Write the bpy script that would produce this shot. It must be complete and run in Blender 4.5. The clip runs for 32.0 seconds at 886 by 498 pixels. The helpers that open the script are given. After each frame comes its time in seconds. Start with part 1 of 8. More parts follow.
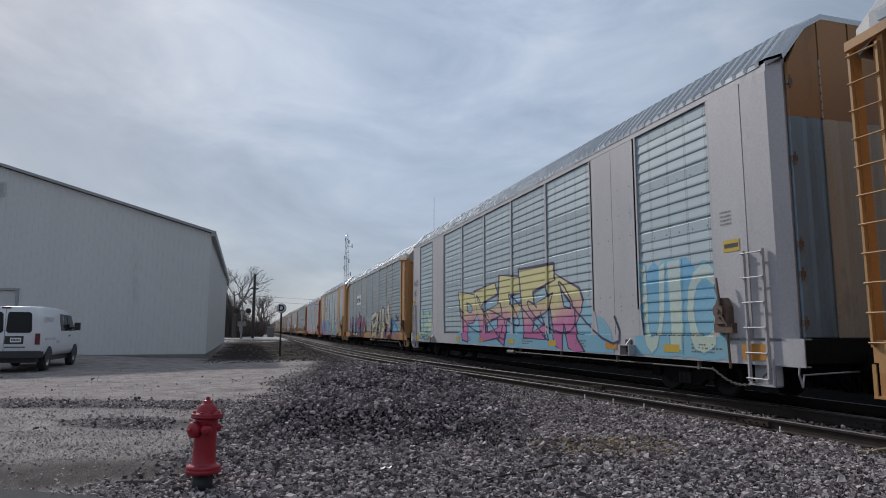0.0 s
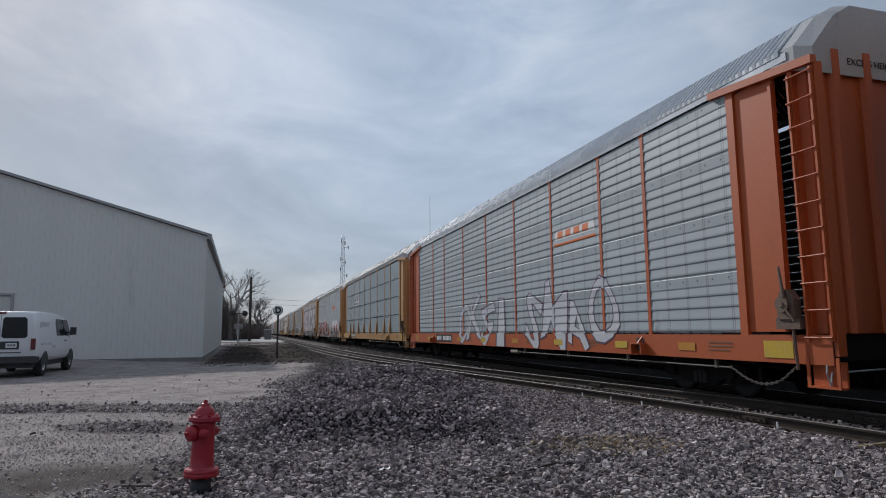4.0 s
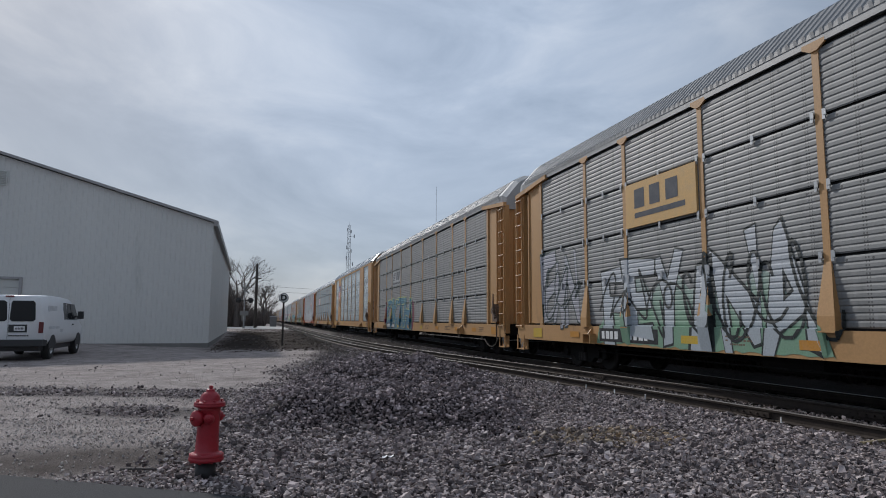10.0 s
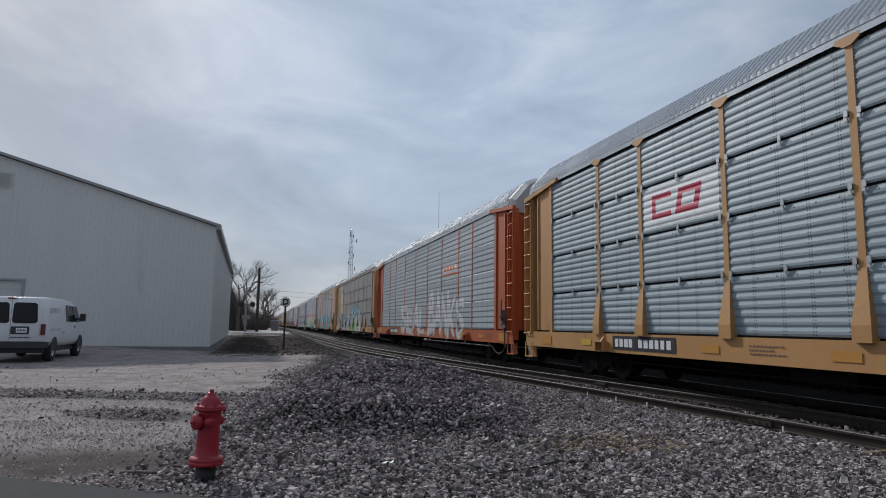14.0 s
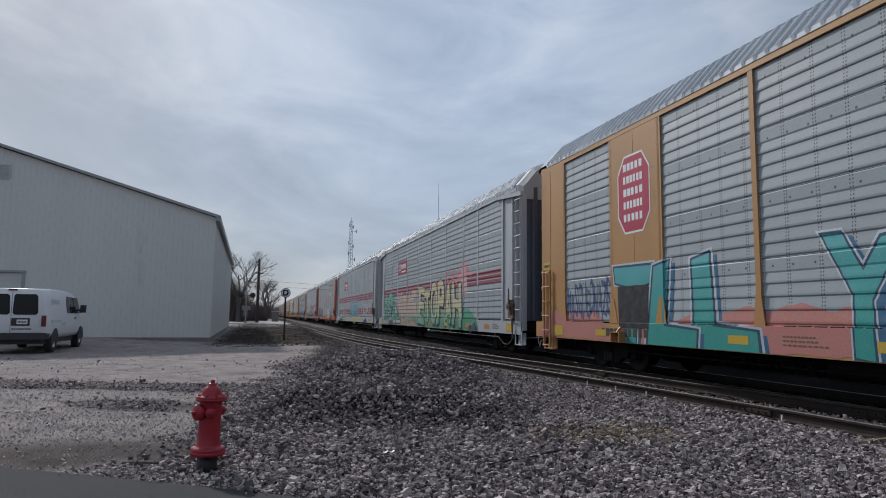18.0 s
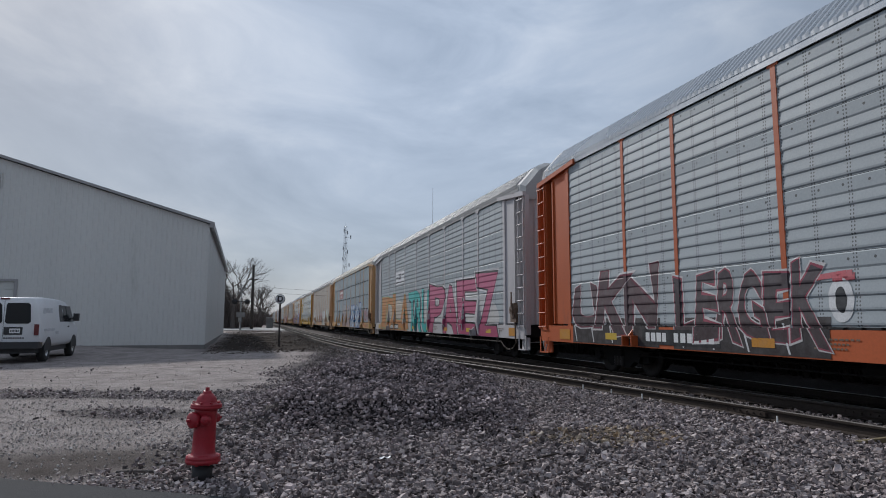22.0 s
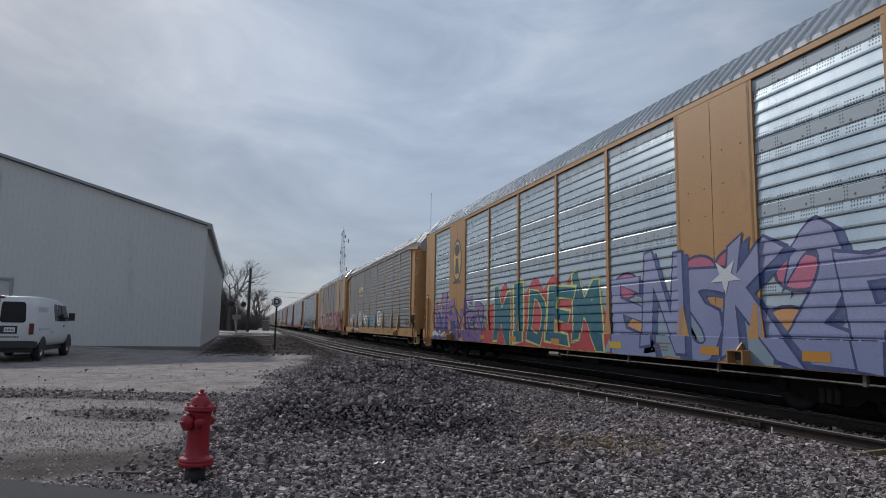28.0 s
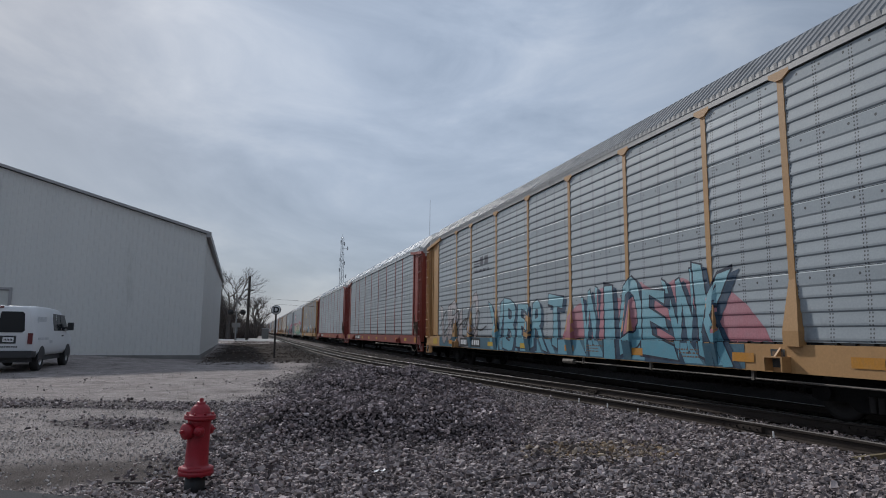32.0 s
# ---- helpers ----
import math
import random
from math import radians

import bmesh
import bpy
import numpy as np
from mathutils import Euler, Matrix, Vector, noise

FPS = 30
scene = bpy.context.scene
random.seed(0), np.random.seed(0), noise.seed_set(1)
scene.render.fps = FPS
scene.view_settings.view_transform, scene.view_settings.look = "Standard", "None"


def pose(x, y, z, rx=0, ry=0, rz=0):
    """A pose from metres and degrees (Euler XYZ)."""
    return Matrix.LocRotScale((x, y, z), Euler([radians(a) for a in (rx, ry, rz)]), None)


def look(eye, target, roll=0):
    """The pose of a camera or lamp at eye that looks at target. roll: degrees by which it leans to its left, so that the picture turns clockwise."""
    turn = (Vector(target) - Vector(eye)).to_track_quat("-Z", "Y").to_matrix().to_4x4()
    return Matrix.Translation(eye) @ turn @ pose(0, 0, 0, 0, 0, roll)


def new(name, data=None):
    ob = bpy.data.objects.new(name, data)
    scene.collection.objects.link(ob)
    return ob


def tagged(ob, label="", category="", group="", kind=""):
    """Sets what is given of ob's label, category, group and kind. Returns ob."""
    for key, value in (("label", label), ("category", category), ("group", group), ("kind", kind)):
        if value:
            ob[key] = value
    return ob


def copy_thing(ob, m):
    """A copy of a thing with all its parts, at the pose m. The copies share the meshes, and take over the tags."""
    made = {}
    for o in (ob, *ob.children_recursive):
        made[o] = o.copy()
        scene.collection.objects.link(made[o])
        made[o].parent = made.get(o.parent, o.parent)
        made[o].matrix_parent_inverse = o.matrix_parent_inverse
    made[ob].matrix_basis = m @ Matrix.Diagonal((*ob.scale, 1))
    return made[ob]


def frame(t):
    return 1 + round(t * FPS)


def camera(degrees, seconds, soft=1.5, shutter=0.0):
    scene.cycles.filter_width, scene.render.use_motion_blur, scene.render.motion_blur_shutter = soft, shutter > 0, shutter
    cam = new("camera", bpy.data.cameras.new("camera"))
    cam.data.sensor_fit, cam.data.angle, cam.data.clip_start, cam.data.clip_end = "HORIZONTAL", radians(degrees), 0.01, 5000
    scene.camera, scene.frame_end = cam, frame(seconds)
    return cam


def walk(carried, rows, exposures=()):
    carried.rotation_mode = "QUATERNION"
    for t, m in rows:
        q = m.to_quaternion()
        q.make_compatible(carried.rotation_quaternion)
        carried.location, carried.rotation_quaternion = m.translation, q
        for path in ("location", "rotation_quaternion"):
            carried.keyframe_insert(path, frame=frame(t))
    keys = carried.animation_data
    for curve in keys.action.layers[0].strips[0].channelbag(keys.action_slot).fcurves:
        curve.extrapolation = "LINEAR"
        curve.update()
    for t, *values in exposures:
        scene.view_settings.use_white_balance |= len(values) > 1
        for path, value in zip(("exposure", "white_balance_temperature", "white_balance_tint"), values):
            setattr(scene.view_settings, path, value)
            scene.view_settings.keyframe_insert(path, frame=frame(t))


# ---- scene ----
EYE = (0.0, 0.0, 1.32)          # hand-held beside the street, heights count from the rail top
cam = camera(70.0, 32.0, 1.0, 0.0)
# seconds, turn to the right of the track, tilt up, lean
PATH = (
    (0, 16.08, 7.34, 0.12),
    (0.5, 15.87, 7.03, 0.09),
    (1, 16.14, 7.61, -0.26),
    (1.5, 16.13, 7.11, -0.22),
    (2, 16.17, 7.36, -0.08),
    (2.5, 16.01, 7.29, -0.18),
    (3, 16.36, 7.05, -0.06),
    (3.5, 16.45, 7.28, -0.66),
    (5.5, 16.22, 7.54, 0.10),
    (6, 16.06, 7.69, -0.01),
    (6.5, 15.85, 7.69, 0.35),
    (7, 15.82, 7.48, 0.18),
    (7.5, 16.01, 7.58, 0.08),
    (8, 16.25, 7.57, 0.40),
    (8.5, 16.28, 7.35, 0.32),
    (9, 15.85, 7.42, 0.28),
    (9.5, 16.06, 6.88, 0.02),
    (10, 15.89, 6.45, 0.32),
    (10.5, 15.49, 6.52, 0.28),
    (11, 15.52, 6.40, 0.22),
    (11.5, 15.44, 6.43, 0.30),
    (12, 15.70, 6.72, 0.09),
    (12.5, 15.70, 6.60, 0.26),
    (13, 16.09, 6.22, 0.82),
    (13.5, 15.52, 6.55, 0.70),
    (14, 15.68, 6.96, 0.85),
    (14.5, 15.50, 6.40, 0.93),
    (16.5, 15.84, 6.51, 0.85),
    (17, 15.97, 6.69, 0.62),
    (17.5, 16.20, 6.39, 1.09),
    (18, 15.71, 6.09, 0.68),
    (18.5, 15.77, 6.46, 0.93),
    (19, 15.79, 6.85, 0.95),
    (19.5, 15.52, 6.79, 0.78),
    (20, 15.73, 6.63, 0.73),
    (20.5, 15.91, 6.38, 0.66),
    (21, 16.00, 6.18, 0.44),
    (21.5, 16.09, 6.45, 0.05),
    (22, 16.20, 6.51, 0.10),
    (22.5, 16.40, 6.34, 0.36),
    (23, 15.88, 6.52, 0.30),
    (23.5, 15.82, 6.51, 0.39),
    (24, 16.03, 6.85, 0.43),
    (24.5, 16.26, 7.29, 0.18),
    (25, 16.95, 6.83, 0.57),
    (25.5, 16.55, 6.43, 0.82),
    (27.5, 16.39, 7.23, 0.60),
    (28, 16.41, 7.01, 1.00),
    (28.5, 16.29, 7.02, 0.88),
    (29, 16.11, 7.33, 0.64),
    (29.5, 16.16, 7.02, 0.61),
    (30, 16.14, 7.44, 0.60),
    (30.5, 16.23, 7.45, 0.72),
    (31, 16.56, 7.42, 0.70),
    (31.5, 16.33, 7.30, 0.46),
    (32, 16.48, 7.61, 0.58),
)
walk(cam, [(t, pose(*EYE, 0, 0, -y) @ pose(0, 0, 0, 90 + p) @ pose(0, 0, 0, 0, 0, r)) for t, y, p, r in PATH],
     ((0.0, 0.0), (22.0, 0.0), (27.5, -0.12), (32.0, -0.12)))
# ---- sky and sun ----
SUN_AZ, SUN_EL = -20.0, 34.0    # behind thin cloud, ahead and to the left of the track
world = bpy.data.worlds.new("overcast_sky")
scene.world = world
world.use_nodes = True


def sky_nodes():
    nt = world.node_tree
    nt.nodes.clear()
    N, L = nt.nodes.new, nt.links.new
    out, bg = N("ShaderNodeOutputWorld"), N("ShaderNodeBackground")
    sky = N("ShaderNodeTexSky")
    sky.sky_type, sky.sun_disc = "NISHITA", False
    sky.sun_elevation, sky.sun_rotation = radians(SUN_EL), radians(SUN_AZ)
    dim = N("ShaderNodeMix")
    dim.data_type, dim.blend_type = "RGBA", "MULTIPLY"
    dim.inputs[0].default_value = 1.0
    dim.inputs[7].default_value = (0.10, 0.10, 0.10, 1)
    L(sky.outputs[0], dim.inputs[6])
    co, mp = N("ShaderNodeTexCoord"), N("ShaderNodeMapping")
    mp.inputs["Location"].default_value = (0.35, 0.2, 0.0)
    mp.inputs["Rotation"].default_value = (radians(18), 0, radians(-35))
    mp.inputs["Scale"].default_value = (2.0, 2.9, 4.9)
    L(co.outputs["Generated"], mp.inputs[0])
    big = N("ShaderNodeTexNoise")
    big.inputs["Scale"].default_value, big.inputs["Detail"].default_value = 1.3, 12.0
    big.inputs["Roughness"].default_value, big.inputs["Distortion"].default_value = 0.58, 0.7
    L(mp.outputs[0], big.inputs["Vector"])
    ramp = N("ShaderNodeValToRGB")
    e = ramp.color_ramp.elements
    e[0].position, e[0].color = 0.34, (0.36, 0.44, 0.565, 1)
    e[1].position, e[1].color = 0.72, (0.64, 0.71, 0.82, 1)
    mid = e.new(0.50)
    mid.color = (0.455, 0.54, 0.675, 1)
    L(big.outputs["Fac"], ramp.inputs[0])
    # thin bright cloud ahead, darker towards the back of the sky
    dot, way = N("ShaderNodeVectorMath"), Vector((math.sin(radians(17)) * math.cos(radians(30)), math.cos(radians(17)) * math.cos(radians(30)), math.sin(radians(30))))
    dot.operation = "DOT_PRODUCT"
    dot.inputs[1].default_value = way
    L(co.outputs["Generated"], dot.inputs[0])
    half, glow = N("ShaderNodeMapRange"), N("ShaderNodeValToRGB")
    half.inputs[1].default_value = -1.0
    L(dot.outputs["Value"], half.inputs[0])
    L(half.outputs[0], glow.inputs[0])
    g = glow.color_ramp.elements
    g[0].position, g[0].color = 0.1, (0.60, 0.60, 0.60, 1)
    g[1].position, g[1].color = 1.0, (1.04, 1.04, 1.04, 1)
    for at, v in ((0.45, 0.86), (0.78, 0.86), (0.90, 0.66), (0.94, 0.75), (0.98, 0.97)):
        g.new(at).color = (v, v, v, 1)
    lit = N("ShaderNodeMix")
    lit.data_type, lit.blend_type = "RGBA", "MULTIPLY"
    lit.inputs[0].default_value = 1.0
    L(ramp.outputs[0], lit.inputs[6])
    L(glow.outputs[0], lit.inputs[7])
    mix = N("ShaderNodeMix")
    mix.data_type = "RGBA"
    mix.inputs[0].default_value = 0.86
    L(dim.outputs[2], mix.inputs[6])
    L(lit.outputs[2], mix.inputs[7])
    L(mix.outputs[2], bg.inputs[0])
    bg.inputs[1].default_value = 1.0
    L(bg.outputs[0], out.inputs[0])


sky_nodes()
sun = new("sun", bpy.data.lights.new("sun", "SUN"))
sun.data.energy, sun.data.angle, sun.data.color = 2.6, radians(3), (1.0, 0.975, 0.95)
sun.matrix_world = look((0, 0, 0), (-math.sin(radians(SUN_AZ)) * math.cos(radians(SUN_EL)),
                                    -math.cos(radians(SUN_AZ)) * math.cos(radians(SUN_EL)), -math.sin(radians(SUN_EL))))


# ---- materials ----
MATS = {}


def material(name, color, rough=0.7, metal=0.0, vary=0.18, scale=3.0, fine=60.0, bump=0.15, dirt=None, dirt_amount=0.0, streak=1.0,
             second=None, island=0.0, each=0.0, spec=0.5, holes="", tones=()):
    """A surface with variation at two scales. streak: stretch of the large stains along z; dirt: a colour in patches."""
    if name in MATS:
        return MATS[name]
    m = bpy.data.materials.new(name)
    MATS[name] = m
    m.use_nodes = True
    nt = m.node_tree
    N, L = nt.nodes.new, nt.links.new
    b = nt.nodes["Principled BSDF"]
    co = N("ShaderNodeTexCoord")
    mp = N("ShaderNodeMapping")
    mp.inputs["Scale"].default_value = (1, 1, 1 / streak)
    L(co.outputs["Object"], mp.inputs[0])
    n1, n2 = N("ShaderNodeTexNoise"), N("ShaderNodeTexNoise")
    n1.inputs["Scale"].default_value, n1.inputs["Detail"].default_value = scale, 5
    n2.inputs["Scale"].default_value, n2.inputs["Detail"].default_value = fine, 3
    L(mp.outputs[0], n1.inputs["Vector"])
    L(co.outputs["Object"], n2.inputs["Vector"])
    add = N("ShaderNodeMath")
    add.operation = "ADD"
    L(n1.outputs["Fac"], add.inputs[0])
    L(n2.outputs["Fac"], add.inputs[1])
    mr = N("ShaderNodeMapRange")
    mr.inputs[1].default_value, mr.inputs[2].default_value = 0.6, 1.4
    mr.inputs[3].default_value, mr.inputs[4].default_value = 1 - vary, 1 + vary
    L(add.outputs[0], mr.inputs[0])
    base = N("ShaderNodeMix")
    base.data_type, base.blend_type = "RGBA", "MULTIPLY"
    base.inputs[0].default_value = 1.0
    base.inputs[6].default_value = (*color, 1)
    if second:
        two = N("ShaderNodeMix")
        two.data_type = "RGBA"
        two.inputs[6].default_value, two.inputs[7].default_value = (*color, 1), (*second, 1)
        sm = N("ShaderNodeMapRange")
        sm.inputs[1].default_value, sm.inputs[2].default_value = 0.42, 0.60
        L(n1.outputs["Fac"], sm.inputs[0])
        L(sm.outputs[0], two.inputs[0])
        L(two.outputs[2], base.inputs[6])
    L(mr.outputs[0], base.inputs[7])
    last = base.outputs[2]
    if tones:
        # each stone takes one tone of the mixture
        g, cr = N("ShaderNodeNewGeometry"), N("ShaderNodeValToRGB")
        cr.color_ramp.interpolation = "CONSTANT"
        el = cr.color_ramp.elements
        for i, tone in enumerate(tones):
            e = el[i] if i < 2 else el.new(i / len(tones))
            e.position, e.color = i / len(tones), (*tone, 1)
        L(g.outputs["Random Per Island"], cr.inputs[0])
        L(cr.outputs[0], base.inputs[6])
    for amount, kind in ((island, "ShaderNodeNewGeometry"), (each, "ShaderNodeObjectInfo")):
        if amount:
            g, r2, mx = N(kind), N("ShaderNodeMapRange"), N("ShaderNodeMix")
            r2.inputs[3].default_value, r2.inputs[4].default_value = 1 - amount, 1 + amount
            L(g.outputs["Random Per Island" if kind == "ShaderNodeNewGeometry" else "Random"], r2.inputs[0])
            mx.data_type, mx.blend_type = "RGBA", "MULTIPLY"
            mx.inputs[0].default_value = 1.0
            L(last, mx.inputs[6])
            L(r2.outputs[0], mx.inputs[7])
            last = mx.outputs[2]
    if dirt:
        n3, r3, mx = N("ShaderNodeTexNoise"), N("ShaderNodeMapRange"), N("ShaderNodeMix")
        n3.inputs["Scale"].default_value, n3.inputs["Detail"].default_value, n3.inputs["Roughness"].default_value = scale * 1.7, 8, 0.65
        L(mp.outputs[0], n3.inputs["Vector"])
        r3.inputs[1].default_value, r3.inputs[2].default_value = 0.70 - 0.35 * dirt_amount, 0.86 - 0.25 * dirt_amount
        L(n3.outputs["Fac"], r3.inputs[0])
        mx.data_type = "RGBA"
        mx.inputs[7].default_value = (*dirt, 1)
        L(r3.outputs[0], mx.inputs[0])
        L(last, mx.inputs[6])
        last = mx.outputs[2]
    if holes:
        # punched holes in short columns
        sp = N("ShaderNodeSeparateXYZ")
        L(co.outputs["Object"], sp.inputs[0])

        def calc(op, a, c=None):
            x = N("ShaderNodeMath")
            x.operation = op
            for i, v in enumerate((a, c)):
                if v is None:
                    continue
                if isinstance(v, float):
                    x.inputs[i].default_value = v
                else:
                    L(v, x.inputs[i])
            return x.outputs[0]
        fy = calc("SUBTRACT", calc("FRACT", calc("MULTIPLY", sp.outputs[1], 20.0)), 0.5)
        fz = calc("SUBTRACT", calc("FRACT", calc("MULTIPLY", sp.outputs[2], 17.0)), 0.5)
        if holes == "rows":
            # two or three rows of holes above and below the smooth bands, in groups along the sheet
            level = calc("FRACT", calc("MULTIPLY", calc("SUBTRACT", sp.outputs[2], 1.24), 0.869))
            near = calc("MAXIMUM", calc("LESS_THAN", level, 0.10), calc("MULTIPLY", calc("LESS_THAN", level, 0.80), calc("GREATER_THAN", level, 0.66)))
            col = calc("MULTIPLY", near, calc("LESS_THAN", calc("FRACT", calc("MULTIPLY", sp.outputs[1], 2.2)), 0.78))
        else:
            col = calc("LESS_THAN", calc("FRACT", calc("ADD", calc("MULTIPLY", sp.outputs[1], 1.6), 0.9)), 0.16)
        dot_ = calc("MULTIPLY", calc("LESS_THAN", calc("ADD", calc("MULTIPLY", fy, fy), calc("MULTIPLY", fz, fz)), 0.075), col)
        mx = N("ShaderNodeMix")
        mx.data_type = "RGBA"
        mx.inputs[7].default_value = (0.05, 0.05, 0.05, 1)
        gy = calc("SUBTRACT", calc("FRACT", calc("MULTIPLY", sp.outputs[1], 2.3)), 0.5)
        gz = calc("MULTIPLY", calc("SUBTRACT", calc("FRACT", calc("MULTIPLY", calc("SUBTRACT", sp.outputs[2], 0.567), 0.891)), 0.5), 2.58)
        bolt = calc("LESS_THAN", calc("ADD", calc("MULTIPLY", gy, gy), calc("MULTIPLY", gz, gz)), 0.0026)
        L(calc("MAXIMUM", calc("MULTIPLY", dot_, 0.8), calc("MULTIPLY", bolt, 0.85)), mx.inputs[0])
        L(last, mx.inputs[6])
        last = mx.outputs[2]
    L(last, b.inputs["Base Color"])
    rr = N("ShaderNodeMapRange")
    rr.inputs[3].default_value, rr.inputs[4].default_value = max(0.05, rough - 0.12), min(1, rough + 0.12)
    L(n1.outputs["Fac"], rr.inputs[0])
    L(rr.outputs[0], b.inputs["Roughness"])
    b.inputs["Metallic"].default_value = metal
    b.inputs["Specular IOR Level"].default_value = spec
    if bump:
        bp = N("ShaderNodeBump")
        bp.inputs["Strength"].default_value, bp.inputs["Distance"].default_value = bump, 0.02
        L(n2.outputs["Fac"], bp.inputs["Height"])
        L(bp.outputs[0], b.inputs["Normal"])
    return m


M_RAIL = material("rail_steel", (0.055, 0.044, 0.038), 0.6, 0.2, 0.3, 4, 40, 0.1, spec=0.1)
M_HEAD = material("rail_running_top", (0.34, 0.34, 0.34), 0.42, 0.9, 0.1, 4, 90, 0.02)
M_DULLHEAD = material("dull_rail_top", (0.20, 0.185, 0.175), 0.6, 0.5, 0.2, 4, 60, 0.05)
M_TIE = material("old_tie_wood", (0.040, 0.034, 0.030), 0.9, 0, 0.4, 3, 30, 0.6, spec=0.1)
M_STONE = material("ballast_stone", (0.225, 0.200, 0.190), 0.9, 0, 0.25, 5, 40, 0.4, spec=0.08,
                   tones=((0.152, 0.131, 0.129), (0.413, 0.353, 0.342), (0.250, 0.214, 0.209), (0.092, 0.079, 0.080), (0.315, 0.268, 0.256), (0.499, 0.437, 0.421), (0.196, 0.166, 0.164), (0.369, 0.321, 0.315)))
M_STAIN = material("stained_stone", (0.25, 0.20, 0.12), 0.9, 0, 0.25, 5, 40, 0.4, spec=0.08,
                   tones=((0.216, 0.170, 0.130), (0.367, 0.292, 0.213), (0.151, 0.125, 0.112), (0.302, 0.217, 0.135), (0.454, 0.392, 0.343), (0.270, 0.228, 0.198)))
M_HEAP = material("heaped_ballast", (0.198, 0.162, 0.160), 0.9, 0, 0.25, 5, 40, 0.4, spec=0.08,
                  tones=((0.151, 0.126, 0.128), (0.383, 0.324, 0.323), (0.232, 0.195, 0.196), (0.093, 0.078, 0.079), (0.290, 0.243, 0.244), (0.545, 0.465, 0.464), (0.174, 0.144, 0.146), (0.255, 0.214, 0.216)))
M_MAST = material("dull_mast_paint", (0.16, 0.16, 0.16), 0.6, 0.2, 0.2, 3, 40, 0.05)
M_PALE = material("limestone_chip", (0.46, 0.415, 0.39), 0.9, 0, 0.2, 5, 40, 0.4, island=0.45, spec=0.1)
M_IRON = material("truck_iron", (0.013, 0.012, 0.0115), 0.85, 0.0, 0.4, 4, 30, 0.3, spec=0.15)
M_WHEEL = material("wheel_steel", (0.022, 0.018, 0.016), 0.7, 0.2, 0.3, 4, 30, 0.2)
M_ASPHALT = material("asphalt", (0.060, 0.060, 0.063), 0.9, 0, 0.3, 1, 90, 0.5, spec=0.1)
M_SIDING = material("painted_steel_siding", (0.63, 0.62, 0.595), 0.55, 0, 0.06, 0.5, 8, 0.03, dirt=(0.34, 0.34, 0.31), dirt_amount=0.2, streak=5)
M_TRIM = material("eave_trim", (0.34, 0.33, 0.33), 0.5, 0, 0.06, 2, 20, 0.02)
M_ROOFING = material("roof_sheet", (0.30, 0.30, 0.30), 0.5, 0.2, 0.08, 1, 20, 0.02)
M_CONCRETE = material("concrete", (0.22, 0.21, 0.20), 0.9, 0, 0.25, 2, 40, 0.3, spec=0.1)
M_DOORPANEL = material("overhead_door_paint", (0.58, 0.58, 0.55), 0.5, 0, 0.06, 1, 20, 0.02)
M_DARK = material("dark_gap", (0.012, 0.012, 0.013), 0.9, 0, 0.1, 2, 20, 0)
M_BLACK = material("black_paint", (0.02, 0.02, 0.022), 0.6, 0, 0.2, 3, 50, 0.05)
M_WHITE = material("white_paint", (0.78, 0.78, 0.78), 0.5, 0, 0.06, 3, 50, 0.03)
M_RED = material("hydrant_red", (0.33, 0.012, 0.024), 0.42, 0, 0.18, 6, 60, 0.12, dirt=(0.20, 0.03, 0.03), dirt_amount=0.25)
M_VAN = material("van_white", (0.72, 0.73, 0.74), 0.35, 0, 0.05, 2, 40, 0.01, dirt=(0.5, 0.49, 0.46), dirt_amount=0.2)
M_TRIMBLACK = material("van_black_plastic", (0.035, 0.035, 0.037), 0.6, 0, 0.1, 3, 60, 0.05)
M_RUBBER = material("tyre_rubber", (0.03, 0.03, 0.03), 0.9, 0, 0.2, 3, 60, 0.2)
M_CHROME = material("wheel_cover", (0.5, 0.5, 0.5), 0.35, 0.8, 0.1, 3, 60, 0.02)
M_TAIL = material("tail_lamp_red", (0.12, 0.012, 0.015), 0.3, 0, 0.1, 5, 60, 0.02)
M_GLASS = material("dark_glass", (0.012, 0.014, 0.017), 0.12, 0, 0.1, 2, 30, 0.0, spec=0.3)
M_BARK = material("bare_bark", (0.11, 0.095, 0.088), 0.95, 0, 0.3, 5, 40, 0.3)
M_BRUSH = material("winter_brush", (0.125, 0.105, 0.096), 0.95, 0, 0.4, 0.5, 6, 0.3, island=0.4, spec=0.1)
M_POLE = material("creosote_pole", (0.045, 0.038, 0.034), 0.95, 0, 0.3, 4, 40, 0.3)
M_GALV = material("galvanised_steel", (0.42, 0.43, 0.44), 0.45, 0.6, 0.12, 3, 60, 0.03)
M_BACKDROP = material("shaded_thicket", (0.030, 0.026, 0.022), 0.95, 0, 0.4, 0.5, 6, 0.3, island=0.4, spec=0.1)
M_PALEROAD = material("worn_pale_concrete", (0.46, 0.45, 0.43), 0.9, 0, 0.2, 0.6, 20, 0.2, dirt=(0.25, 0.24, 0.22), dirt_amount=0.4, spec=0.1)
M_GRASS = material("dry_grass", (0.20, 0.16, 0.09), 0.95, 0, 0.3, 5, 60, 0.2, island=0.4)

TAN = (0.44, 0.228, 0.080)


def paint(name, color, faded=0.3, rough=0.55):
    return material("paint_" + name, color, rough, 0.0, 0.14, 0.9, 28, 0.05, dirt=tuple(c * 0.45 + 0.02 for c in color), dirt_amount=faded, streak=3.0, each=0.05)


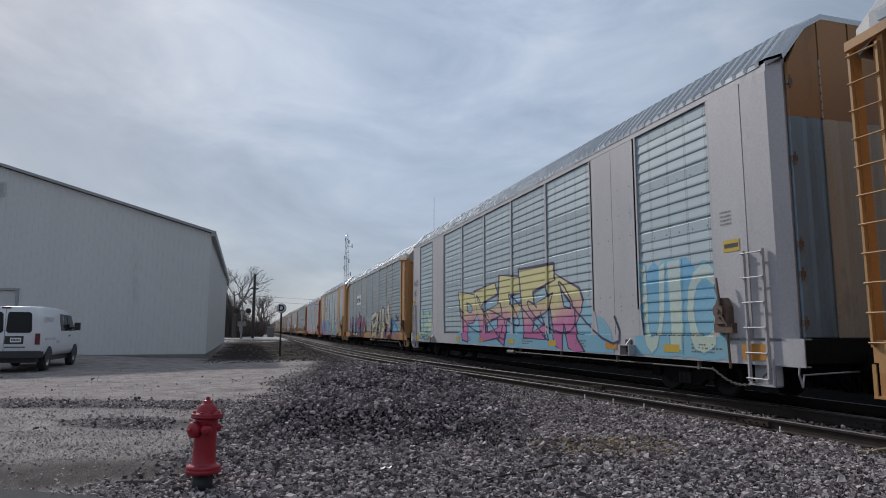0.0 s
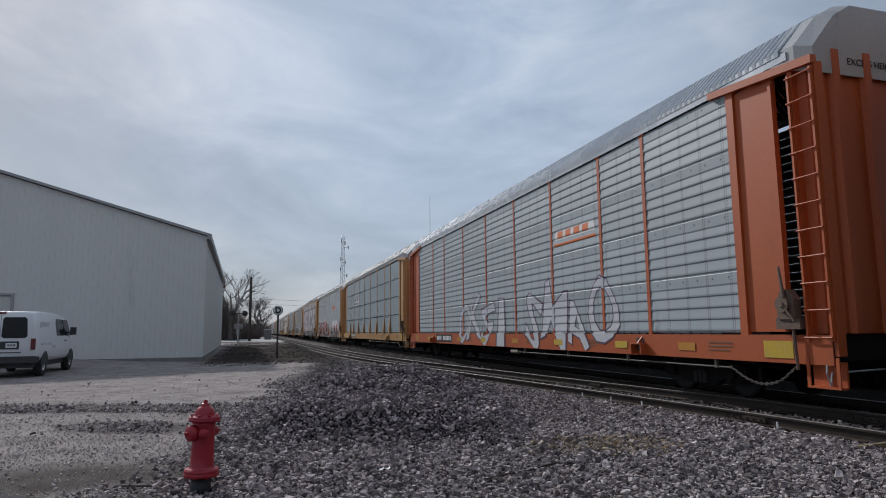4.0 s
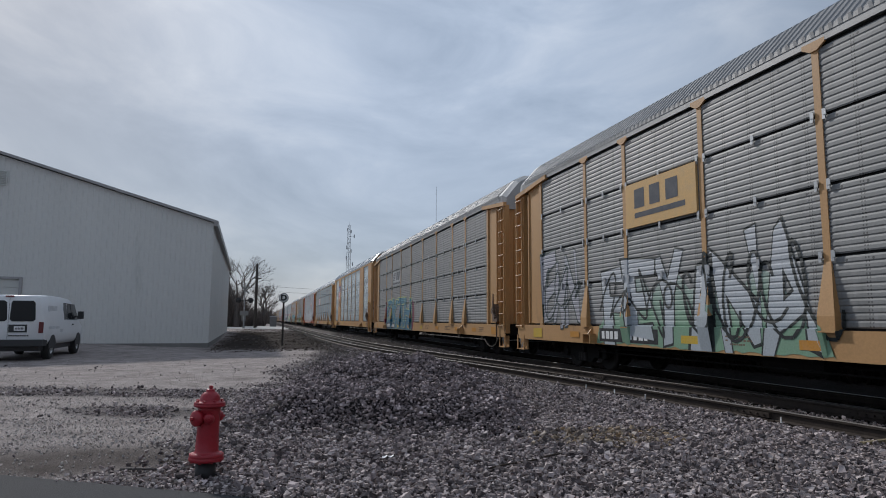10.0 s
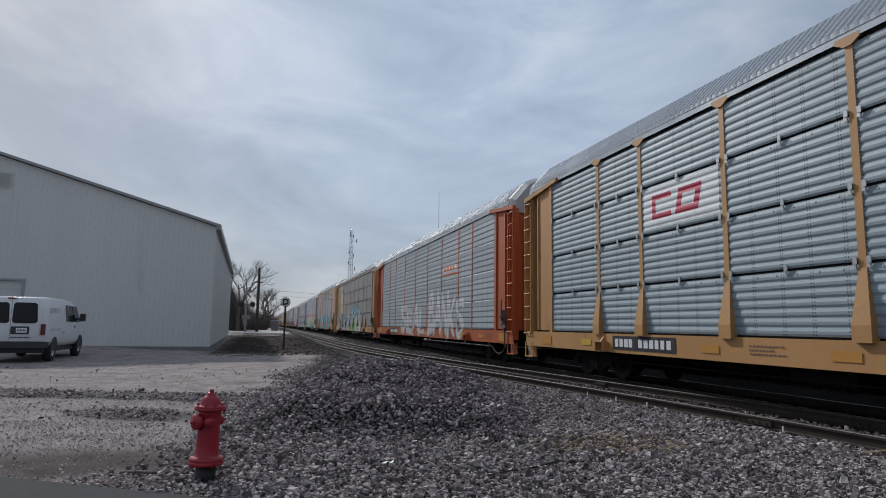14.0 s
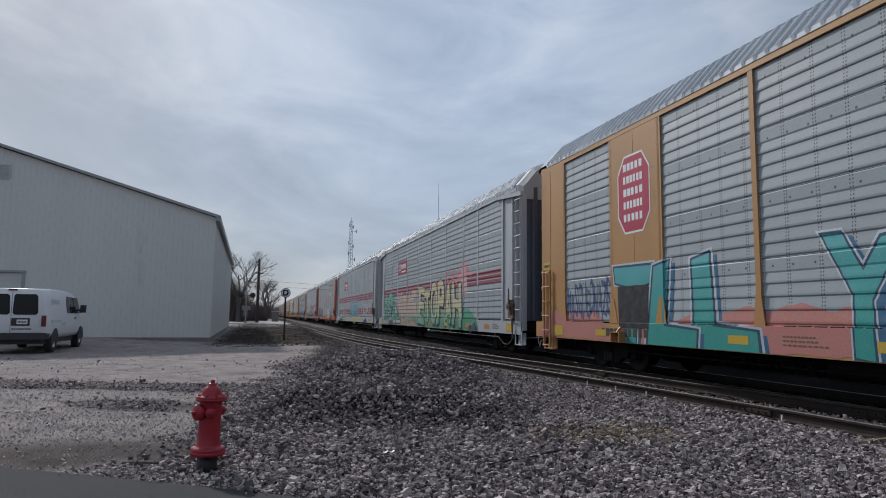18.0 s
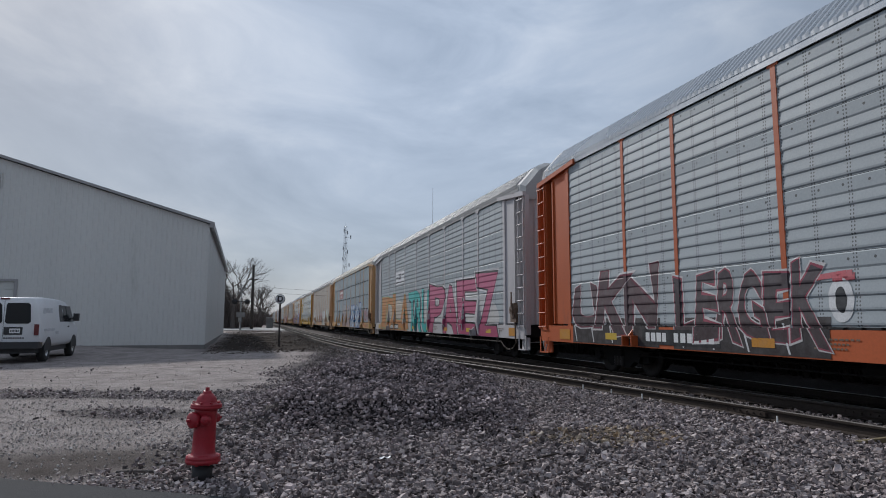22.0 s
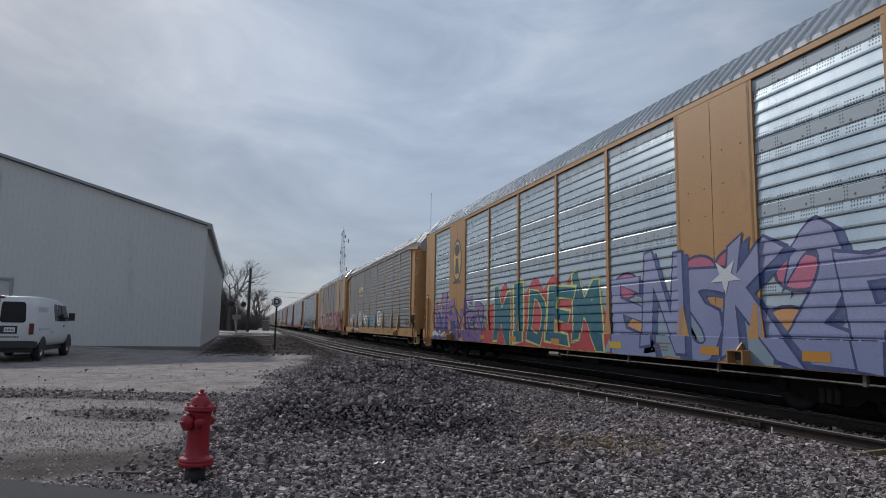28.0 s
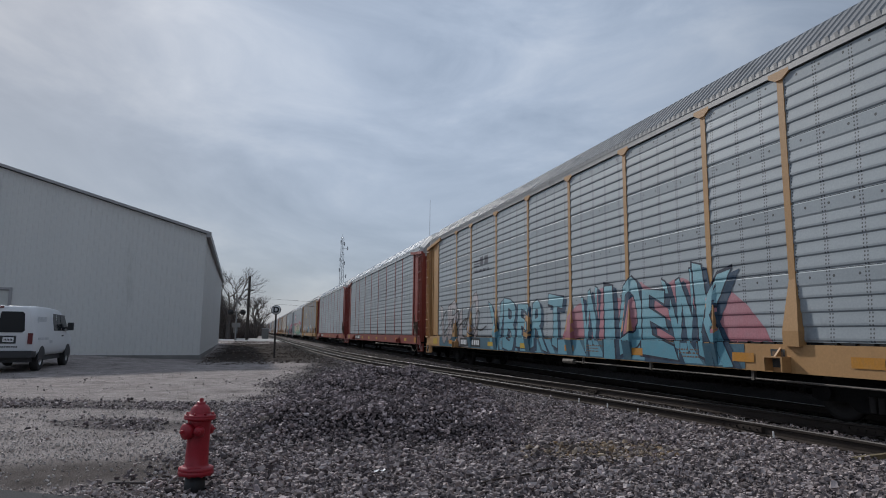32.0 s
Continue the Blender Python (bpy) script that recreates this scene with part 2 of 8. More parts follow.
def sheet(name, color, rough=0.42, metal=0.55, stain=0.25, holes="columns"):
    """Galvanised sheet, as a rule perforated."""
    return material("sheet_" + name, color, rough, metal, 0.10, 0.8, 30, 0.04, dirt=tuple(c * 0.55 for c in color), dirt_amount=stain, streak=2.5, each=0.07, holes=holes)


# ---- building blocks ----
def box(bm, x0, x1, y0, y1, z0, z1):
    v = [bm.verts.new((x, y, z)) for x in (x0, x1) for y in (y0, y1) for z in (z0, z1)]
    for f in ((0, 1, 3, 2), (4, 6, 7, 5), (0, 4, 5, 1), (2, 3, 7, 6), (0, 2, 6, 4), (1, 5, 7, 3)):
        bm.faces.new([v[i] for i in f])
    return v


def bevel(bm, w=0.01, seg=1):
    bmesh.ops.bevel(bm, geom=[e for e in bm.edges if e.calc_face_angle(0) > 0.5], offset=w, segments=seg, affect="EDGES", profile=0.6)
    return bm


def ngon_prism(bm, pts, axis, a, b):
    """Extrude a flat outline along an axis ('x', 'y' or 'z') from a to b."""
    put = {"x": lambda p, k: (k, p[0], p[1]), "y": lambda p, k: (p[0], k, p[1]), "z": lambda p, k: (p[0], p[1], k)}[axis]
    r0, r1 = [bm.verts.new(put(p, a)) for p in pts], [bm.verts.new(put(p, b)) for p in pts]
    n = len(pts)
    for i in range(n):
        bm.faces.new((r0[i], r0[(i + 1) % n], r1[(i + 1) % n], r1[i]))
    bm.faces.new(r0[::-1])
    bm.faces.new(r1)


def tube(bm, a, b, r0, r1=None, sides=8, caps=True):
    a, b = Vector(a), Vector(b)
    r1 = r0 if r1 is None else r1
    q = (b - a).to_track_quat("Z", "Y")
    rings = []
    for c, r in ((a, r0), (b, r1)):
        rings.append([bm.verts.new(c + q @ Vector((r * math.cos(2 * math.pi * i / sides), r * math.sin(2 * math.pi * i / sides), 0))) for i in range(sides)])
    for i in range(sides):
        bm.faces.new((rings[0][i], rings[0][(i + 1) % sides], rings[1][(i + 1) % sides], rings[1][i]))
    if caps:
        bm.faces.new(rings[0][::-1])
        bm.faces.new(rings[1])


def lathe(bm, profile, m=None, sides=20, smooth=True):
    """Turn (radius, height) pairs round z."""
    m = m or Matrix()
    rings = []
    for r, z in profile:
        if r <= 1e-5:
            rings.append([bm.verts.new(m @ Vector((0, 0, z)))])
        else:
            rings.append([bm.verts.new(m @ Vector((r * math.cos(2 * math.pi * i / sides), r * math.sin(2 * math.pi * i / sides), z))) for i in range(sides)])
    for p, q in zip(rings, rings[1:]):
        for i in range(sides):
            j = (i + 1) % sides
            if len(p) == 1 and len(q) == 1:
                continue
            if len(p) == 1:
                f = bm.faces.new((p[0], q[j], q[i]))
            elif len(q) == 1:
                f = bm.faces.new((p[i], p[j], q[0]))
            else:
                f = bm.faces.new((p[i], p[j], q[j], q[i]))
            f.smooth = smooth


def finish(name, bm, mat, smooth=False):
    bmesh.ops.recalc_face_normals(bm, faces=bm.faces)
    me = bpy.data.meshes.new(name)
    bm.to_mesh(me)
    bm.free()
    for m in (mat if isinstance(mat, (list, tuple)) else (mat,)):
        me.materials.append(m)
    if smooth:
        me.polygons.foreach_set("use_smooth", [True] * len(me.polygons))
    return me


def part(name, bm, mat, parent, label="", smooth=False):
    ob = new(name, finish(name, bm, mat, smooth))
    ob.parent = parent
    if label:
        ob["label"] = label
    return ob


def share(name, me, parent, loc=(0, 0, 0), label=""):
    """Another part on a mesh that exists."""
    ob = new(name, me)
    ob.parent, ob.location = parent, loc
    if label:
        ob["label"] = label
    return ob


def thing(name, m, label, category, group=""):
    ob = tagged(new(name), label, category, group)
    ob.matrix_basis = m
    ob.empty_display_size = 0.2
    return ob


def smooth_step(a, b, x):
    t = min(1.0, max(0.0, (x - a) / (b - a)))
    return t * t * (3 - 2 * t)


# ---- ground ----
TRACK_X = 9.90                  # centre line of the straight main track


def siding_x(y):
    """Centre line of the siding, which runs into the main track beside the street."""
    k = ((-60, 9.9), (-30, 9.75), (-10, 9.1), (0, 8.72), (5, 8.52), (9, 8.24), (12, 7.93), (15, 7.58), (18.5, 7.2), (22, 6.75), (26, 6.3),
         (32, 5.8), (38, 5.45), (48, 5.25), (60, 5.2), (2000, 5.2))
    for (a, p), (b, q) in zip(k, k[1:]):
        if y <= b:
            return p + (q - p) * max(0.0, (y - a) / (b - a))
    return 5.2


SIDING_ROW = [sum(siding_x(i * 0.25 - 100 + d) for d in (-3, -1.5, 0, 1.5, 3)) / 5 for i in range(1200)]


def siding(y):
    t = min(1198.0, max(0.0, (y + 100) * 4))
    i = int(t)
    return SIDING_ROW[i] + (SIDING_ROW[i + 1] - SIDING_ROW[i]) * (t - i)


CY, SY = math.cos(radians(16)), math.sin(radians(16))


ACROSS = ((-9, 0), (-3.4, 0), (-2.9, 0.07), (-2.3, 0.36), (-1.7, 0.66), (-1.1, 0.74), (-0.4, 0.72), (0.2, 0.56), (0.6, 0.46), (0.82, 0.40), (1.12, 0.05), (1.3, 0), (9, 0))
AWAY = ((0, 0), (7.2, 0), (7.5, 0.06), (8.05, 0.44), (8.8, 0.62), (9.6, 0.93), (10.2, 1.0), (11.0, 0.82), (12.0, 0.3), (13.0, 0), (99, 0))


def along(row, x):
    for (a, p), (b, q) in zip(row, row[1:]):
        if a <= x <= b:
            return p + (q - p) * (x - a) / (b - a)
    return 0.0


def mound(x, y):
    """The heap: a broad crest, a lower shoulder with a steep end towards the track, and a small second hump."""
    u, d = x * CY - y * SY, x * SY + y * CY      # across and away, as seen from the street
    if not (-3.6 < u < 1.6 and 6.8 < d < 13.2):
        return 0.0
    w = 0.16 * noise.noise((x * 1.3, y * 1.3, 8))
    h = along(ACROSS, u + w) * along(AWAY, d + w + 0.35 * max(0.0, u))
    h += 0.13 * math.exp(-((u - 0.45) / 0.42) ** 2 - ((d - 8.6) / 0.6) ** 2) + 0.08 * math.exp(-((u + 2.0) / 0.5) ** 2 - ((d - 8.4) / 0.6) ** 2)
    if h < 0.004:
        return 0.0
    return h * (1 + 0.16 * noise.noise((x * 0.9, y * 0.9, 3)) + 0.16 * noise.noise((x * 2.6, y * 2.6, 1)))


def ground_z(x, y):
    z = 0.22 * smooth_step(-2.5, -9, x) * smooth_step(26.5, 31, y) + 0.3 * smooth_step(45, 70, y) * smooth_step(6, 2, x)
    near = min(abs(x - siding(y)), abs(x - TRACK_X))
    z -= 0.19 * smooth_step(2.1, 1.25, near)
    z += mound(x, y)
    z += 0.03 * noise.noise((x * 0.35, y * 0.35, 0)) * smooth_step(1.5, 3.0, near)
    return z


def cuts(*spans):
    out = []
    for a, b, s in spans:
        n = max(1, round((b - a) / s))
        out += [a + (b - a) * i / n for i in range(n)]
    return out + [spans[-1][1]]


def pale_edge(y):
    return -0.45 + (y - 5.8) * 0.133


def build_ground():
    xs = cuts((-3000, -300, 300), (-300, -40, 20), (-40, -12, 2), (-12, 14, 0.2), (14, 40, 2), (40, 300, 20), (300, 3000, 300))
    ys = cuts((-3000, -300, 300), (-300, -20, 20), (-20, 2, 1), (2, 26, 0.2), (26, 80, 1), (80, 300, 10), (300, 3000, 150))
    nx = len(xs)
    verts = [(x, y, ground_z(x, y) if abs(x) < 60 and -60 < y < 400 else 0.0) for y in ys for x in xs]
    faces = [(j * nx + i, j * nx + i + 1, (j + 1) * nx + i + 1, (j + 1) * nx + i) for j in range(len(ys) - 1) for i in range(nx - 1)]
    me = bpy.data.meshes.new("ground")
    me.from_pydata(verts, [], faces)
    me.polygons.foreach_set("use_smooth", [True] * len(me.polygons))
    pale, dirt = me.attributes.new("pale", "FLOAT", "POINT"), me.attributes.new("dirt", "FLOAT", "POINT")
    bed = me.attributes.new("bed", "FLOAT", "POINT")
    pv, dv, bv = [], [], []
    for x, y, z in verts:
        w = 0.7 * noise.noise((x * 0.5, y * 0.5, 7)) + 0.35 * noise.noise((x * 1.7, y * 1.7, 5))
        p = smooth_step(0.5, -0.7, x - pale_edge(y) + w)
        for ax, ay, bx, by, r in ((-4.6, 13.4, 0.2, 12.0, 0.55), (-2.4, 10.3, -0.6, 9.7, 0.35)):
            t = min(1, max(0, ((x - ax) * (bx - ax) + (y - ay) * (by - ay)) / ((bx - ax) ** 2 + (by - ay) ** 2)))
            dist = math.hypot(x - ax - t * (bx - ax), y - ay - t * (by - ay))
            p *= 1 - 0.6 * smooth_step(r + 0.35, r - 0.2, dist + 0.4 * w)
        pv.append(p)
        d = smooth_step(27.5, 30.5, y + 2.5 * w) * smooth_step(66, 58, y + 4 * w) * smooth_step(-3, -1.6, x + 0.4 * w)
        d = max(d, 0.75 * smooth_step(1.2, 0.2, math.hypot((x + 1.35) * 0.5, y - 6.75) + 0.7 * w))
        dv.append(min(1.0, d))
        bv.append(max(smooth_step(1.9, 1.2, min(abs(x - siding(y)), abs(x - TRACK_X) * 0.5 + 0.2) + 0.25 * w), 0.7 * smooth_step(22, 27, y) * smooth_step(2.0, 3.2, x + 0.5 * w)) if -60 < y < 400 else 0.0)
    pale.data.foreach_set("value", pv)
    dirt.data.foreach_set("value", dv)
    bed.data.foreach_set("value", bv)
    m = bpy.data.materials.new("gravel_lot")
    m.use_nodes = True
    nt = m.node_tree
    N, L = nt.nodes.new, nt.links.new
    b = nt.nodes["Principled BSDF"]
    co = N("ShaderNodeTexCoord")

    def tex(scale, detail, lo, hi):
        n, r = N("ShaderNodeTexNoise"), N("ShaderNodeMapRange")
        n.inputs["Scale"].default_value, n.inputs["Detail"].default_value, n.inputs["Roughness"].default_value = scale, detail, 0.7
        L(co.outputs["Object"], n.inputs["Vector"])
        r.inputs[1].default_value, r.inputs[2].default_value = 0.3, 0.7
        r.inputs[3].default_value, r.inputs[4].default_value = lo, hi
        L(n.outputs["Fac"], r.inputs[0])
        return r.outputs[0], n.outputs["Fac"]

    def mix(fac, a, c, blend="MIX"):
        x = N("ShaderNodeMix")
        x.data_type, x.blend_type = "RGBA", blend
        for s, v in ((0, fac), (6, a), (7, c)):
            if isinstance(v, (float, tuple)):
                x.inputs[s].default_value = v if isinstance(v, float) else (*v, 1)
            else:
                L(v, x.inputs[s])
        return x.outputs[2]

    at = {}
    for k in ("pale", "dirt", "bed"):
        a = N("ShaderNodeAttribute")
        a.attribute_name = k
        at[k] = a.outputs["Fac"]
    vor = N("ShaderNodeTexVoronoi")
    vor.inputs["Scale"].default_value = 17
    L(co.outputs["Object"], vor.inputs["Vector"])
    shade, _ = tex(1.3, 6, 0.72, 1.25)
    grain, gfac = tex(46, 5, 0.45, 1.5)
    patch, _ = tex(0.16, 5, 0.0, 1.0)
    blot, _ = tex(2.1, 9, -0.9, 1.0)
    # near-black ground tone paints the shade in the gaps between stones
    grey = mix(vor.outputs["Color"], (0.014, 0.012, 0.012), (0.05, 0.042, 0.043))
    far = mix(patch, (0.20, 0.18, 0.14), (0.12, 0.11, 0.075))
    lime = mix(blot, mix(patch, (0.36, 0.32, 0.305), (0.30, 0.263, 0.25)), (0.19, 0.162, 0.152))
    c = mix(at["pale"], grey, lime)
    c = mix(at["dirt"], c, (0.040, 0.031, 0.026))
    # oily dark bed colour, spread wider to paint the shade beneath the train too
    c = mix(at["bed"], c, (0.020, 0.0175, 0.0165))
    c = mix(1.0, mix(1.0, c, shade, "MULTIPLY"), grain, "MULTIPLY")
    L(c, b.inputs["Base Color"])
    b.inputs["Roughness"].default_value = 0.95
    b.inputs["Specular IOR Level"].default_value = 0.05
    bp = N("ShaderNodeBump")
    bp.inputs["Strength"].default_value, bp.inputs["Distance"].default_value = 0.8, 0.03
    L(gfac, bp.inputs["Height"])
    L(bp.outputs[0], b.inputs["Normal"])
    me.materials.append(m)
    tagged(new("ground", me), "pale limestone gravel lot running into ballast ground painted with dark shaded gaps", "ground", kind="structure")


build_ground()


def scatter(name, label, mat, spots, sizes, flat=1.0, sink=0.0, loose=0.0):
    """Many angular stones as one mesh. spots: (n, 3) places; sizes: n widths; loose: how unevenly they lie."""
    n = len(spots)
    corner = np.array([(x, y, z) for x in (-1, 1) for y in (-1, 1) for z in (-1, 1)], float)
    quad = np.array(((0, 1, 3, 2), (4, 6, 7, 5), (0, 4, 5, 1), (2, 3, 7, 6), (0, 2, 6, 4), (1, 5, 7, 3)))
    v = corner[None] * (1 + np.random.uniform(-0.75, 0.25, (n, 8, 3)))
    v *= np.random.uniform(0.6, 1.15, (n, 1, 3)) * np.array((1, 1, flat))
    ang = np.random.uniform(0, 2 * np.pi, n)
    tilt = np.random.normal(0, 0.45, n)
    c, s = np.cos(tilt)[:, None], np.sin(tilt)[:, None]
    y, z = v[..., 1] * c - v[..., 2] * s, v[..., 1] * s + v[..., 2] * c
    c, s = np.cos(ang)[:, None], np.sin(ang)[:, None]
    x, y = v[..., 0] * c - y * s, v[..., 0] * s + y * c
    v = np.stack((x, y, z), -1) * (np.asarray(sizes)[:, None, None] / 2)
    p = np.array(spots, float)
    p[:, 2] += np.asarray(sizes) * (0.5 * flat - sink + loose * np.random.uniform(-0.6, 1.0, n))
    v = (v + p[:, None]).reshape(-1, 3)
    f = (quad[None] + 8 * np.arange(n)[:, None, None]).reshape(-1, 4)
    me = bpy.data.meshes.new(name)
    me.vertices.add(len(v))
    me.vertices.foreach_set("co", v.ravel())
    me.loops.add(f.size)
    me.loops.foreach_set("vertex_index", f.ravel().astype(np.int32))
    me.polygons.add(len(f))
    me.polygons.foreach_set("loop_start", (np.arange(len(f)) * 4).astype(np.int32))
    me.polygons.foreach_set("use_smooth", np.zeros(len(f), bool))
    me.update(calc_edges=True)
    me.validate()
    me.materials.append(mat)
    return tagged(new(name, me), label, "gravel", kind="stuff")


def fields():
    """Where the ballast and the limestone chips lie."""
    rng = np.random.default_rng(5)
    dark, pale, heap, stained = [], [], [], []
    # away from the street in rings: stones per square metre fall with distance, sizes stay true
    for d0, d1, per, chip in ((4.3, 6.2, 2650, 700), (6.2, 8.5, 2400, 450), (8.5, 12, 1750, 160), (12, 18, 700, 20), (18, 34, 120, 8), (34, 60, 16, 0)):
        n = int((d1 - d0) * (0.73 * (d0 + d1) + 1.0) * per)
        d = rng.uniform(d0, d1, n)
        u = rng.uniform(-1, 1, n) * (0.73 * d + 0.5)
        x, y = u * CY + d * SY, d * CY - u * SY
        for a, b in zip(x, y):
            over = (a + 2.0) * 0.525 + (b - 6.14) * 0.851
            if over < 0.02 and (over < -0.12 or rng.random() < 0.90 - 2.0 * over - 0.3 * noise.noise((a * 2, b * 2, 6))):
                continue
            sx = siding(b)
            if a > sx - 0.95 and not (a > sx + 1.1 and a < TRACK_X - 1.0 and b > 17):
                if a > sx + 1.0 or rng.random() > 0.25 or abs(abs(a - sx) - 0.75) < 0.13:
                    continue
            w = 0.7 * noise.noise((a * 0.5, b * 0.5, 7)) + 0.35 * noise.noise((a * 1.7, b * 1.7, 5))
            edge = a - pale_edge(b) + w
            strip = 0
            if math.hypot((a + 1.35) * 0.5, b - 6.75) + 0.7 * w < 0.65 and rng.random() < 0.8:
                continue
            for ax, ay, bx, by, r in ((-4.6, 13.4, 0.2, 12.0, 0.55), (-2.4, 10.3, -0.6, 9.7, 0.35)):
                t = min(1, max(0, ((a - ax) * (bx - ax) + (b - ay) * (by - ay)) / ((bx - ax) ** 2 + (by - ay) ** 2)))
                if math.hypot(a - ax - t * (bx - ax), b - ay - t * (by - ay)) + 0.4 * w < r + 0.1:
                    strip = 1
            if b > 25 and a < 3.5 and rng.random() < 0.7:
                continue
            if edge > 0.25 or (strip and rng.random() < 0.25 + 0.5 * noise.noise((a * 1.6, b * 1.6, 2))) or (edge > -0.9 and rng.random() < (edge + 0.9) * 0.5) or rng.random() < 0.0015 + 0.05 * max(0, noise.noise((a * 1.1, b * 1.1, 9)) - 0.2):
                yellowed = math.hypot((a - 3.75) / 0.75, (b - 6.45) / 0.55) + 0.8 * w + rng.normal(0, 0.25) < 0.9
                (heap if mound(a, b) > 0.06 + 0.08 * w + rng.normal(0, 0.05) else stained if yellowed else dark).append((a, b, max(ground_z(a, b), 0.047 if over < 0.03 else -9)))
            elif chip and rng.random() < chip / per:
                pale.append((a, b, ground_z(a, b)))
    for name, label, mat, spots in (("ballast_stones", "grey crushed ballast stones spread beside the track", M_STONE, dark), ("ballast_heap", "heap of dark purplish crushed ballast", M_HEAP, heap),
                                    ("stained_ballast", "patch of yellow-stained ballast stones", M_STAIN, stained)):
        scatter(name, label, mat, spots, (rng.lognormal(math.log(0.026), 0.36, len(spots)) * np.array([1 + 0.012 * max(0, p[1] - 7) for p in spots])).clip(0.012, 0.07), 0.75, 0.1, 0.7)
    scatter("limestone_chips", "pale limestone chips strewn over the gravel lot", M_PALE, pale, rng.lognormal(math.log(0.013), 0.35, len(pale)).clip(0.007, 0.03))


fields()


def rough_dirt():
    """Dark clods and rubble on the bare earth between the building and the siding."""
    rng = np.random.default_rng(21)
    spots = []
    for x, y in zip(rng.uniform(-3.0, 4.6, 9000), rng.uniform(27.0, 68.0, 9000)):
        if x < siding(y) - 1.3 and noise.noise((x * 0.5, y * 0.35, 4)) > -0.15 and x > -2.2 - 0.02 * (y - 32):
            spots.append((x, y, ground_z(x, y)))
    scatter("dirt_clods", "dark brown clods and rubble on bare earth", material("dark_clod", (0.10, 0.08, 0.068), 0.95, 0, 0.3, 4, 30, 0.4, spec=0.05, tones=((0.06, 0.047, 0.04), (0.12, 0.098, 0.085), (0.20, 0.17, 0.155), (0.085, 0.068, 0.058))),
            spots, rng.lognormal(math.log(0.05), 0.45, len(spots)).clip(0.02, 0.15), 0.6, 0.25)


rough_dirt()


def build_street():
    """The street whose edge shows at the foot of the view."""
    bm = bmesh.new()
    a, b = Vector((-2.0, 6.14)), Vector((-0.2, 5.03))
    way = (b - a).normalized()
    left, right = a - way * 80, a + way * 80
    side = Vector((way.y, -way.x))
    n = 160
    top, low = [], []
    for i in range(n + 1):
        p = left.lerp(right, i / n) + side * 0.06 * noise.noise((i * 0.9, 0, 2))
        top.append(bm.verts.new((p.x, p.y, 0.045)))
        q = p + side * 9
        low.append(bm.verts.new((q.x, q.y, 0.07)))
    skirt = [bm.verts.new((v.co.x - side.x * 0.05, v.co.y - side.y * 0.05, -0.08)) for v in top]
    for i in range(n):
        bm.faces.new((top[i], low[i], low[i + 1], top[i + 1]))
        bm.faces.new((skirt[i], top[i], top[i + 1], skirt[i + 1]))
    tagged(new("road", finish("road", bm, M_ASPHALT)), "dark asphalt street edge beside the gravel", "road", kind="structure")


build_street()


# ---- tracks ----
def rail_outline(x):
    """Foot, web and head of a rail, top at 0."""
    return ((x - 0.07, -0.17), (x + 0.07, -0.17), (x + 0.07, -0.155), (x + 0.012, -0.135), (x + 0.012, -0.045), (x + 0.036, -0.035),
            (x + 0.036, -0.004), (x + 0.030, 0.0), (x - 0.030, 0.0), (x - 0.036, -0.004), (x - 0.036, -0.035), (x - 0.012, -0.045),
            (x - 0.012, -0.135), (x - 0.07, -0.155))


def sweep_rail(centre, side, ys):
    bm = bmesh.new()
    rings = []
    for y in ys:
        rings.append([bm.verts.new((centre(y) + px, y, pz)) for px, pz in rail_outline(side * 0.7525)])
    n = len(rings[0])
    for r, q in zip(rings, rings[1:]):
        for i in range(n):
            f = bm.faces.new((r[i], r[(i + 1) % n], q[(i + 1) % n], q[i]))
            f.material_index = 1 if i in (6, 7, 8) else 0
    return bm


def build_track(name, centre, ys, tie_span, label, head):
    track = tagged(new(name), label, "railway track", kind="structure")
    for side in (-1, 1):
        part("rail", sweep_rail(centre, side, ys), (M_RAIL, head), track)
    bm = bmesh.new()
    v = box(bm, -1.3, 1.3, -0.115, 0.115, -0.36, -0.185)
    tie = finish("tie", bevel(bm, 0.012), M_TIE)
    y, i = tie_span[0], 0
    rng = random.Random(name)
    plates = bmesh.new()
    box(plates, -0.18, 0.18, -0.09, 0.09, -0.186, -0.172)
    for dx in (-0.1, 0.1):
        box(plates, dx - 0.02, dx + 0.02, -0.02, 0.02, -0.172, -0.14)
    plate = finish("tie_plate", plates, M_RAIL)
    while y < tie_span[1]:
        t = share("tie", tie, track, (centre(y) + rng.uniform(-0.04, 0.04), y, rng.uniform(-0.012, 0.0)))
        t.rotation_euler = (0, 0, rng.uniform(-0.02, 0.02))
        if y < 24:
            for s in (-1, 1):
                share("tie_plate", plate, track, (centre(y) + s * 0.7525, y, 0))
        y += 0.5
        i += 1
    return track


straight = lambda y: TRACK_X
build_track("main_track", straight, cuts((-900, -20, 110), (-20, 60, 20), (60, 1700, 200)), (2.0, 60.0), "main track of worn steel rails on dark wooden ties", M_HEAD)
SIDING = build_track("siding_track", siding, cuts((-60, 0, 3), (0, 64, 1), (64, 140, 20)), (2.0, 62.0), "rusty siding rails on wooden ties curving into the main track", M_DULLHEAD)


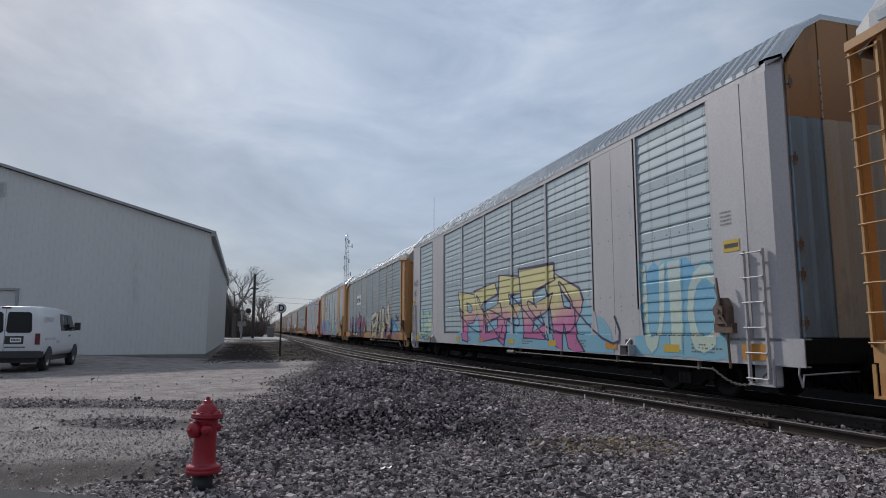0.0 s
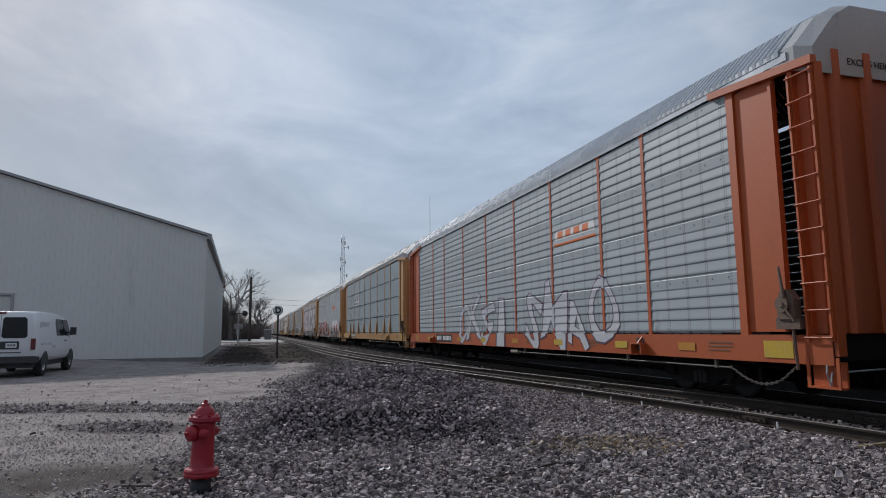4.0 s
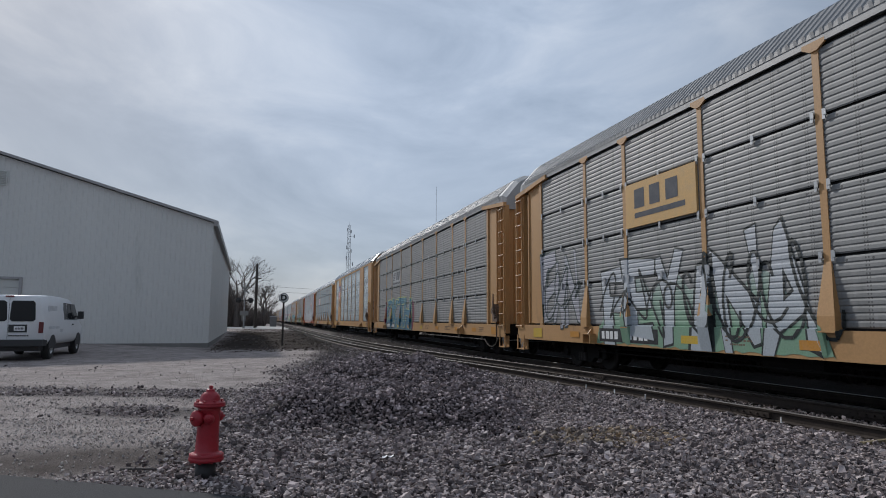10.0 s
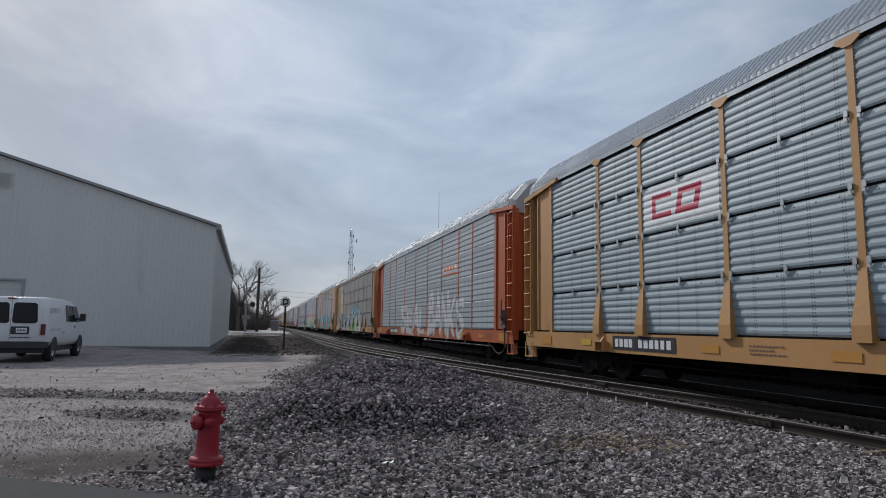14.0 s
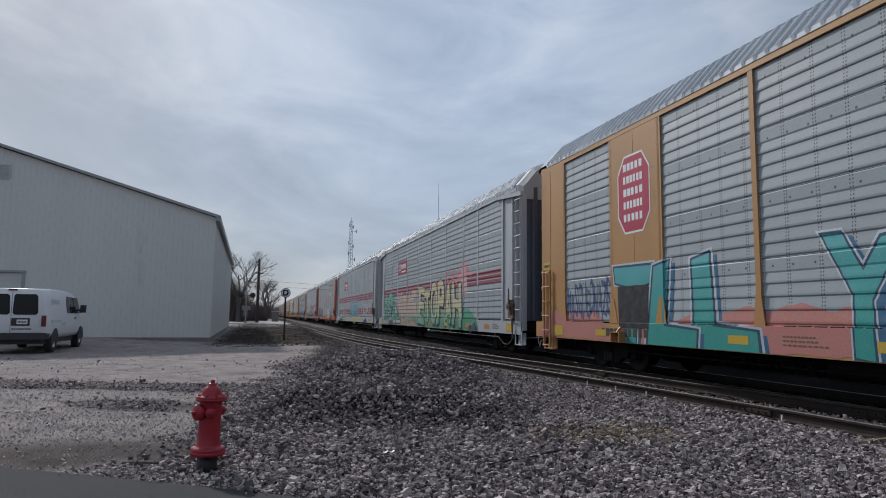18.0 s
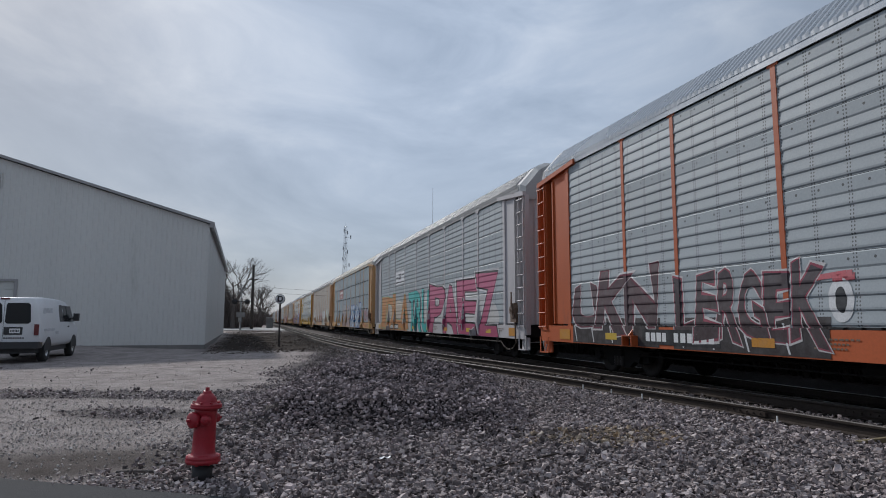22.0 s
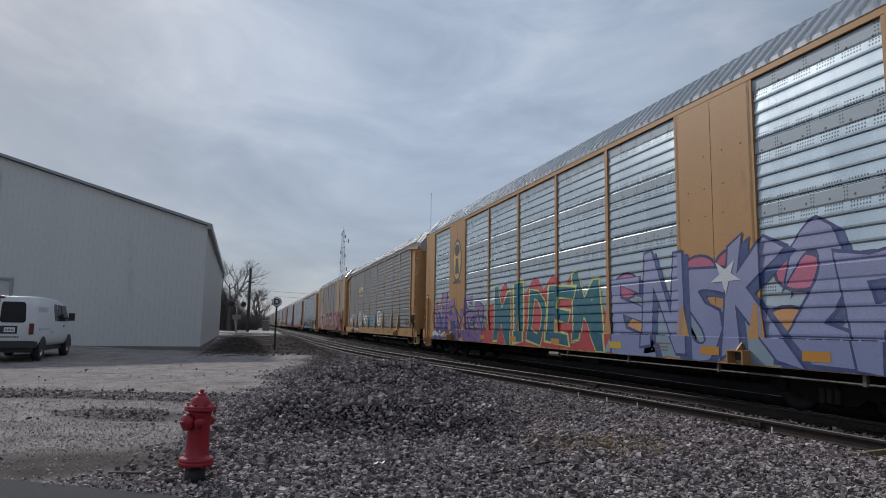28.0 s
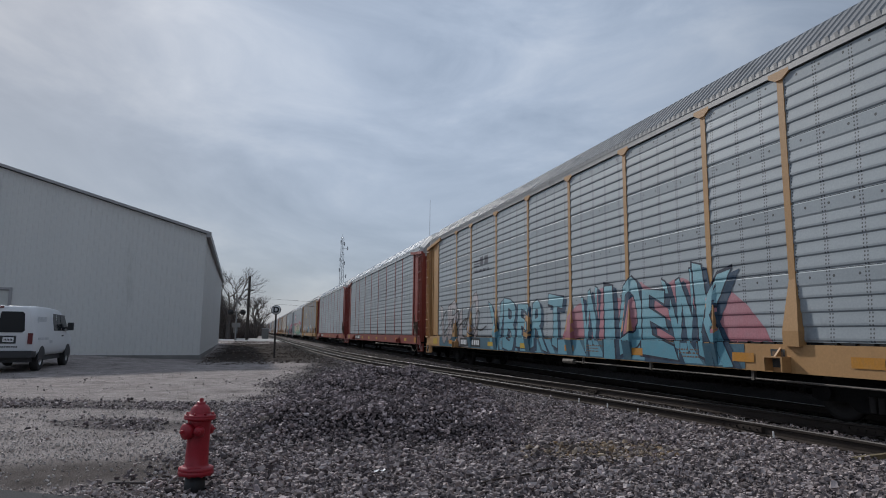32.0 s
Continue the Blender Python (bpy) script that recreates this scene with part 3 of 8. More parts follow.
def joint_bars():
    """Bolted joint bars on the siding rails, and pale clips along the near rail."""
    for y, s in ((8.55, -1), (14.9, 1), (7.75, 1), (20.4, -1)):
        bm = bmesh.new()
        x = siding(y) + s * 0.7525
        for k in (-1, 1):
            box(bm, x + k * 0.014 - 0.012, x + k * 0.014 + 0.012, y - 0.45, y + 0.45, -0.125, -0.05)
            for j in range(6):
                yy = y - 0.36 + j * 0.144
                tube(bm, (x + k * 0.026, yy, -0.088), (x + k * 0.055, yy, -0.088), 0.016, sides=6)
        part("joint_bar", bm, M_RAIL, SIDING, "bolted steel joint bar")
    for y in (7.85, 11.85, 12.85, 10.9):
        bm = bmesh.new()
        x = siding(y) - 0.7525 - 0.1
        box(bm, x - 0.009, x + 0.009, y - 0.009, y + 0.009, -0.16, -0.07)
        part("rail_clip", bevel(bm, 0.004), M_WHITE, SIDING, "small white marker beside the rail")


joint_bars()


# ---- long steel building ----
def build_building():
    turn = pose(-2.42, 32.1, 0, 0, 0, 1.2)       # near corner; x runs along the gable, y along the side wall
    b = thing("steel_building", turn, "long pale grey-green steel building with a low gable roof", "building")
    wide, deep, eave, rise = 24.0, 30.0, 6.0, 0.288
    apex = eave + rise * wide / 2
    step = 0.3

    def top(u):
        return eave + rise * min(u, wide - u)
    # gable wall as ribbed sheets about a metre wide, each one a panel
    u = 0.0
    while u < wide - 0.01:
        w = min(0.9, wide - u)
        bm = bmesh.new()
        cols = []
        for k in range(4):
            for du, out in ((0.0, 0), (0.015, -0.012), (0.04, -0.012), (0.055, 0), (0.224, 0)):
                cols.append((u + min(w, k * 0.225 + du), out))
        cols.append((u + w, 0))
        hole = 7.15 < u < 11.6
        lo = [bm.verts.new((-c, o, 3.05 if hole else 0.18)) for c, o in cols]
        hi = [bm.verts.new((-c, o, top(c) - 0.05)) for c, o in cols]
        for i in range(len(cols) - 1):
            bm.faces.new((lo[i + 1], lo[i], hi[i], hi[i + 1]))
        part("wall_panel", bm, M_SIDING, b)
        u += w
    bm = bmesh.new()
    box(bm, -7.9, -7.2, 0.0, 0.03, 0.18, 3.05)
    part("wall_panel", bm, M_SIDING, b)
    # side wall
    bm = bmesh.new()
    lo, hi = [], []
    v = 0.0
    while v < deep:
        for dv, out in ((0, 0), (0.02, 0.03), (0.055, 0.03), (0.075, 0)):
            lo.append(bm.verts.new((out, v + dv, 0.18)))
            hi.append(bm.verts.new((out, v + dv, eave - 0.05)))
        v += step
    for i in range(len(lo) - 1):
        bm.faces.new((lo[i], lo[i + 1], hi[i + 1], hi[i]))
    part("side_wall", bm, M_SIDING, b)
    bm = bmesh.new()
    box(bm, -wide, -wide + 0.05, 0.0, deep, 0.1, eave)
    box(bm, -wide, 0, deep - 0.05, deep, 0.1, eave)
    part("rear_wall", bm, M_SIDING, b)
    bm = bmesh.new()
    box(bm, -wide - 0.05, 0.035, -0.05, 0.2, -0.3, 0.2)
    box(bm, -0.2, 0.05, 0.2, deep, -0.3, 0.2)
    part("foundation", bm, M_CONCRETE, b, "dark concrete footing")
    # roof planes with ribs, and edge trim
    for s in (0, 1):
        bm = bmesh.new()
        n = 100
        a, c = [], []
        for i in range(n + 1):
            y = -0.18 + (deep + 0.36) * i / n
            up = 0.04 if i % 2 else 0.0
            a.append(bm.verts.new(((0.25, y, eave - 0.02 + up) if s == 0 else (-wide - 0.25, y, eave - 0.02 + up))))
            c.append(bm.verts.new((-wide / 2, y, apex + 0.05 + up)))
        for i in range(n):
            bm.faces.new((a[i], a[i + 1], c[i + 1], c[i]))
        part("roof", bm, M_ROOFING, b)
        bm = bmesh.new()
        x0, z0, x1, z1 = (0.27, eave - 0.02, -wide / 2, apex + 0.07) if s == 0 else (-wide - 0.27, eave - 0.02, -wide / 2, apex + 0.07)
        ngon_prism(bm, ((x0, z0 - 0.085), (x1, z1 - 0.085), (x1, z1 + 0.04), (x0, z0 + 0.04)), "y", -0.2, -0.14)
        part("rake_trim", bm, M_TRIM, b, "grey metal rake trim")
    bm = bmesh.new()
    ngon_prism(bm, ((0.05, eave - 0.22), (0.24, eave - 0.22), (0.27, eave - 0.02), (0.05, eave + 0.0)), "y", -0.18, deep + 0.18)
    part("eave_gutter", bm, M_TRIM, b, "dark grey eave gutter")
    bm = bmesh.new()
    box(bm, -0.02, 0.05, -0.045, 0.06, 0.2, eave - 0.1)
    part("corner_trim", bm, M_SIDING, b)
    for i in range(8):
        bm = bmesh.new()
        box(bm, -11.7, -7.9, 0.05, 0.09, 0.10 + i * 0.366, 0.10 + i * 0.366 + 0.356)
        part("door_panel", bevel(bm, 0.012), M_DOORPANEL, b, "off-white sectional overhead door panel")
    bm = bmesh.new()
    for x in (-7.9, -11.82):
        box(bm, x - 0.0, x + 0.12, -0.05, 0.1, 0.1, 3.03)
    box(bm, -11.82, -7.78, -0.05, 0.1, 3.03, 3.13)
    part("door_frame", bm, M_TRIM, b)
    vent = bmesh.new()
    vx, vz = -9.0, 7.5
    box(vent, vx - 0.33, vx - 0.29, -0.07, 0.0, vz - 0.33, vz + 0.33)
    box(vent, vx + 0.29, vx + 0.33, -0.07, 0.0, vz - 0.33, vz + 0.33)
    for i in range(9):
        z = vz - 0.32 + i * 0.076
        ngon_prism(vent, ((-0.065, z), (-0.01, z + 0.06), (-0.01, z + 0.07), (-0.065, z + 0.01)), "x", vx - 0.29, vx + 0.29)
    part("gable_vent", vent, M_DOORPANEL, b, "pale louvred gable vent")


build_building()


# ---- auto-carrier train ----
# heights above the rail; the near side of a car is -x, its far end +y
SILL_LO, SILL_HI, SIDE_TOP, EAVE = 0.74, 1.20, 5.74, 5.94
TOPS = {"post": (5.74, 5.94), "slim": (5.74, 5.94), "plate": (5.85, 6.05), "flush": (5.85, 6.05)}     # top of the side and eave, by kind of car
HALF, BODY = 14.3, 13.35
OUT = 1.53
CACHE = {}
M_OLDROD = material("weathered_rod", (0.15, 0.13, 0.11), 0.7, 0.2, 0.3, 4, 30, 0.1)
M_BRAKE = material("brake_housing", (0.13, 0.085, 0.06), 0.7, 0, 0.4, 6, 40, 0.2)


def start_y(k):
    """Where the middle of car k stands at the start; couplings and car lengths differ a little along the train."""
    knots = ((0, 0.65), (1, 0.6), (5, 0.12), (10, 0.12), (13, -0.15), (15, -0.24), (18, -0.30), (22, 0.40), (25, 0.42), (60, 0.6))
    off = next(p + (q - p) * (k - a) / (b - a) for (a, p), (b, q) in zip(knots, knots[1:]) if a <= k <= b)
    return 35.54 + (k - 1.5) * 28.6 + off


def ridges(z0, z1, style):
    """(z, out) pairs down a corrugated sheet; out is the depth of the ribs."""
    pts = []
    if style == "fine":
        n = max(2, round((z1 - z0) / 0.112))
        p = (z1 - z0) / n
        for i in range(n):
            z = z0 + i * p
            pts += [(z, 0.0), (z + p * 0.22, 0.011), (z + p * 0.72, 0.009)]
    elif style == "gapped":
        n = max(2, round((z1 - z0) / 0.15))
        p = (z1 - z0) / n
        for i in range(n):
            z = z0 + i * p
            pts += [(z, 0.0), (z + p * 0.25, 0.014), (z + p * 0.55, 0.014), (z + p * 0.9, 0.0)]
    else:
        n = max(1, round((z1 - z0) / 1.12))
        p = (z1 - z0) / n
        for i in range(n):
            z = z0 + i * p
            pts.append((z, 0.0))
            for k in range(4):
                a = z + p * (0.01 + 0.20 * k)
                pts += [(a, 0.0), (a + p * 0.022, 0.014), (a + p * 0.05, 0.016), (a + p * 0.11, 0.009), (a + p * 0.17, 0.002)]
            pts += [(z + p * 0.81, 0.012), (z + p * 0.985, 0.012)]
    pts.append((z1, 0.0))
    return pts


def panel_mesh(w, z0, z1, style, mat):
    key = ("panel", round(w, 3), round(z0, 3), round(z1, 3), style, mat.name)
    if key not in CACHE:
        bm = bmesh.new()
        pr = ridges(z0, z1, style)
        a = [bm.verts.new((-o, -w / 2, z)) for z, o in pr]
        b = [bm.verts.new((-o, w / 2, z)) for z, o in pr]
        for i in range(len(pr) - 1):
            f = bm.faces.new((a[i], a[i + 1], b[i + 1], b[i]))
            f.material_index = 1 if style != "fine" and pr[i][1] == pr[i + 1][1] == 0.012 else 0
        # folded side edges
        for col in (a, b):
            back = [bm.verts.new((0.03, v.co.y, v.co.z)) for v in (col[0], col[-1])]
            bm.faces.new([*col, back[1], back[0]])
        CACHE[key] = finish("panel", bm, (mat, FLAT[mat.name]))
    return CACHE[key]


def clip_mesh():
    """A small bent tab that ties two sheets."""
    if "clip" not in CACHE:
        bm = bmesh.new()
        box(bm, -0.022, 0.0, -0.028, 0.028, -0.085, 0.085)
        box(bm, -0.03, -0.02, -0.05, 0.02, -0.02, 0.07)
        CACHE["clip"] = finish("panel_clip", bm, M_GALV)
    return CACHE["clip"]


def roof_mesh(mat, up0=0.0):
    key = ("roof", mat.name, up0)
    if key not in CACHE:
        bm = bmesh.new()
        sec = ((-OUT - 0.03, EAVE - 0.08), (-OUT - 0.03, EAVE), (-1.02, 6.52 + up0), (-0.62, 6.74 + up0), (0.62, 6.74 + up0), (1.02, 6.52 + up0), (OUT + 0.03, EAVE), (OUT + 0.03, EAVE - 0.08))
        pitch, y = 0.29 if up0 else 0.17, -BODY + 0.25
        up1 = 0.034 if up0 else 0.02
        nib = ((0, 0), (0.02, up1), (0.075, up1), (0.10, 0))
        rows = []
        while y < BODY - 0.4:
            for dy, up in nib:
                rows.append([bm.verts.new((x * (1 + up * (0.4 if 0 < i < 7 else 0)), y + dy, z + (up if 0 < i < 7 else 0))) for i, (x, z) in enumerate(sec)])
            y += pitch
        for r, q in zip(rows, rows[1:]):
            for i in range(len(sec) - 1):
                bm.faces.new((r[i], r[i + 1], q[i + 1], q[i]))
        CACHE[key] = finish("roof", bm, mat)
    return CACHE[key]


def end_cap_mesh(mat, up0=0.0):
    """The smooth last piece of the roof over the end doors."""
    key = ("cap", mat.name, up0)
    if key not in CACHE:
        bm = bmesh.new()
        sec = ((-OUT - 0.02, EAVE - 0.3), (-OUT - 0.02, EAVE + 0.01), (-1.02, 6.54 + up0), (-0.62, 6.76 + up0), (0.62, 6.76 + up0), (1.02, 6.54 + up0), (OUT + 0.02, EAVE + 0.01), (OUT + 0.02, EAVE - 0.3))
        low = (0, 7)
        a = [bm.verts.new((x, BODY - 0.45, z)) for x, z in sec]
        b = [bm.verts.new((x * 0.985, BODY + 0.02, 5.5 if i in low else z - 0.02)) for i, (x, z) in enumerate(sec)]
        c = [bm.verts.new((x * 0.93, BODY + 0.305, 5.38 if i in low else z - 0.14)) for i, (x, z) in enumerate(sec)]
        for p, q in ((a, b), (b, c)):
            for i in range(7):
                bm.faces.new((p[i], p[i + 1], q[i + 1], q[i]))
        bm.faces.new(c)
        CACHE[key] = finish("roof_end", bm, mat)
    return CACHE[key]


def end_door_mesh(mat, seams):
    """Folding end doors: flat leaves with seams, bowed a little at the corners."""
    key = ("door", mat.name, seams, EAVE)
    if key not in CACHE:
        bm = bmesh.new()
        y, zt = BODY + 0.24, EAVE - 0.14
        line = [(-1.43, BODY - 0.12), (-1.40, BODY + 0.10), (-1.18, y)]
        for k in range(seams):
            x = -1.0 + k * 2.0 / max(1, seams - 1)
            line += [(x - 0.11, y), (x - 0.06, y + 0.09), (x + 0.06, y + 0.09), (x + 0.11, y)]
        line += [(1.18, y), (1.40, BODY + 0.10), (1.43, BODY - 0.12)]
        lo = [bm.verts.new((x, yy, SILL_HI + 0.02)) for x, yy in line]
        hi = [bm.verts.new((x, yy, zt)) for x, yy in line]
        for i in range(len(line) - 1):
            bm.faces.new((lo[i], lo[i + 1], hi[i + 1], hi[i]))
        CACHE[key] = finish("end_door", bm, mat)
    return CACHE[key]


def gable_door_meshes(mat, inner, upper):
    """The end of a plate-sided car: four folding leaves, the outer ones bare metal, painted brown above; (name, mesh) pairs."""
    key = ("gable", mat.name, inner.name, upper.name)
    if key not in CACHE:
        out = []
        y, r, cut = BODY + 0.16, 0.14, 4.95
        line = ((-1.37, EAVE - 0.16), (-0.98, 6.46 + r), (-0.6, 6.68 + r), (0.6, 6.68 + r), (0.98, 6.46 + r), (1.37, EAVE - 0.16))

        def roofline(x):
            for (p, a), (q, c) in zip(line, line[1:]):
                if x <= q:
                    return a + (c - a) * (x - p) / (q - p)
            return line[-1][1]
        for x0, x1, m, d in ((-1.37, -0.70, S_FOLD, 0.0), (-0.68, -0.02, inner, 0.012), (0.02, 0.68, inner, 0.012), (0.70, 1.37, S_FOLD, 0.0)):
            bm = bmesh.new()
            n = 6
            row = [(x0 + (x1 - x0) * i / n, y + d + (0.018 if i % 3 else 0.0)) for i in range(n + 1)]
            ngon_prism(bm, row + [(x1, y - 0.05), (x0, y - 0.05)], "z", SILL_HI + 0.02, cut)
            out.append(("door_leaf", finish("door_leaf", bm, m)))
            bm = bmesh.new()
            tops = [x0] + [x for x, _ in line if x0 + 0.02 < x < x1 - 0.02] + [x1]
            ngon_prism(bm, [(x0, cut), (x1, cut)] + [(x, roofline(x)) for x in tops[::-1]], "y", y - 0.05, y + d + 0.012)
            out.append(("upper_leaf", finish("upper_leaf", bm, upper)))
        for x in (-0.69, 0.0, 0.69):
            bm = bmesh.new()
            for i in range(30):
                z = SILL_HI + 0.2 + i * 0.155
                tube(bm, (x, y + 0.02, z), (x, y + 0.02, z + 0.12), 0.014, sides=5)
            out.append(("door_hinge", finish("door_hinge", bm, M_GALV)))
        for z in (1.45, 2.25, 2.75, 4.2, 5.55):
            for s in (-1, 1):
                bm = bmesh.new()
                x = s * 1.37
                box(bm, x - 0.05, x + 0.05, y + 0.0, y + 0.05, z - 0.05, z + 0.05)
                tube(bm, (x, y + 0.04, z - 0.11), (x, y + 0.04, z + 0.11), 0.02, sides=6)
                out.append(("corner_hinge", finish("corner_hinge", bevel(bm, 0.006), M_BRAKE)))
        bm = bmesh.new()
        sec = ((-OUT - 0.03, EAVE), (-1.02, 6.53 + r), (-0.62, 6.75 + r), (0.62, 6.75 + r), (1.02, 6.53 + r), (OUT + 0.03, EAVE))
        ring = [[bm.verts.new((x * q, yy, z + dz)) for x, z in sec] for yy, dz, q in ((BODY - 0.5, 0.012, 1), (BODY - 0.10, 0.012, 1), (BODY + 0.19, -0.012, 0.955), (BODY + 0.19, -0.11, 0.94), (BODY - 0.10, -0.11, 0.985), (BODY - 0.5, -0.08, 1))]
        for p, q in zip(ring, ring[1:] + ring[:1]):
            for i in range(5):
                bm.faces.new((p[i], p[i + 1], q[i + 1], q[i]))
        out.append(("roof_end", finish("roof_end", bm, S_ROOF)))
        CACHE[key] = out
    return CACHE[key]


def post_mesh(mat, flare, bracket=False):
    """An outside post: a channel with a bracket at the top and, on most cars, a flared foot."""
    key = ("post", mat.name, flare, bracket)
    if key not in CACHE:
        bm = bmesh.new()
        if flare:
            for x0, x1, y0, y1, z0, z1, x2, y2 in ((-0.014, 0.03, -0.066, 0.066, 2.25, SIDE_TOP, -0.014, 0.066),):
                box(bm, x0, x1, y0, y1, z0, z1)
            lo = [(-0.12, -0.16, SILL_HI - 0.03), (-0.12, 0.16, SILL_HI - 0.03), (0.03, 0.16, SILL_HI - 0.03), (0.03, -0.16, SILL_HI - 0.03)]
            md = [(-0.12, -0.16, SILL_HI + 0.22), (-0.12, 0.16, SILL_HI + 0.22), (0.03, 0.16, SILL_HI + 0.22), (0.03, -0.16, SILL_HI + 0.22)]
            hi = [(-0.014, -0.066, 2.25), (-0.014, 0.066, 2.25), (0.03, 0.066, 2.25), (0.03, -0.066, 2.25)]
            for p, q in ((lo, md), (md, hi)):
                pv, qv = [bm.verts.new(c) for c in p], [bm.verts.new(c) for c in q]
                for i in range(4):
                    bm.faces.new((pv[i], pv[(i + 1) % 4], qv[(i + 1) % 4], qv[i]))
            ngon_prism(bm, ((-0.066, SIDE_TOP - 0.10), (0.066, SIDE_TOP - 0.10), (0.22, SIDE_TOP - 0.01), (0.22, SIDE_TOP + 0.06), (-0.22, SIDE_TOP + 0.06), (-0.22, SIDE_TOP - 0.01)), "x", -0.042, 0.0)
        else:
            box(bm, -0.035, 0.03, -0.06, 0.06, SILL_HI, SIDE_TOP + 0.02)
            ngon_prism(bm, ((-0.06, 1.80), (0.06, 1.80), (0.14, SILL_HI), (-0.14, SILL_HI)), "x", -0.045, -0.03)
            if bracket:
                ngon_prism(bm, ((-0.06, SIDE_TOP - 0.32), (0.06, SIDE_TOP - 0.32), (0.22, SIDE_TOP - 0.06), (0.22, SIDE_TOP + 0.03), (-0.22, SIDE_TOP + 0.03), (-0.22, SIDE_TOP - 0.06)), "x", -0.042, -0.034)
        CACHE[key] = finish("post", bm, mat)
    return CACHE[key]


def slim_post_mesh(mat):
    """A flat outside post without a flared foot."""
    key = ("slim_post", mat.name)
    if key not in CACHE:
        bm = bmesh.new()
        box(bm, -0.014, 0.03, -0.055, 0.055, SILL_HI, SIDE_TOP)
        box(bm, -0.02, 0.0, -0.12, 0.12, SIDE_TOP - 0.04, SIDE_TOP + 0.05)
        CACHE[key] = finish("post", bm, mat)
    return CACHE[key]


def ladder_mesh(mat, z0, z1, rungs, width=0.44):
    key = ("ladder", mat.name, z0, z1, rungs)
    if key not in CACHE:
        bm = bmesh.new()
        for y in (-width / 2, width / 2):
            box(bm, -0.055, 0.0, y - 0.02, y + 0.02, z0, z1)
        for i in range(rungs):
            z = z0 + 0.06 + (z1 - z0 - 0.12) * i / (rungs - 1)
            tube(bm, (-0.075, -width / 2 - 0.03, z), (-0.075, width / 2 + 0.03, z), 0.014, sides=6)
        CACHE[key] = finish("ladder", bm, mat)
    return CACHE[key]


def brake_mesh():
    """Hand brake lever housing with a chain."""
    if "brake" not in CACHE:
        bm = bmesh.new()
        ngon_prism(bm, ((-0.17, -0.30), (0.17, -0.30), (0.17, 0.0), (0.08, 0.18), (-0.06, 0.18), (-0.17, 0.02)), "x", -0.13, 0.02)
        tube(bm, (-0.13, 0.02, -0.06), (-0.19, 0.02, -0.06), 0.13, sides=14)
        tube(bm, (-0.19, 0.02, -0.06), (-0.21, 0.02, -0.06), 0.05, sides=8)
        tube(bm, (-0.17, -0.02, 0.05), (-0.13, 0.08, 0.56), 0.035, 0.022, 6)
        tube(bm, (-0.17, 0.06, 0.0), (-0.19, -0.22, -0.34), 0.026, 0.018, 6)
        box(bm, -0.10, 0.02, -0.24, 0.24, -0.46, -0.28)
        tube(bm, (-0.06, -0.06, -0.4), (-0.06, -0.10, -1.1), 0.026, sides=6)
        CACHE["brake"] = finish("hand_brake", bm, M_BRAKE)
    return CACHE["brake"]


def lever_mesh():
    if "lever" not in CACHE:
        bm = bmesh.new()
        path = ((-OUT + 0.02, 0, 0.95), (-OUT - 0.02, 0, 0.62), (-OUT + 0.04, 0, 0.42), (-OUT + 0.08, 0, 0.62), (-0.3, 0, 0.66))
        for a, b in zip(path, path[1:]):
            tube(bm, a, b, 0.016, sides=6)
        CACHE["lever"] = finish("cut_lever", bm, M_GALV)
    return CACHE["lever"]


def sill_mesh(mat):
    key = ("sill", mat.name)
    if key not in CACHE:
        bm = bmesh.new()
        for s in (-1, 1):
            pts = ((s * (OUT + 0.02), SILL_LO), (s * (OUT + 0.02), SILL_HI), (s * (OUT - 0.14), SILL_HI), (s * (OUT - 0.14), SILL_HI - 0.02),
                   (s * (OUT + 0.0), SILL_HI - 0.02), (s * (OUT + 0.0), SILL_LO + 0.02), (s * (OUT - 0.10), SILL_LO + 0.02), (s * (OUT - 0.10), SILL_LO))
            ngon_prism(bm, pts, "y", -BODY - 0.3, BODY + 0.3)
        CACHE[key] = finish("side_sill", bm, mat)
    return CACHE[key]


def frame_mesh(mat):
    """Deck, centre sill, cross-bearers and end sills."""
    key = ("under", mat.name)
    if key not in CACHE:
        bm = bmesh.new()
        box(bm, -OUT + 0.05, OUT - 0.05, -BODY, BODY, SILL_HI - 0.12, SILL_HI - 0.04)
        box(bm, -0.33, 0.33, -BODY, BODY, 0.55, SILL_HI - 0.12)
        for i in range(-4, 5):
            box(bm, -OUT + 0.06, OUT - 0.06, i * 1.9 - 0.05, i * 1.9 + 0.05, 0.70, SILL_HI - 0.12)
        for s in (-1, 1):
            box(bm, -OUT + 0.02, OUT - 0.02, s * BODY + s * 0.1 - 0.1, s * BODY + s * 0.1 + 0.1, 0.80, SILL_HI)
            box(bm, -0.16, 0.16, s * (BODY + 0.02) - 0.5, s * (BODY + 0.02) + 0.5, 0.66, 0.96)
            box(bm, -0.12, 0.12, s * (HALF - 0.32) - 0.35, s * (HALF - 0.32) + 0.30, 0.72, 0.98)
        CACHE[key] = finish("underframe", bm, mat)
    return CACHE[key]


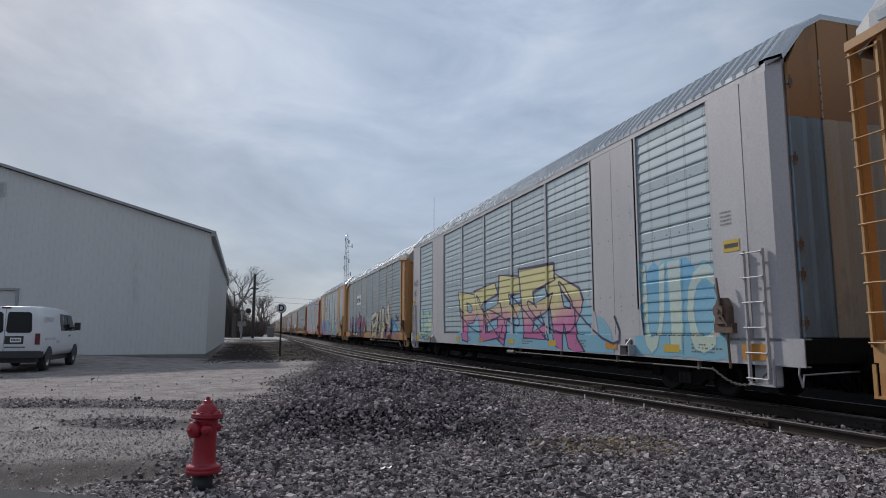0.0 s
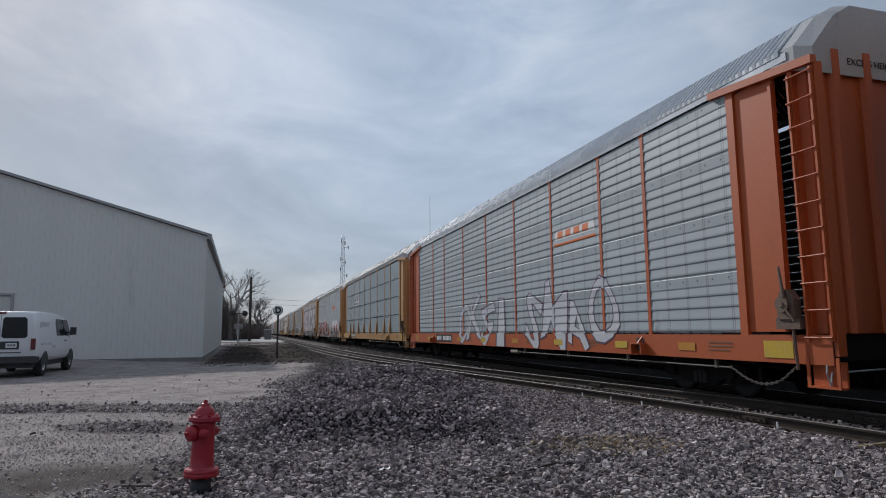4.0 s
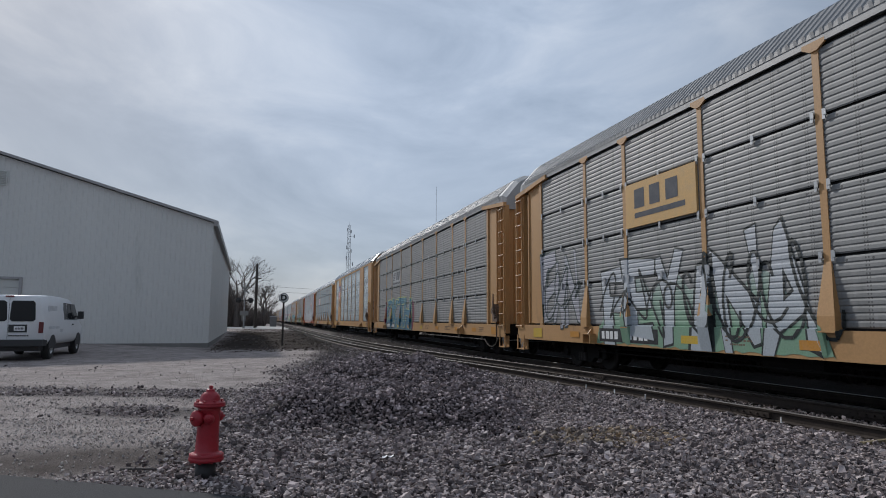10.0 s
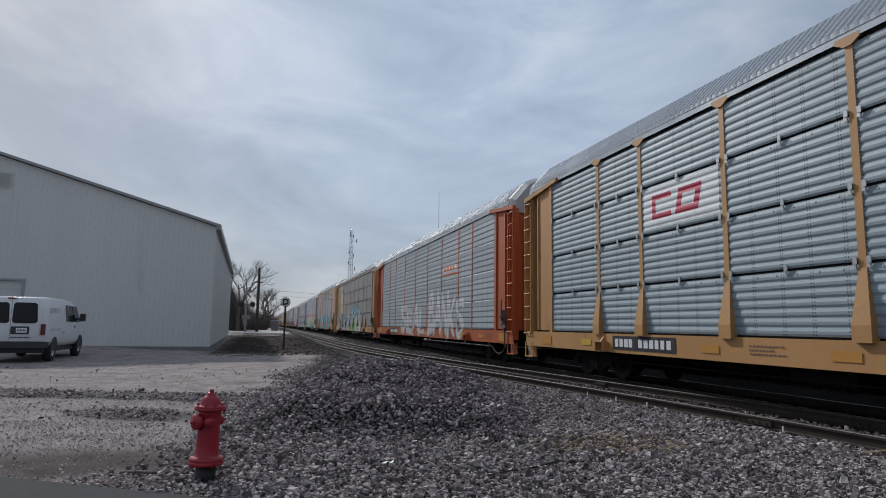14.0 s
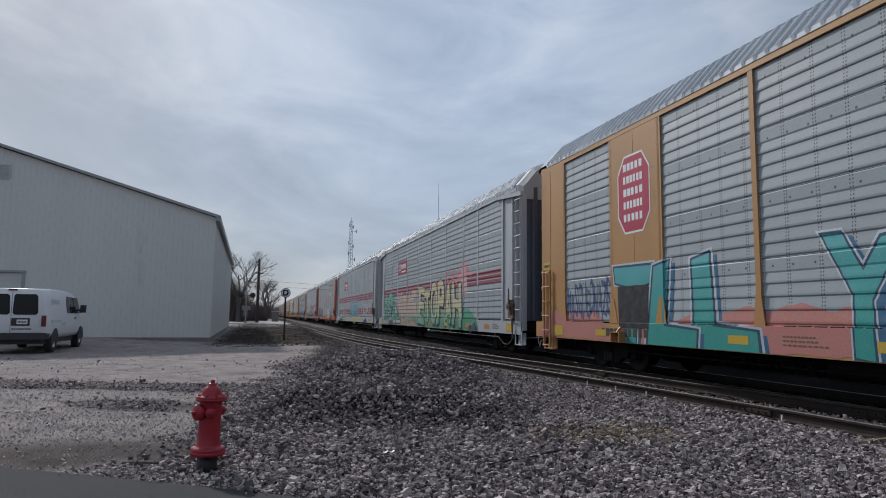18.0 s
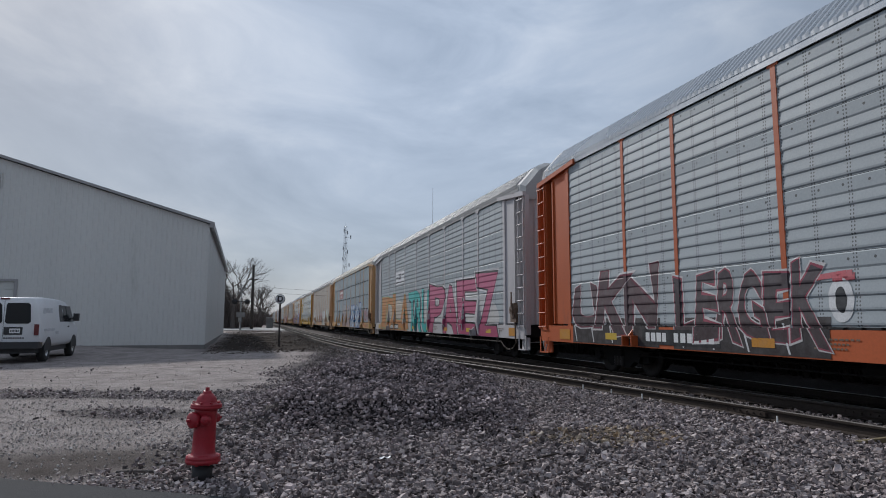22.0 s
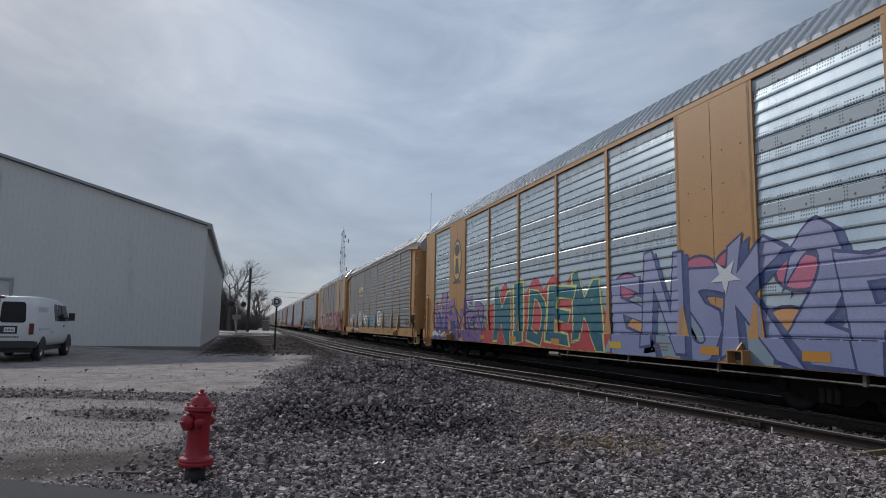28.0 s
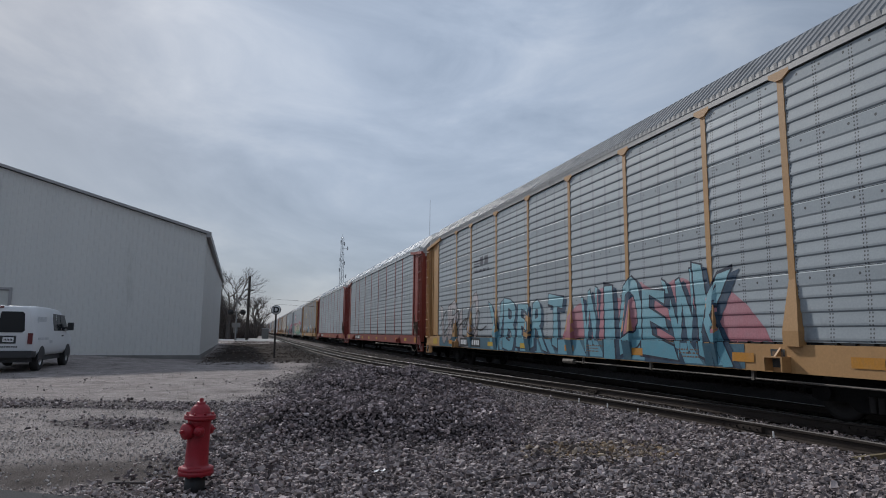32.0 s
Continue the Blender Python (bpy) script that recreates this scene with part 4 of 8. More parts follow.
def gear_mesh():
    """Brake rods, air tank and pipes under the deck, on the near side."""
    if "gear" not in CACHE:
        bm = bmesh.new()
        tube(bm, (-0.9, 2.0, 0.62), (-0.9, 3.3, 0.62), 0.2, sides=14)
        tube(bm, (-1.2, -9.0, 0.52), (-1.2, 9.0, 0.52), 0.018, sides=6)
        tube(bm, (-0.8, -12.0, 0.6), (-0.8, 12.0, 0.6), 0.025, sides=6)
        box(bm, -1.35, -1.0, -3.4, -2.6, 0.45, 0.72)
        CACHE["gear"] = finish("brake_gear", bm, M_IRON)
    return CACHE["gear"]


def fittings(mat):
    """Brake rod with its hangers, a sagging chain, a jacking pad and black dashes for the shadow gap above the sill."""
    if "rod" not in CACHE:
        bm = bmesh.new()
        tube(bm, (-OUT + 0.06, -11.4, 0.60), (-OUT + 0.06, -1.5, 0.60), 0.02, sides=6)
        for y in (-11.0, -8.0, -5.0, -2.0):
            box(bm, -OUT + 0.03, -OUT + 0.09, y - 0.03, y + 0.03, 0.57, 0.76)
        tube(bm, (-OUT + 0.06, -1.5, 0.60), (-OUT + 0.06, -0.9, 0.60), 0.07, sides=10)
        CACHE["rod"] = finish("brake_rod", bm, M_OLDROD)
        bm = bmesh.new()
        n = 26
        at = lambda i: Vector((-OUT + 0.03, -11.4 - 1.5 * i / n, 0.62 - 0.26 * math.sin(math.pi * i / n) + 0.35 * max(0.0, i / n - 0.8)))
        for i in range(n):
            a, b = at(i), at(i + 1)
            off = Vector((0.016, 0, 0)) if i % 2 else Vector((0, 0, 0.016))
            tube(bm, a + off, b + off, 0.009, sides=5)
            tube(bm, a - off, b - off, 0.009, sides=5)
        CACHE["chain"] = finish("brake_chain", bm, M_OLDROD)
        # black bars paint the dashed shadow between side sheets and sill
        bm = bmesh.new()
        for q in range(6):
            y = -0.85 + q * 0.30
            box(bm, -OUT - 0.021, -OUT + 0.02, y, y + 0.22, SILL_HI + 0.004, SILL_HI + 0.034)
        CACHE["gap_dashes"] = finish("drain_slots", bm, M_DARK)
    key = ("pad", mat.name)
    if key not in CACHE:
        bm = bmesh.new()
        box(bm, -OUT - 0.20, -OUT - 0.018, -0.20, 0.20, 0.98, 1.0)
        box(bm, -OUT - 0.20, -OUT - 0.018, 0.17, 0.20, 0.76, 0.98)
        box(bm, -OUT - 0.20, -OUT - 0.018, -0.20, -0.17, 0.76, 0.98)
        ngon_prism(bm, ((-OUT - 0.018, 1.0), (-OUT - 0.15, 1.0), (-OUT - 0.018, 1.15)), "y", -0.02, 0.02)
        CACHE[key] = finish("jacking_pad", bm, mat)
    return CACHE["rod"], CACHE["chain"], CACHE[key], CACHE["gap_dashes"]


def truck_meshes():
    if "truck" not in CACHE:
        bm = bmesh.new()
        for s in (-1, 1):
            x = s * 1.0
            side = ((-1.25, 0.36), (-1.05, 0.30), (-0.62, 0.34), (-0.42, 0.20), (0.42, 0.20), (0.62, 0.34), (1.05, 0.30), (1.25, 0.36), (1.22, 0.58), (0.85, 0.64),
                    (0.35, 0.78), (-0.35, 0.78), (-0.85, 0.64), (-1.22, 0.58))
            ngon_prism(bm, side, "x", x - 0.07, x + 0.07)
            for y in (-0.9, 0.9):
                tube(bm, (x - 0.02, y, 0.45), (x + s * 0.16, y, 0.45), 0.11, sides=10)
        box(bm, -1.15, 1.15, -0.18, 0.18, 0.46, 0.62)
        frame_m = finish("side_frame", bm, M_IRON)
        bm = bmesh.new()
        lathe(bm, [(0.055 + 0.012 * (i % 2), 0.22 + 0.02 * i) for i in range(13)], sides=8)
        spring = finish("spring", bm, M_WHEEL)
        bm = bmesh.new()
        for s in (-1, 1):
            m = pose(s * 0.7525, 0, 0.0, 0, 90 * s, 0)
            lathe(bm, ((0.0, -0.10), (0.10, -0.10), (0.11, -0.02), (0.30, 0.02), (0.36, -0.05), (0.42, -0.06), (0.425, 0.05), (0.36, 0.06), (0.30, 0.05), (0.12, 0.05), (0.10, 0.13), (0.0, 0.13)), m, 24)
        tube(bm, (-0.75, 0, 0), (0.75, 0, 0), 0.08, sides=10)
        CACHE["truck"] = (frame_m, spring, finish("wheelset", bm, M_WHEEL))
    return CACHE["truck"]


SLIM = (4, 12, 15, 16, 17, 26)       # cars whose posts have no flared feet
P_BAYS = (2.45, 5.30, 7.25, 10.07, 12.89, 15.71, 18.53, 21.35, 23.30, 26.15)
W_BAYS = (2.60, 5.22, 7.28, 10.09, 12.90, 15.71, 18.52, 21.32, 23.40, 26.00)


def autorack(k, style, frame_c, sheet_m, roof_m, end_c, sheets="fine", label="", sill_c=None, cap_m=None, wide=(1, 7), seams=4, leaf_c=None):
    """One auto carrier. style 'post': outside posts with flared feet; 'plate': flush posts and broad plates near the ends."""
    global SIDE_TOP, EAVE
    SIDE_TOP, EAVE = TOPS[style]
    car = thing("autorack_car", pose(TRACK_X, start_y(k), 0), label, "rail car", "auto carriers of the train")
    fm, em = paint(*frame_c), paint(*end_c)
    sm = paint(*sill_c) if sill_c else fm
    share("side_sill", sill_mesh(sm), car)
    share("underframe", frame_mesh(M_IRON), car)
    share("brake_gear", gear_mesh(), car)
    rise = 0.14 if style == "plate" else 0.0
    share("roof", roof_mesh(roof_m, rise), car)
    bays = P_BAYS if style == "post" else W_BAYS
    far = CACHE.setdefault(("far", sheet_m.name), None)
    if far is None:
        bm = bmesh.new()
        for i in range(24):
            z = SILL_HI + (SIDE_TOP - SILL_HI) * i / 24
            ngon_prism(bm, ((OUT - 0.06, z), (OUT, z + 0.05), (OUT, z + 0.13), (OUT - 0.06, z + 0.185)), "y", -BODY + 0.2, BODY - 0.2)
        far = CACHE[("far", sheet_m.name)] = finish("far_side", bm, sheet_m)
    share("far_side", far, car)
    # top rail, and an added black sheet for the shade behind the side sheets
    bm = CACHE.get(("rail", fm.name if style == "plate" else roof_m.name))
    if bm is None:
        b2 = bmesh.new()
        box(b2, -OUT - 0.02, -OUT + 0.05, -BODY + 0.12, BODY - 0.12, SIDE_TOP, EAVE - 0.06)
        bm = CACHE[("rail", fm.name if style == "plate" else roof_m.name)] = finish("top_rail", b2, fm if style == "plate" else roof_m)
    share("top_rail", bm, car)
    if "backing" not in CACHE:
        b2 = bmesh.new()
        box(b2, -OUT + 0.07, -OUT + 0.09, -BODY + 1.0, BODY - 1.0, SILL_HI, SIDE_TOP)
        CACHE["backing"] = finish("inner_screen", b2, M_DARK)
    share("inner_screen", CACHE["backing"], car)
    rod, chain, pad, gap_dash = fittings(sm)
    share("brake_rod", rod, car, label="long pale brake rod under the sill")
    share("brake_chain", chain, car)
    for e in (-1, 1):
        share("jacking_pad", pad, car, (0, e * 8.7, 0))
    x = -OUT + 0.03
    for i, (a, b) in enumerate(zip(bays, bays[1:])):
        w, y = b - a - 0.11, HALF - (a + b) / 2
        if style == "plate" and i in wide:
            key = ("plate", fm.name, round(w, 2))
            if key not in CACHE:
                b2 = bmesh.new()
                box(b2, -0.045, 0.02, -w / 2 - 0.06, w / 2 + 0.06, SILL_HI, SIDE_TOP)
                bevel(b2, 0.006)
                for sd in (-1, 1):
                    ngon_prism(b2, ((sd * (w / 2 + 0.06), SILL_HI + 0.01), (sd * (w / 2 - 0.20), SILL_HI + 0.01), (sd * (w / 2 - 0.03), SILL_HI + 0.62), (sd * (w / 2 + 0.06), SILL_HI + 0.62)), "x", -0.058, -0.045)
                n0 = len(b2.faces)
                box(b2, -0.0465, -0.044, -0.005, 0.005, SILL_HI + 0.02, SIDE_TOP - 0.05)
                rng = random.Random(k)
                for z in (1.55, 1.8, 1.9, 2.15, 3.55, 4.1, 4.75):
                    for q in range(4):
                        if rng.random() < 0.75:
                            yy = (-0.40 + 0.25 * q) * w + rng.uniform(-0.02, 0.02)
                            box(b2, -0.0475, -0.044, yy - 0.012, yy + 0.012, z - 0.012, z + 0.012)
                b2.faces.ensure_lookup_table()
                for f in b2.faces[n0:]:
                    f.material_index = 1
                CACHE[key] = finish("side_plate", b2, (fm, M_DARK))
            share("side_plate", CACHE[key], car, (x, y, 0))
            continue
        if sheets in ("fine", "gapped"):
            h = (SIDE_TOP - SILL_HI - 0.06) / 4
            for r in range(4):
                z0 = SILL_HI + 0.04 + r * h
                share("panel", panel_mesh(w, z0, z0 + h - 0.045, sheets, sheet_m), car, (x, y, 0))
                if r:
                    for dy in (0, 0.06 - w / 2, w / 2 - 0.06):
                        share("panel_clip", clip_mesh(), car, (x - 0.026, y + dy, z0 - 0.022))
        else:
            h = (SIDE_TOP - SILL_HI - 0.05) / 4
            for r in range(4):
                z0 = SILL_HI + 0.04 + r * h
                share("panel", panel_mesh(w, z0, z0 + h - 0.008, "broad", sheet_m), car, (x, y, 0))
            share("drain_slots", gap_dash, car, (0, y, 0))
    for i, a in enumerate(bays):
        if style == "post" and i in (0, len(bays) - 1):
            continue
        share("post", slim_post_mesh(fm) if k in SLIM else post_mesh(fm, style == "post", not wide), car, (-OUT + 0.02, HALF - a, 0))
    # ends
    for e in (-1, 1):
        holder = Matrix.Rotation(math.pi if e < 0 else 0.0, 4, "Z")
        if style == "plate":
            ends = gable_door_meshes(em, paint(*(leaf_c or end_c)), paint(*BROWN))
        else:
            ends = (("end_door", end_door_mesh(em, seams)), ("roof_end", end_cap_mesh(cap_m or paint(*CAP), rise)))
        for nm, me in ends:
            o = share(nm, me, car)
            o.matrix_basis = holder
        y0, y1 = sorted((e * (BODY - 0.05), e * (HALF - bays[0] if e > 0 else bays[-1] - HALF)))
        inner, outer = (y0, y1) if e > 0 else (y1, y0)
        if style == "post":
            far_edge, outer = e * 12.84, e * 13.70
            bits = (("door_post", ((-OUT - 0.01, -OUT + 0.12, inner - 0.09, inner + 0.09, SILL_HI - 0.02, SIDE_TOP),)),
                    ("end_plate", ((-OUT + 0.04, -OUT + 0.10, min(inner, far_edge), max(inner, far_edge), SILL_HI + 0.05, SIDE_TOP - 0.12),
                                   (-OUT - 0.0, -OUT + 0.10, far_edge - 0.035 - e * 0.04, far_edge + 0.035 - e * 0.04, SILL_HI + 0.05, SIDE_TOP - 0.25))),
                    ("ladder_post", ((-OUT - 0.0, -OUT + 0.16, e * 13.24 - 0.045, e * 13.24 + 0.045, SILL_HI - 0.32, SIDE_TOP - 0.14),)),
                    ("corner_post", ((-OUT - 0.0, -OUT + 0.16, outer - 0.035, outer + 0.035, SILL_HI - 0.32, SIDE_TOP - 0.22),)))
        else:
            out2 = outer - e * 0.10
            ym = inner + (out2 - inner) * 0.58
            bits = (("end_plate", ((-OUT - 0.02, -OUT + 0.05, min(inner, ym - e * 0.012), max(inner, ym - e * 0.012), SILL_HI - 0.05, SIDE_TOP),)),
                    ("end_plate", ((-OUT - 0.02, -OUT + 0.05, min(out2, ym + e * 0.012), max(out2, ym + e * 0.012), SILL_HI - 0.05, SIDE_TOP),)))
        for j, (nm, boxes) in enumerate(bits):
            key = ("corner", fm.name, style, e, j)
            if key not in CACHE:
                b2 = bmesh.new()
                for q in boxes:
                    box(b2, *q)
                CACHE[key] = finish(nm, bevel(b2, 0.006), fm)
            share(nm, CACHE[key], car)
        key = ("corner", fm.name, style, e, "x")
        if key not in CACHE:
            b2 = bmesh.new()
            if style == "post":
                ngon_prism(b2, ((inner - e * 0.5, SIDE_TOP - 0.03), (outer + e * 0.04, SIDE_TOP - 0.26), (outer + e * 0.04, SIDE_TOP - 0.12), (inner - e * 0.5, SIDE_TOP + 0.10)), "x", -OUT - 0.07, -OUT + 0.05)
            else:
                ngon_prism(b2, ((-OUT - 0.018, out2), (-OUT + 0.05, out2), (-1.33, out2 + e * 0.22), (-1.42, out2 + e * 0.25)), "z", SILL_HI, EAVE - 0.02)
            CACHE[key] = finish("corner_brace" if style == "post" else "corner_post", b2, fm)
        share("corner_brace" if style == "post" else "corner_post", CACHE[key], car)
        # hand brake and cut lever at the near end
        if e < 0:
            share("hand_brake", brake_mesh(), car, (-OUT - 0.03, -12.95 if style == "post" else -11.95, 1.75))
        share("cut_lever", lever_mesh(), car, (0, e * (BODY + 0.16), 0))
        if style == "post":
            share("ladder", ladder_mesh(fm, SILL_HI - 0.1, SIDE_TOP - 0.3, 11), car, (-OUT - 0.01, e * 13.47, 0))
        else:
            share("ladder", ladder_mesh(fm, 0.45, 2.75, 6), car, (-OUT - 0.05, e * (BODY - 0.62), 0))
        key = ("step", sm.name)
        if key not in CACHE:
            b2 = bmesh.new()
            for yy in (-0.27, 0.27):
                box(b2, -OUT - 0.03, -OUT - 0.012, yy - 0.03, yy + 0.03, 0.40, SILL_LO + 0.12)
            box(b2, -OUT - 0.04, -OUT + 0.10, -0.30, 0.30, 0.385, 0.415)
            box(b2, -OUT + 0.10, -OUT + 0.13, -0.30, 0.30, 0.40, SILL_LO + 0.05)
            CACHE[key] = finish("stirrup_step", b2, sm)
        share("stirrup_step", CACHE[key], car, (0, e * (13.45 if style == "post" else BODY - 0.62), 0))
        frame_m, spring, wheels = truck_meshes()
        tr = share("truck", frame_m, car, (0, e * 10.05, 0))
        for yy in (-0.14, 0.0, 0.14):
            share("spring", spring, tr, (-1.08, yy, 0))
        for yy in (-0.9, 0.9):
            share("wheelset", wheels, tr, (0, yy, 0.42))
    return car


S_FOLD = sheet("door_fold", (0.20, 0.27, 0.33), 0.5, 0.3, 0.5)
TANP = ("mustard", TAN)
DUSTY = ("dusty_tan", (0.450, 0.252, 0.103))
FADED = ("faded_tan", (0.475, 0.292, 0.165))
MAROON = ("oxide_red", (0.235, 0.042, 0.030))
GOLD = ("yellow", (0.48, 0.28, 0.03))
ORANGE = ("orange_red", (0.42, 0.085, 0.02))
WHITE = ("chalk_white", (0.45, 0.43, 0.44))
GREY = ("light_grey", (0.42, 0.435, 0.46))
CAP = ("cap_grey", (0.36, 0.365, 0.37))
DARKG = ("slate", (0.07, 0.08, 0.10))
BROWN = ("brown", (0.30, 0.145, 0.05))
S_BLUE = sheet("blue_grey", (0.236, 0.290, 0.318), 0.6, 0.08)
S_PLAIN = sheet("plain_grey", (0.300, 0.335, 0.358), 0.6, 0.08)
S_DULL = sheet("dull_grey", (0.212, 0.214, 0.212), 0.6, 0.08, 0.5)
S_TAN = sheet("tan_grey", (0.365, 0.325, 0.288), 0.6, 0.08, 0.5)
S_BRIGHT = sheet("bright_zinc", (0.50, 0.57, 0.61), 0.30, 0.85, 0.1, "rows")
S_TEAL = sheet("pale_blue", (0.335, 0.405, 0.435), 0.6, 0.08)
S_ROOF = sheet("roof_zinc", (0.446, 0.454, 0.461), 0.27, 0.9, 0.2, "")
S_ROOFD = sheet("roof_weathered", (0.248, 0.248, 0.248), 0.5, 0.5, 0.4, "")
S_CREAM = sheet("roof_cream", (0.52, 0.48, 0.41), 0.5, 0.1, 0.2, "")
S_LILAC = sheet("pinkish_grey", (0.389, 0.376, 0.390), 0.6, 0.08)

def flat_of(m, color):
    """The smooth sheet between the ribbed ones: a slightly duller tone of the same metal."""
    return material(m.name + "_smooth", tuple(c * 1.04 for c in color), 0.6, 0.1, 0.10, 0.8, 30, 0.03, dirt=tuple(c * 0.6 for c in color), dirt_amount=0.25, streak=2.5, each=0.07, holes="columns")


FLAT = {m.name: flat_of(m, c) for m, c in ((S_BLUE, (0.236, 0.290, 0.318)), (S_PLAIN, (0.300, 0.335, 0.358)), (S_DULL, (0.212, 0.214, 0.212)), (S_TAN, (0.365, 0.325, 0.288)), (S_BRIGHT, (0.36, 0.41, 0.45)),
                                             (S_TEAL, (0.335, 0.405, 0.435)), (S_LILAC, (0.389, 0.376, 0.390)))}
CARS = {}


def build_train():
    def A(k, *a, **kw):
        CARS[k] = autorack(k, *a, **kw)

    A(0, "post", TANP, S_BLUE, S_ROOF, TANP, label="yellow auto carrier with galvanised side sheets")
    A(1, "plate", WHITE, S_TEAL, S_ROOF, TANP, "broad", "chalky white auto carrier with pink and yellow graffiti", leaf_c=("pale_tan", (0.42, 0.36, 0.28)))
    A(2, "post", TANP, S_BLUE, S_ROOF, TANP, "broad", "tan auto carrier with magenta and purple graffiti")
    A(3, "plate", TANP, S_TEAL, S_ROOF, TANP, "broad", "tan auto carrier with blue graffiti along its foot")
    A(4, "post", ORANGE, S_PLAIN, S_ROOF, ORANGE, "broad", "orange-red auto carrier with pale scribbled graffiti")
    A(5, "post", TANP, S_BLUE, S_ROOFD, TANP, "fine", "clean tan auto carrier with striped black and white emblem")
    A(6, "post", TANP, S_PLAIN, S_ROOFD, TANP, "broad", "weathered tan auto carrier with black and red graffiti")
    A(7, "plate", TANP, S_LILAC, S_ROOFD, TANP, "broad", "auto carrier painted over with giant pink and white letters", sill_c=DARKG, wide=())
    A(8, "post", DUSTY, S_DULL, S_ROOFD, DUSTY, "fine", "grimy tan auto carrier with grey-green graffiti")
    A(9, "post", DUSTY, S_DULL, S_ROOFD, DUSTY, "fine", "grimy tan auto carrier with blue and gold graffiti")
    A(10, "plate", TANP, S_BRIGHT, S_ROOF, TANP, "broad", "tan auto carrier with bright shiny side sheets and shield emblem")
    A(11, "post", TANP, S_BLUE, S_ROOF, BROWN, "gapped", "clean tan auto carrier with a white sign plate")
    A(12, "post", ORANGE, S_PLAIN, S_ROOF, ORANGE, "broad", "orange-red auto carrier with white scribbled graffiti")
    A(13, "post", DUSTY, S_DULL, S_ROOFD, DUSTY, "fine", "tan auto carrier with white, black and teal graffiti")
    A(14, "plate", TANP, S_PLAIN, S_ROOF, TANP, "broad", "tan auto carrier with red shield plate and teal graffiti")
    A(15, "post", GREY, S_PLAIN, S_ROOF, DARKG, "broad", "grey auto carrier with red stripes and green graffiti")
    A(16, "post", GREY, S_PLAIN, S_ROOF, DARKG, "broad", "grey auto carrier with red stripes and cyan graffiti")
    A(17, "post", ORANGE, S_PLAIN, S_ROOF, ORANGE, "broad", "orange auto carrier with dark graffiti along its foot")
    A(18, "post", WHITE, S_PLAIN, S_ROOFD, WHITE, "broad", "white-framed auto carrier with orange, teal and pink graffiti")
    A(19, "post", DUSTY, S_BLUE, S_CREAM, DUSTY, "fine", "tan auto carrier with blue and white graffiti")
    A(20, "post", FADED, S_TAN, S_ROOFD, FADED, "broad", "dusty tan auto carrier with faded pale, red and green graffiti")
    A(21, "post", GOLD, S_BRIGHT, S_ROOFD, GOLD, "gapped", "new bright yellow auto carrier with shiny sheets and shield emblem")
    A(22, "plate", TANP, S_BRIGHT, S_ROOF, TANP, "broad", "tan auto carrier with green, red and violet graffiti")
    A(23, "post", DUSTY, S_DULL, S_ROOFD, DUSTY, "broad", "tan auto carrier with small white and blue graffiti")
    A(24, "plate", DUSTY, S_DULL, S_ROOF, DUSTY, "broad", "tan auto carrier with huge maroon letters along its foot")
    A(25, "post", DUSTY, S_PLAIN, S_ROOFD, DUSTY, "broad", "tan auto carrier with pale blue and black graffiti")
    A(26, "post", MAROON, S_PLAIN, S_ROOF, MAROON, "broad", "dark oxide-red auto carrier with galvanised side sheets")


build_train()
LAST_CAR = 46


def build_tail():
    """The rest of the train, far down the track."""
    pick = (26, 23, 15, 18, 20, 23, 12, 18, 20, 16)
    for i, k in enumerate(range(27, LAST_CAR + 1)):
        CARS[k] = copy_thing(BASE[pick[i % len(pick)]], pose(TRACK_X, start_y(k), 0))
        tagged(CARS[k], "auto carrier with galvanised side sheets, far down the train")


BASE = dict(CARS)


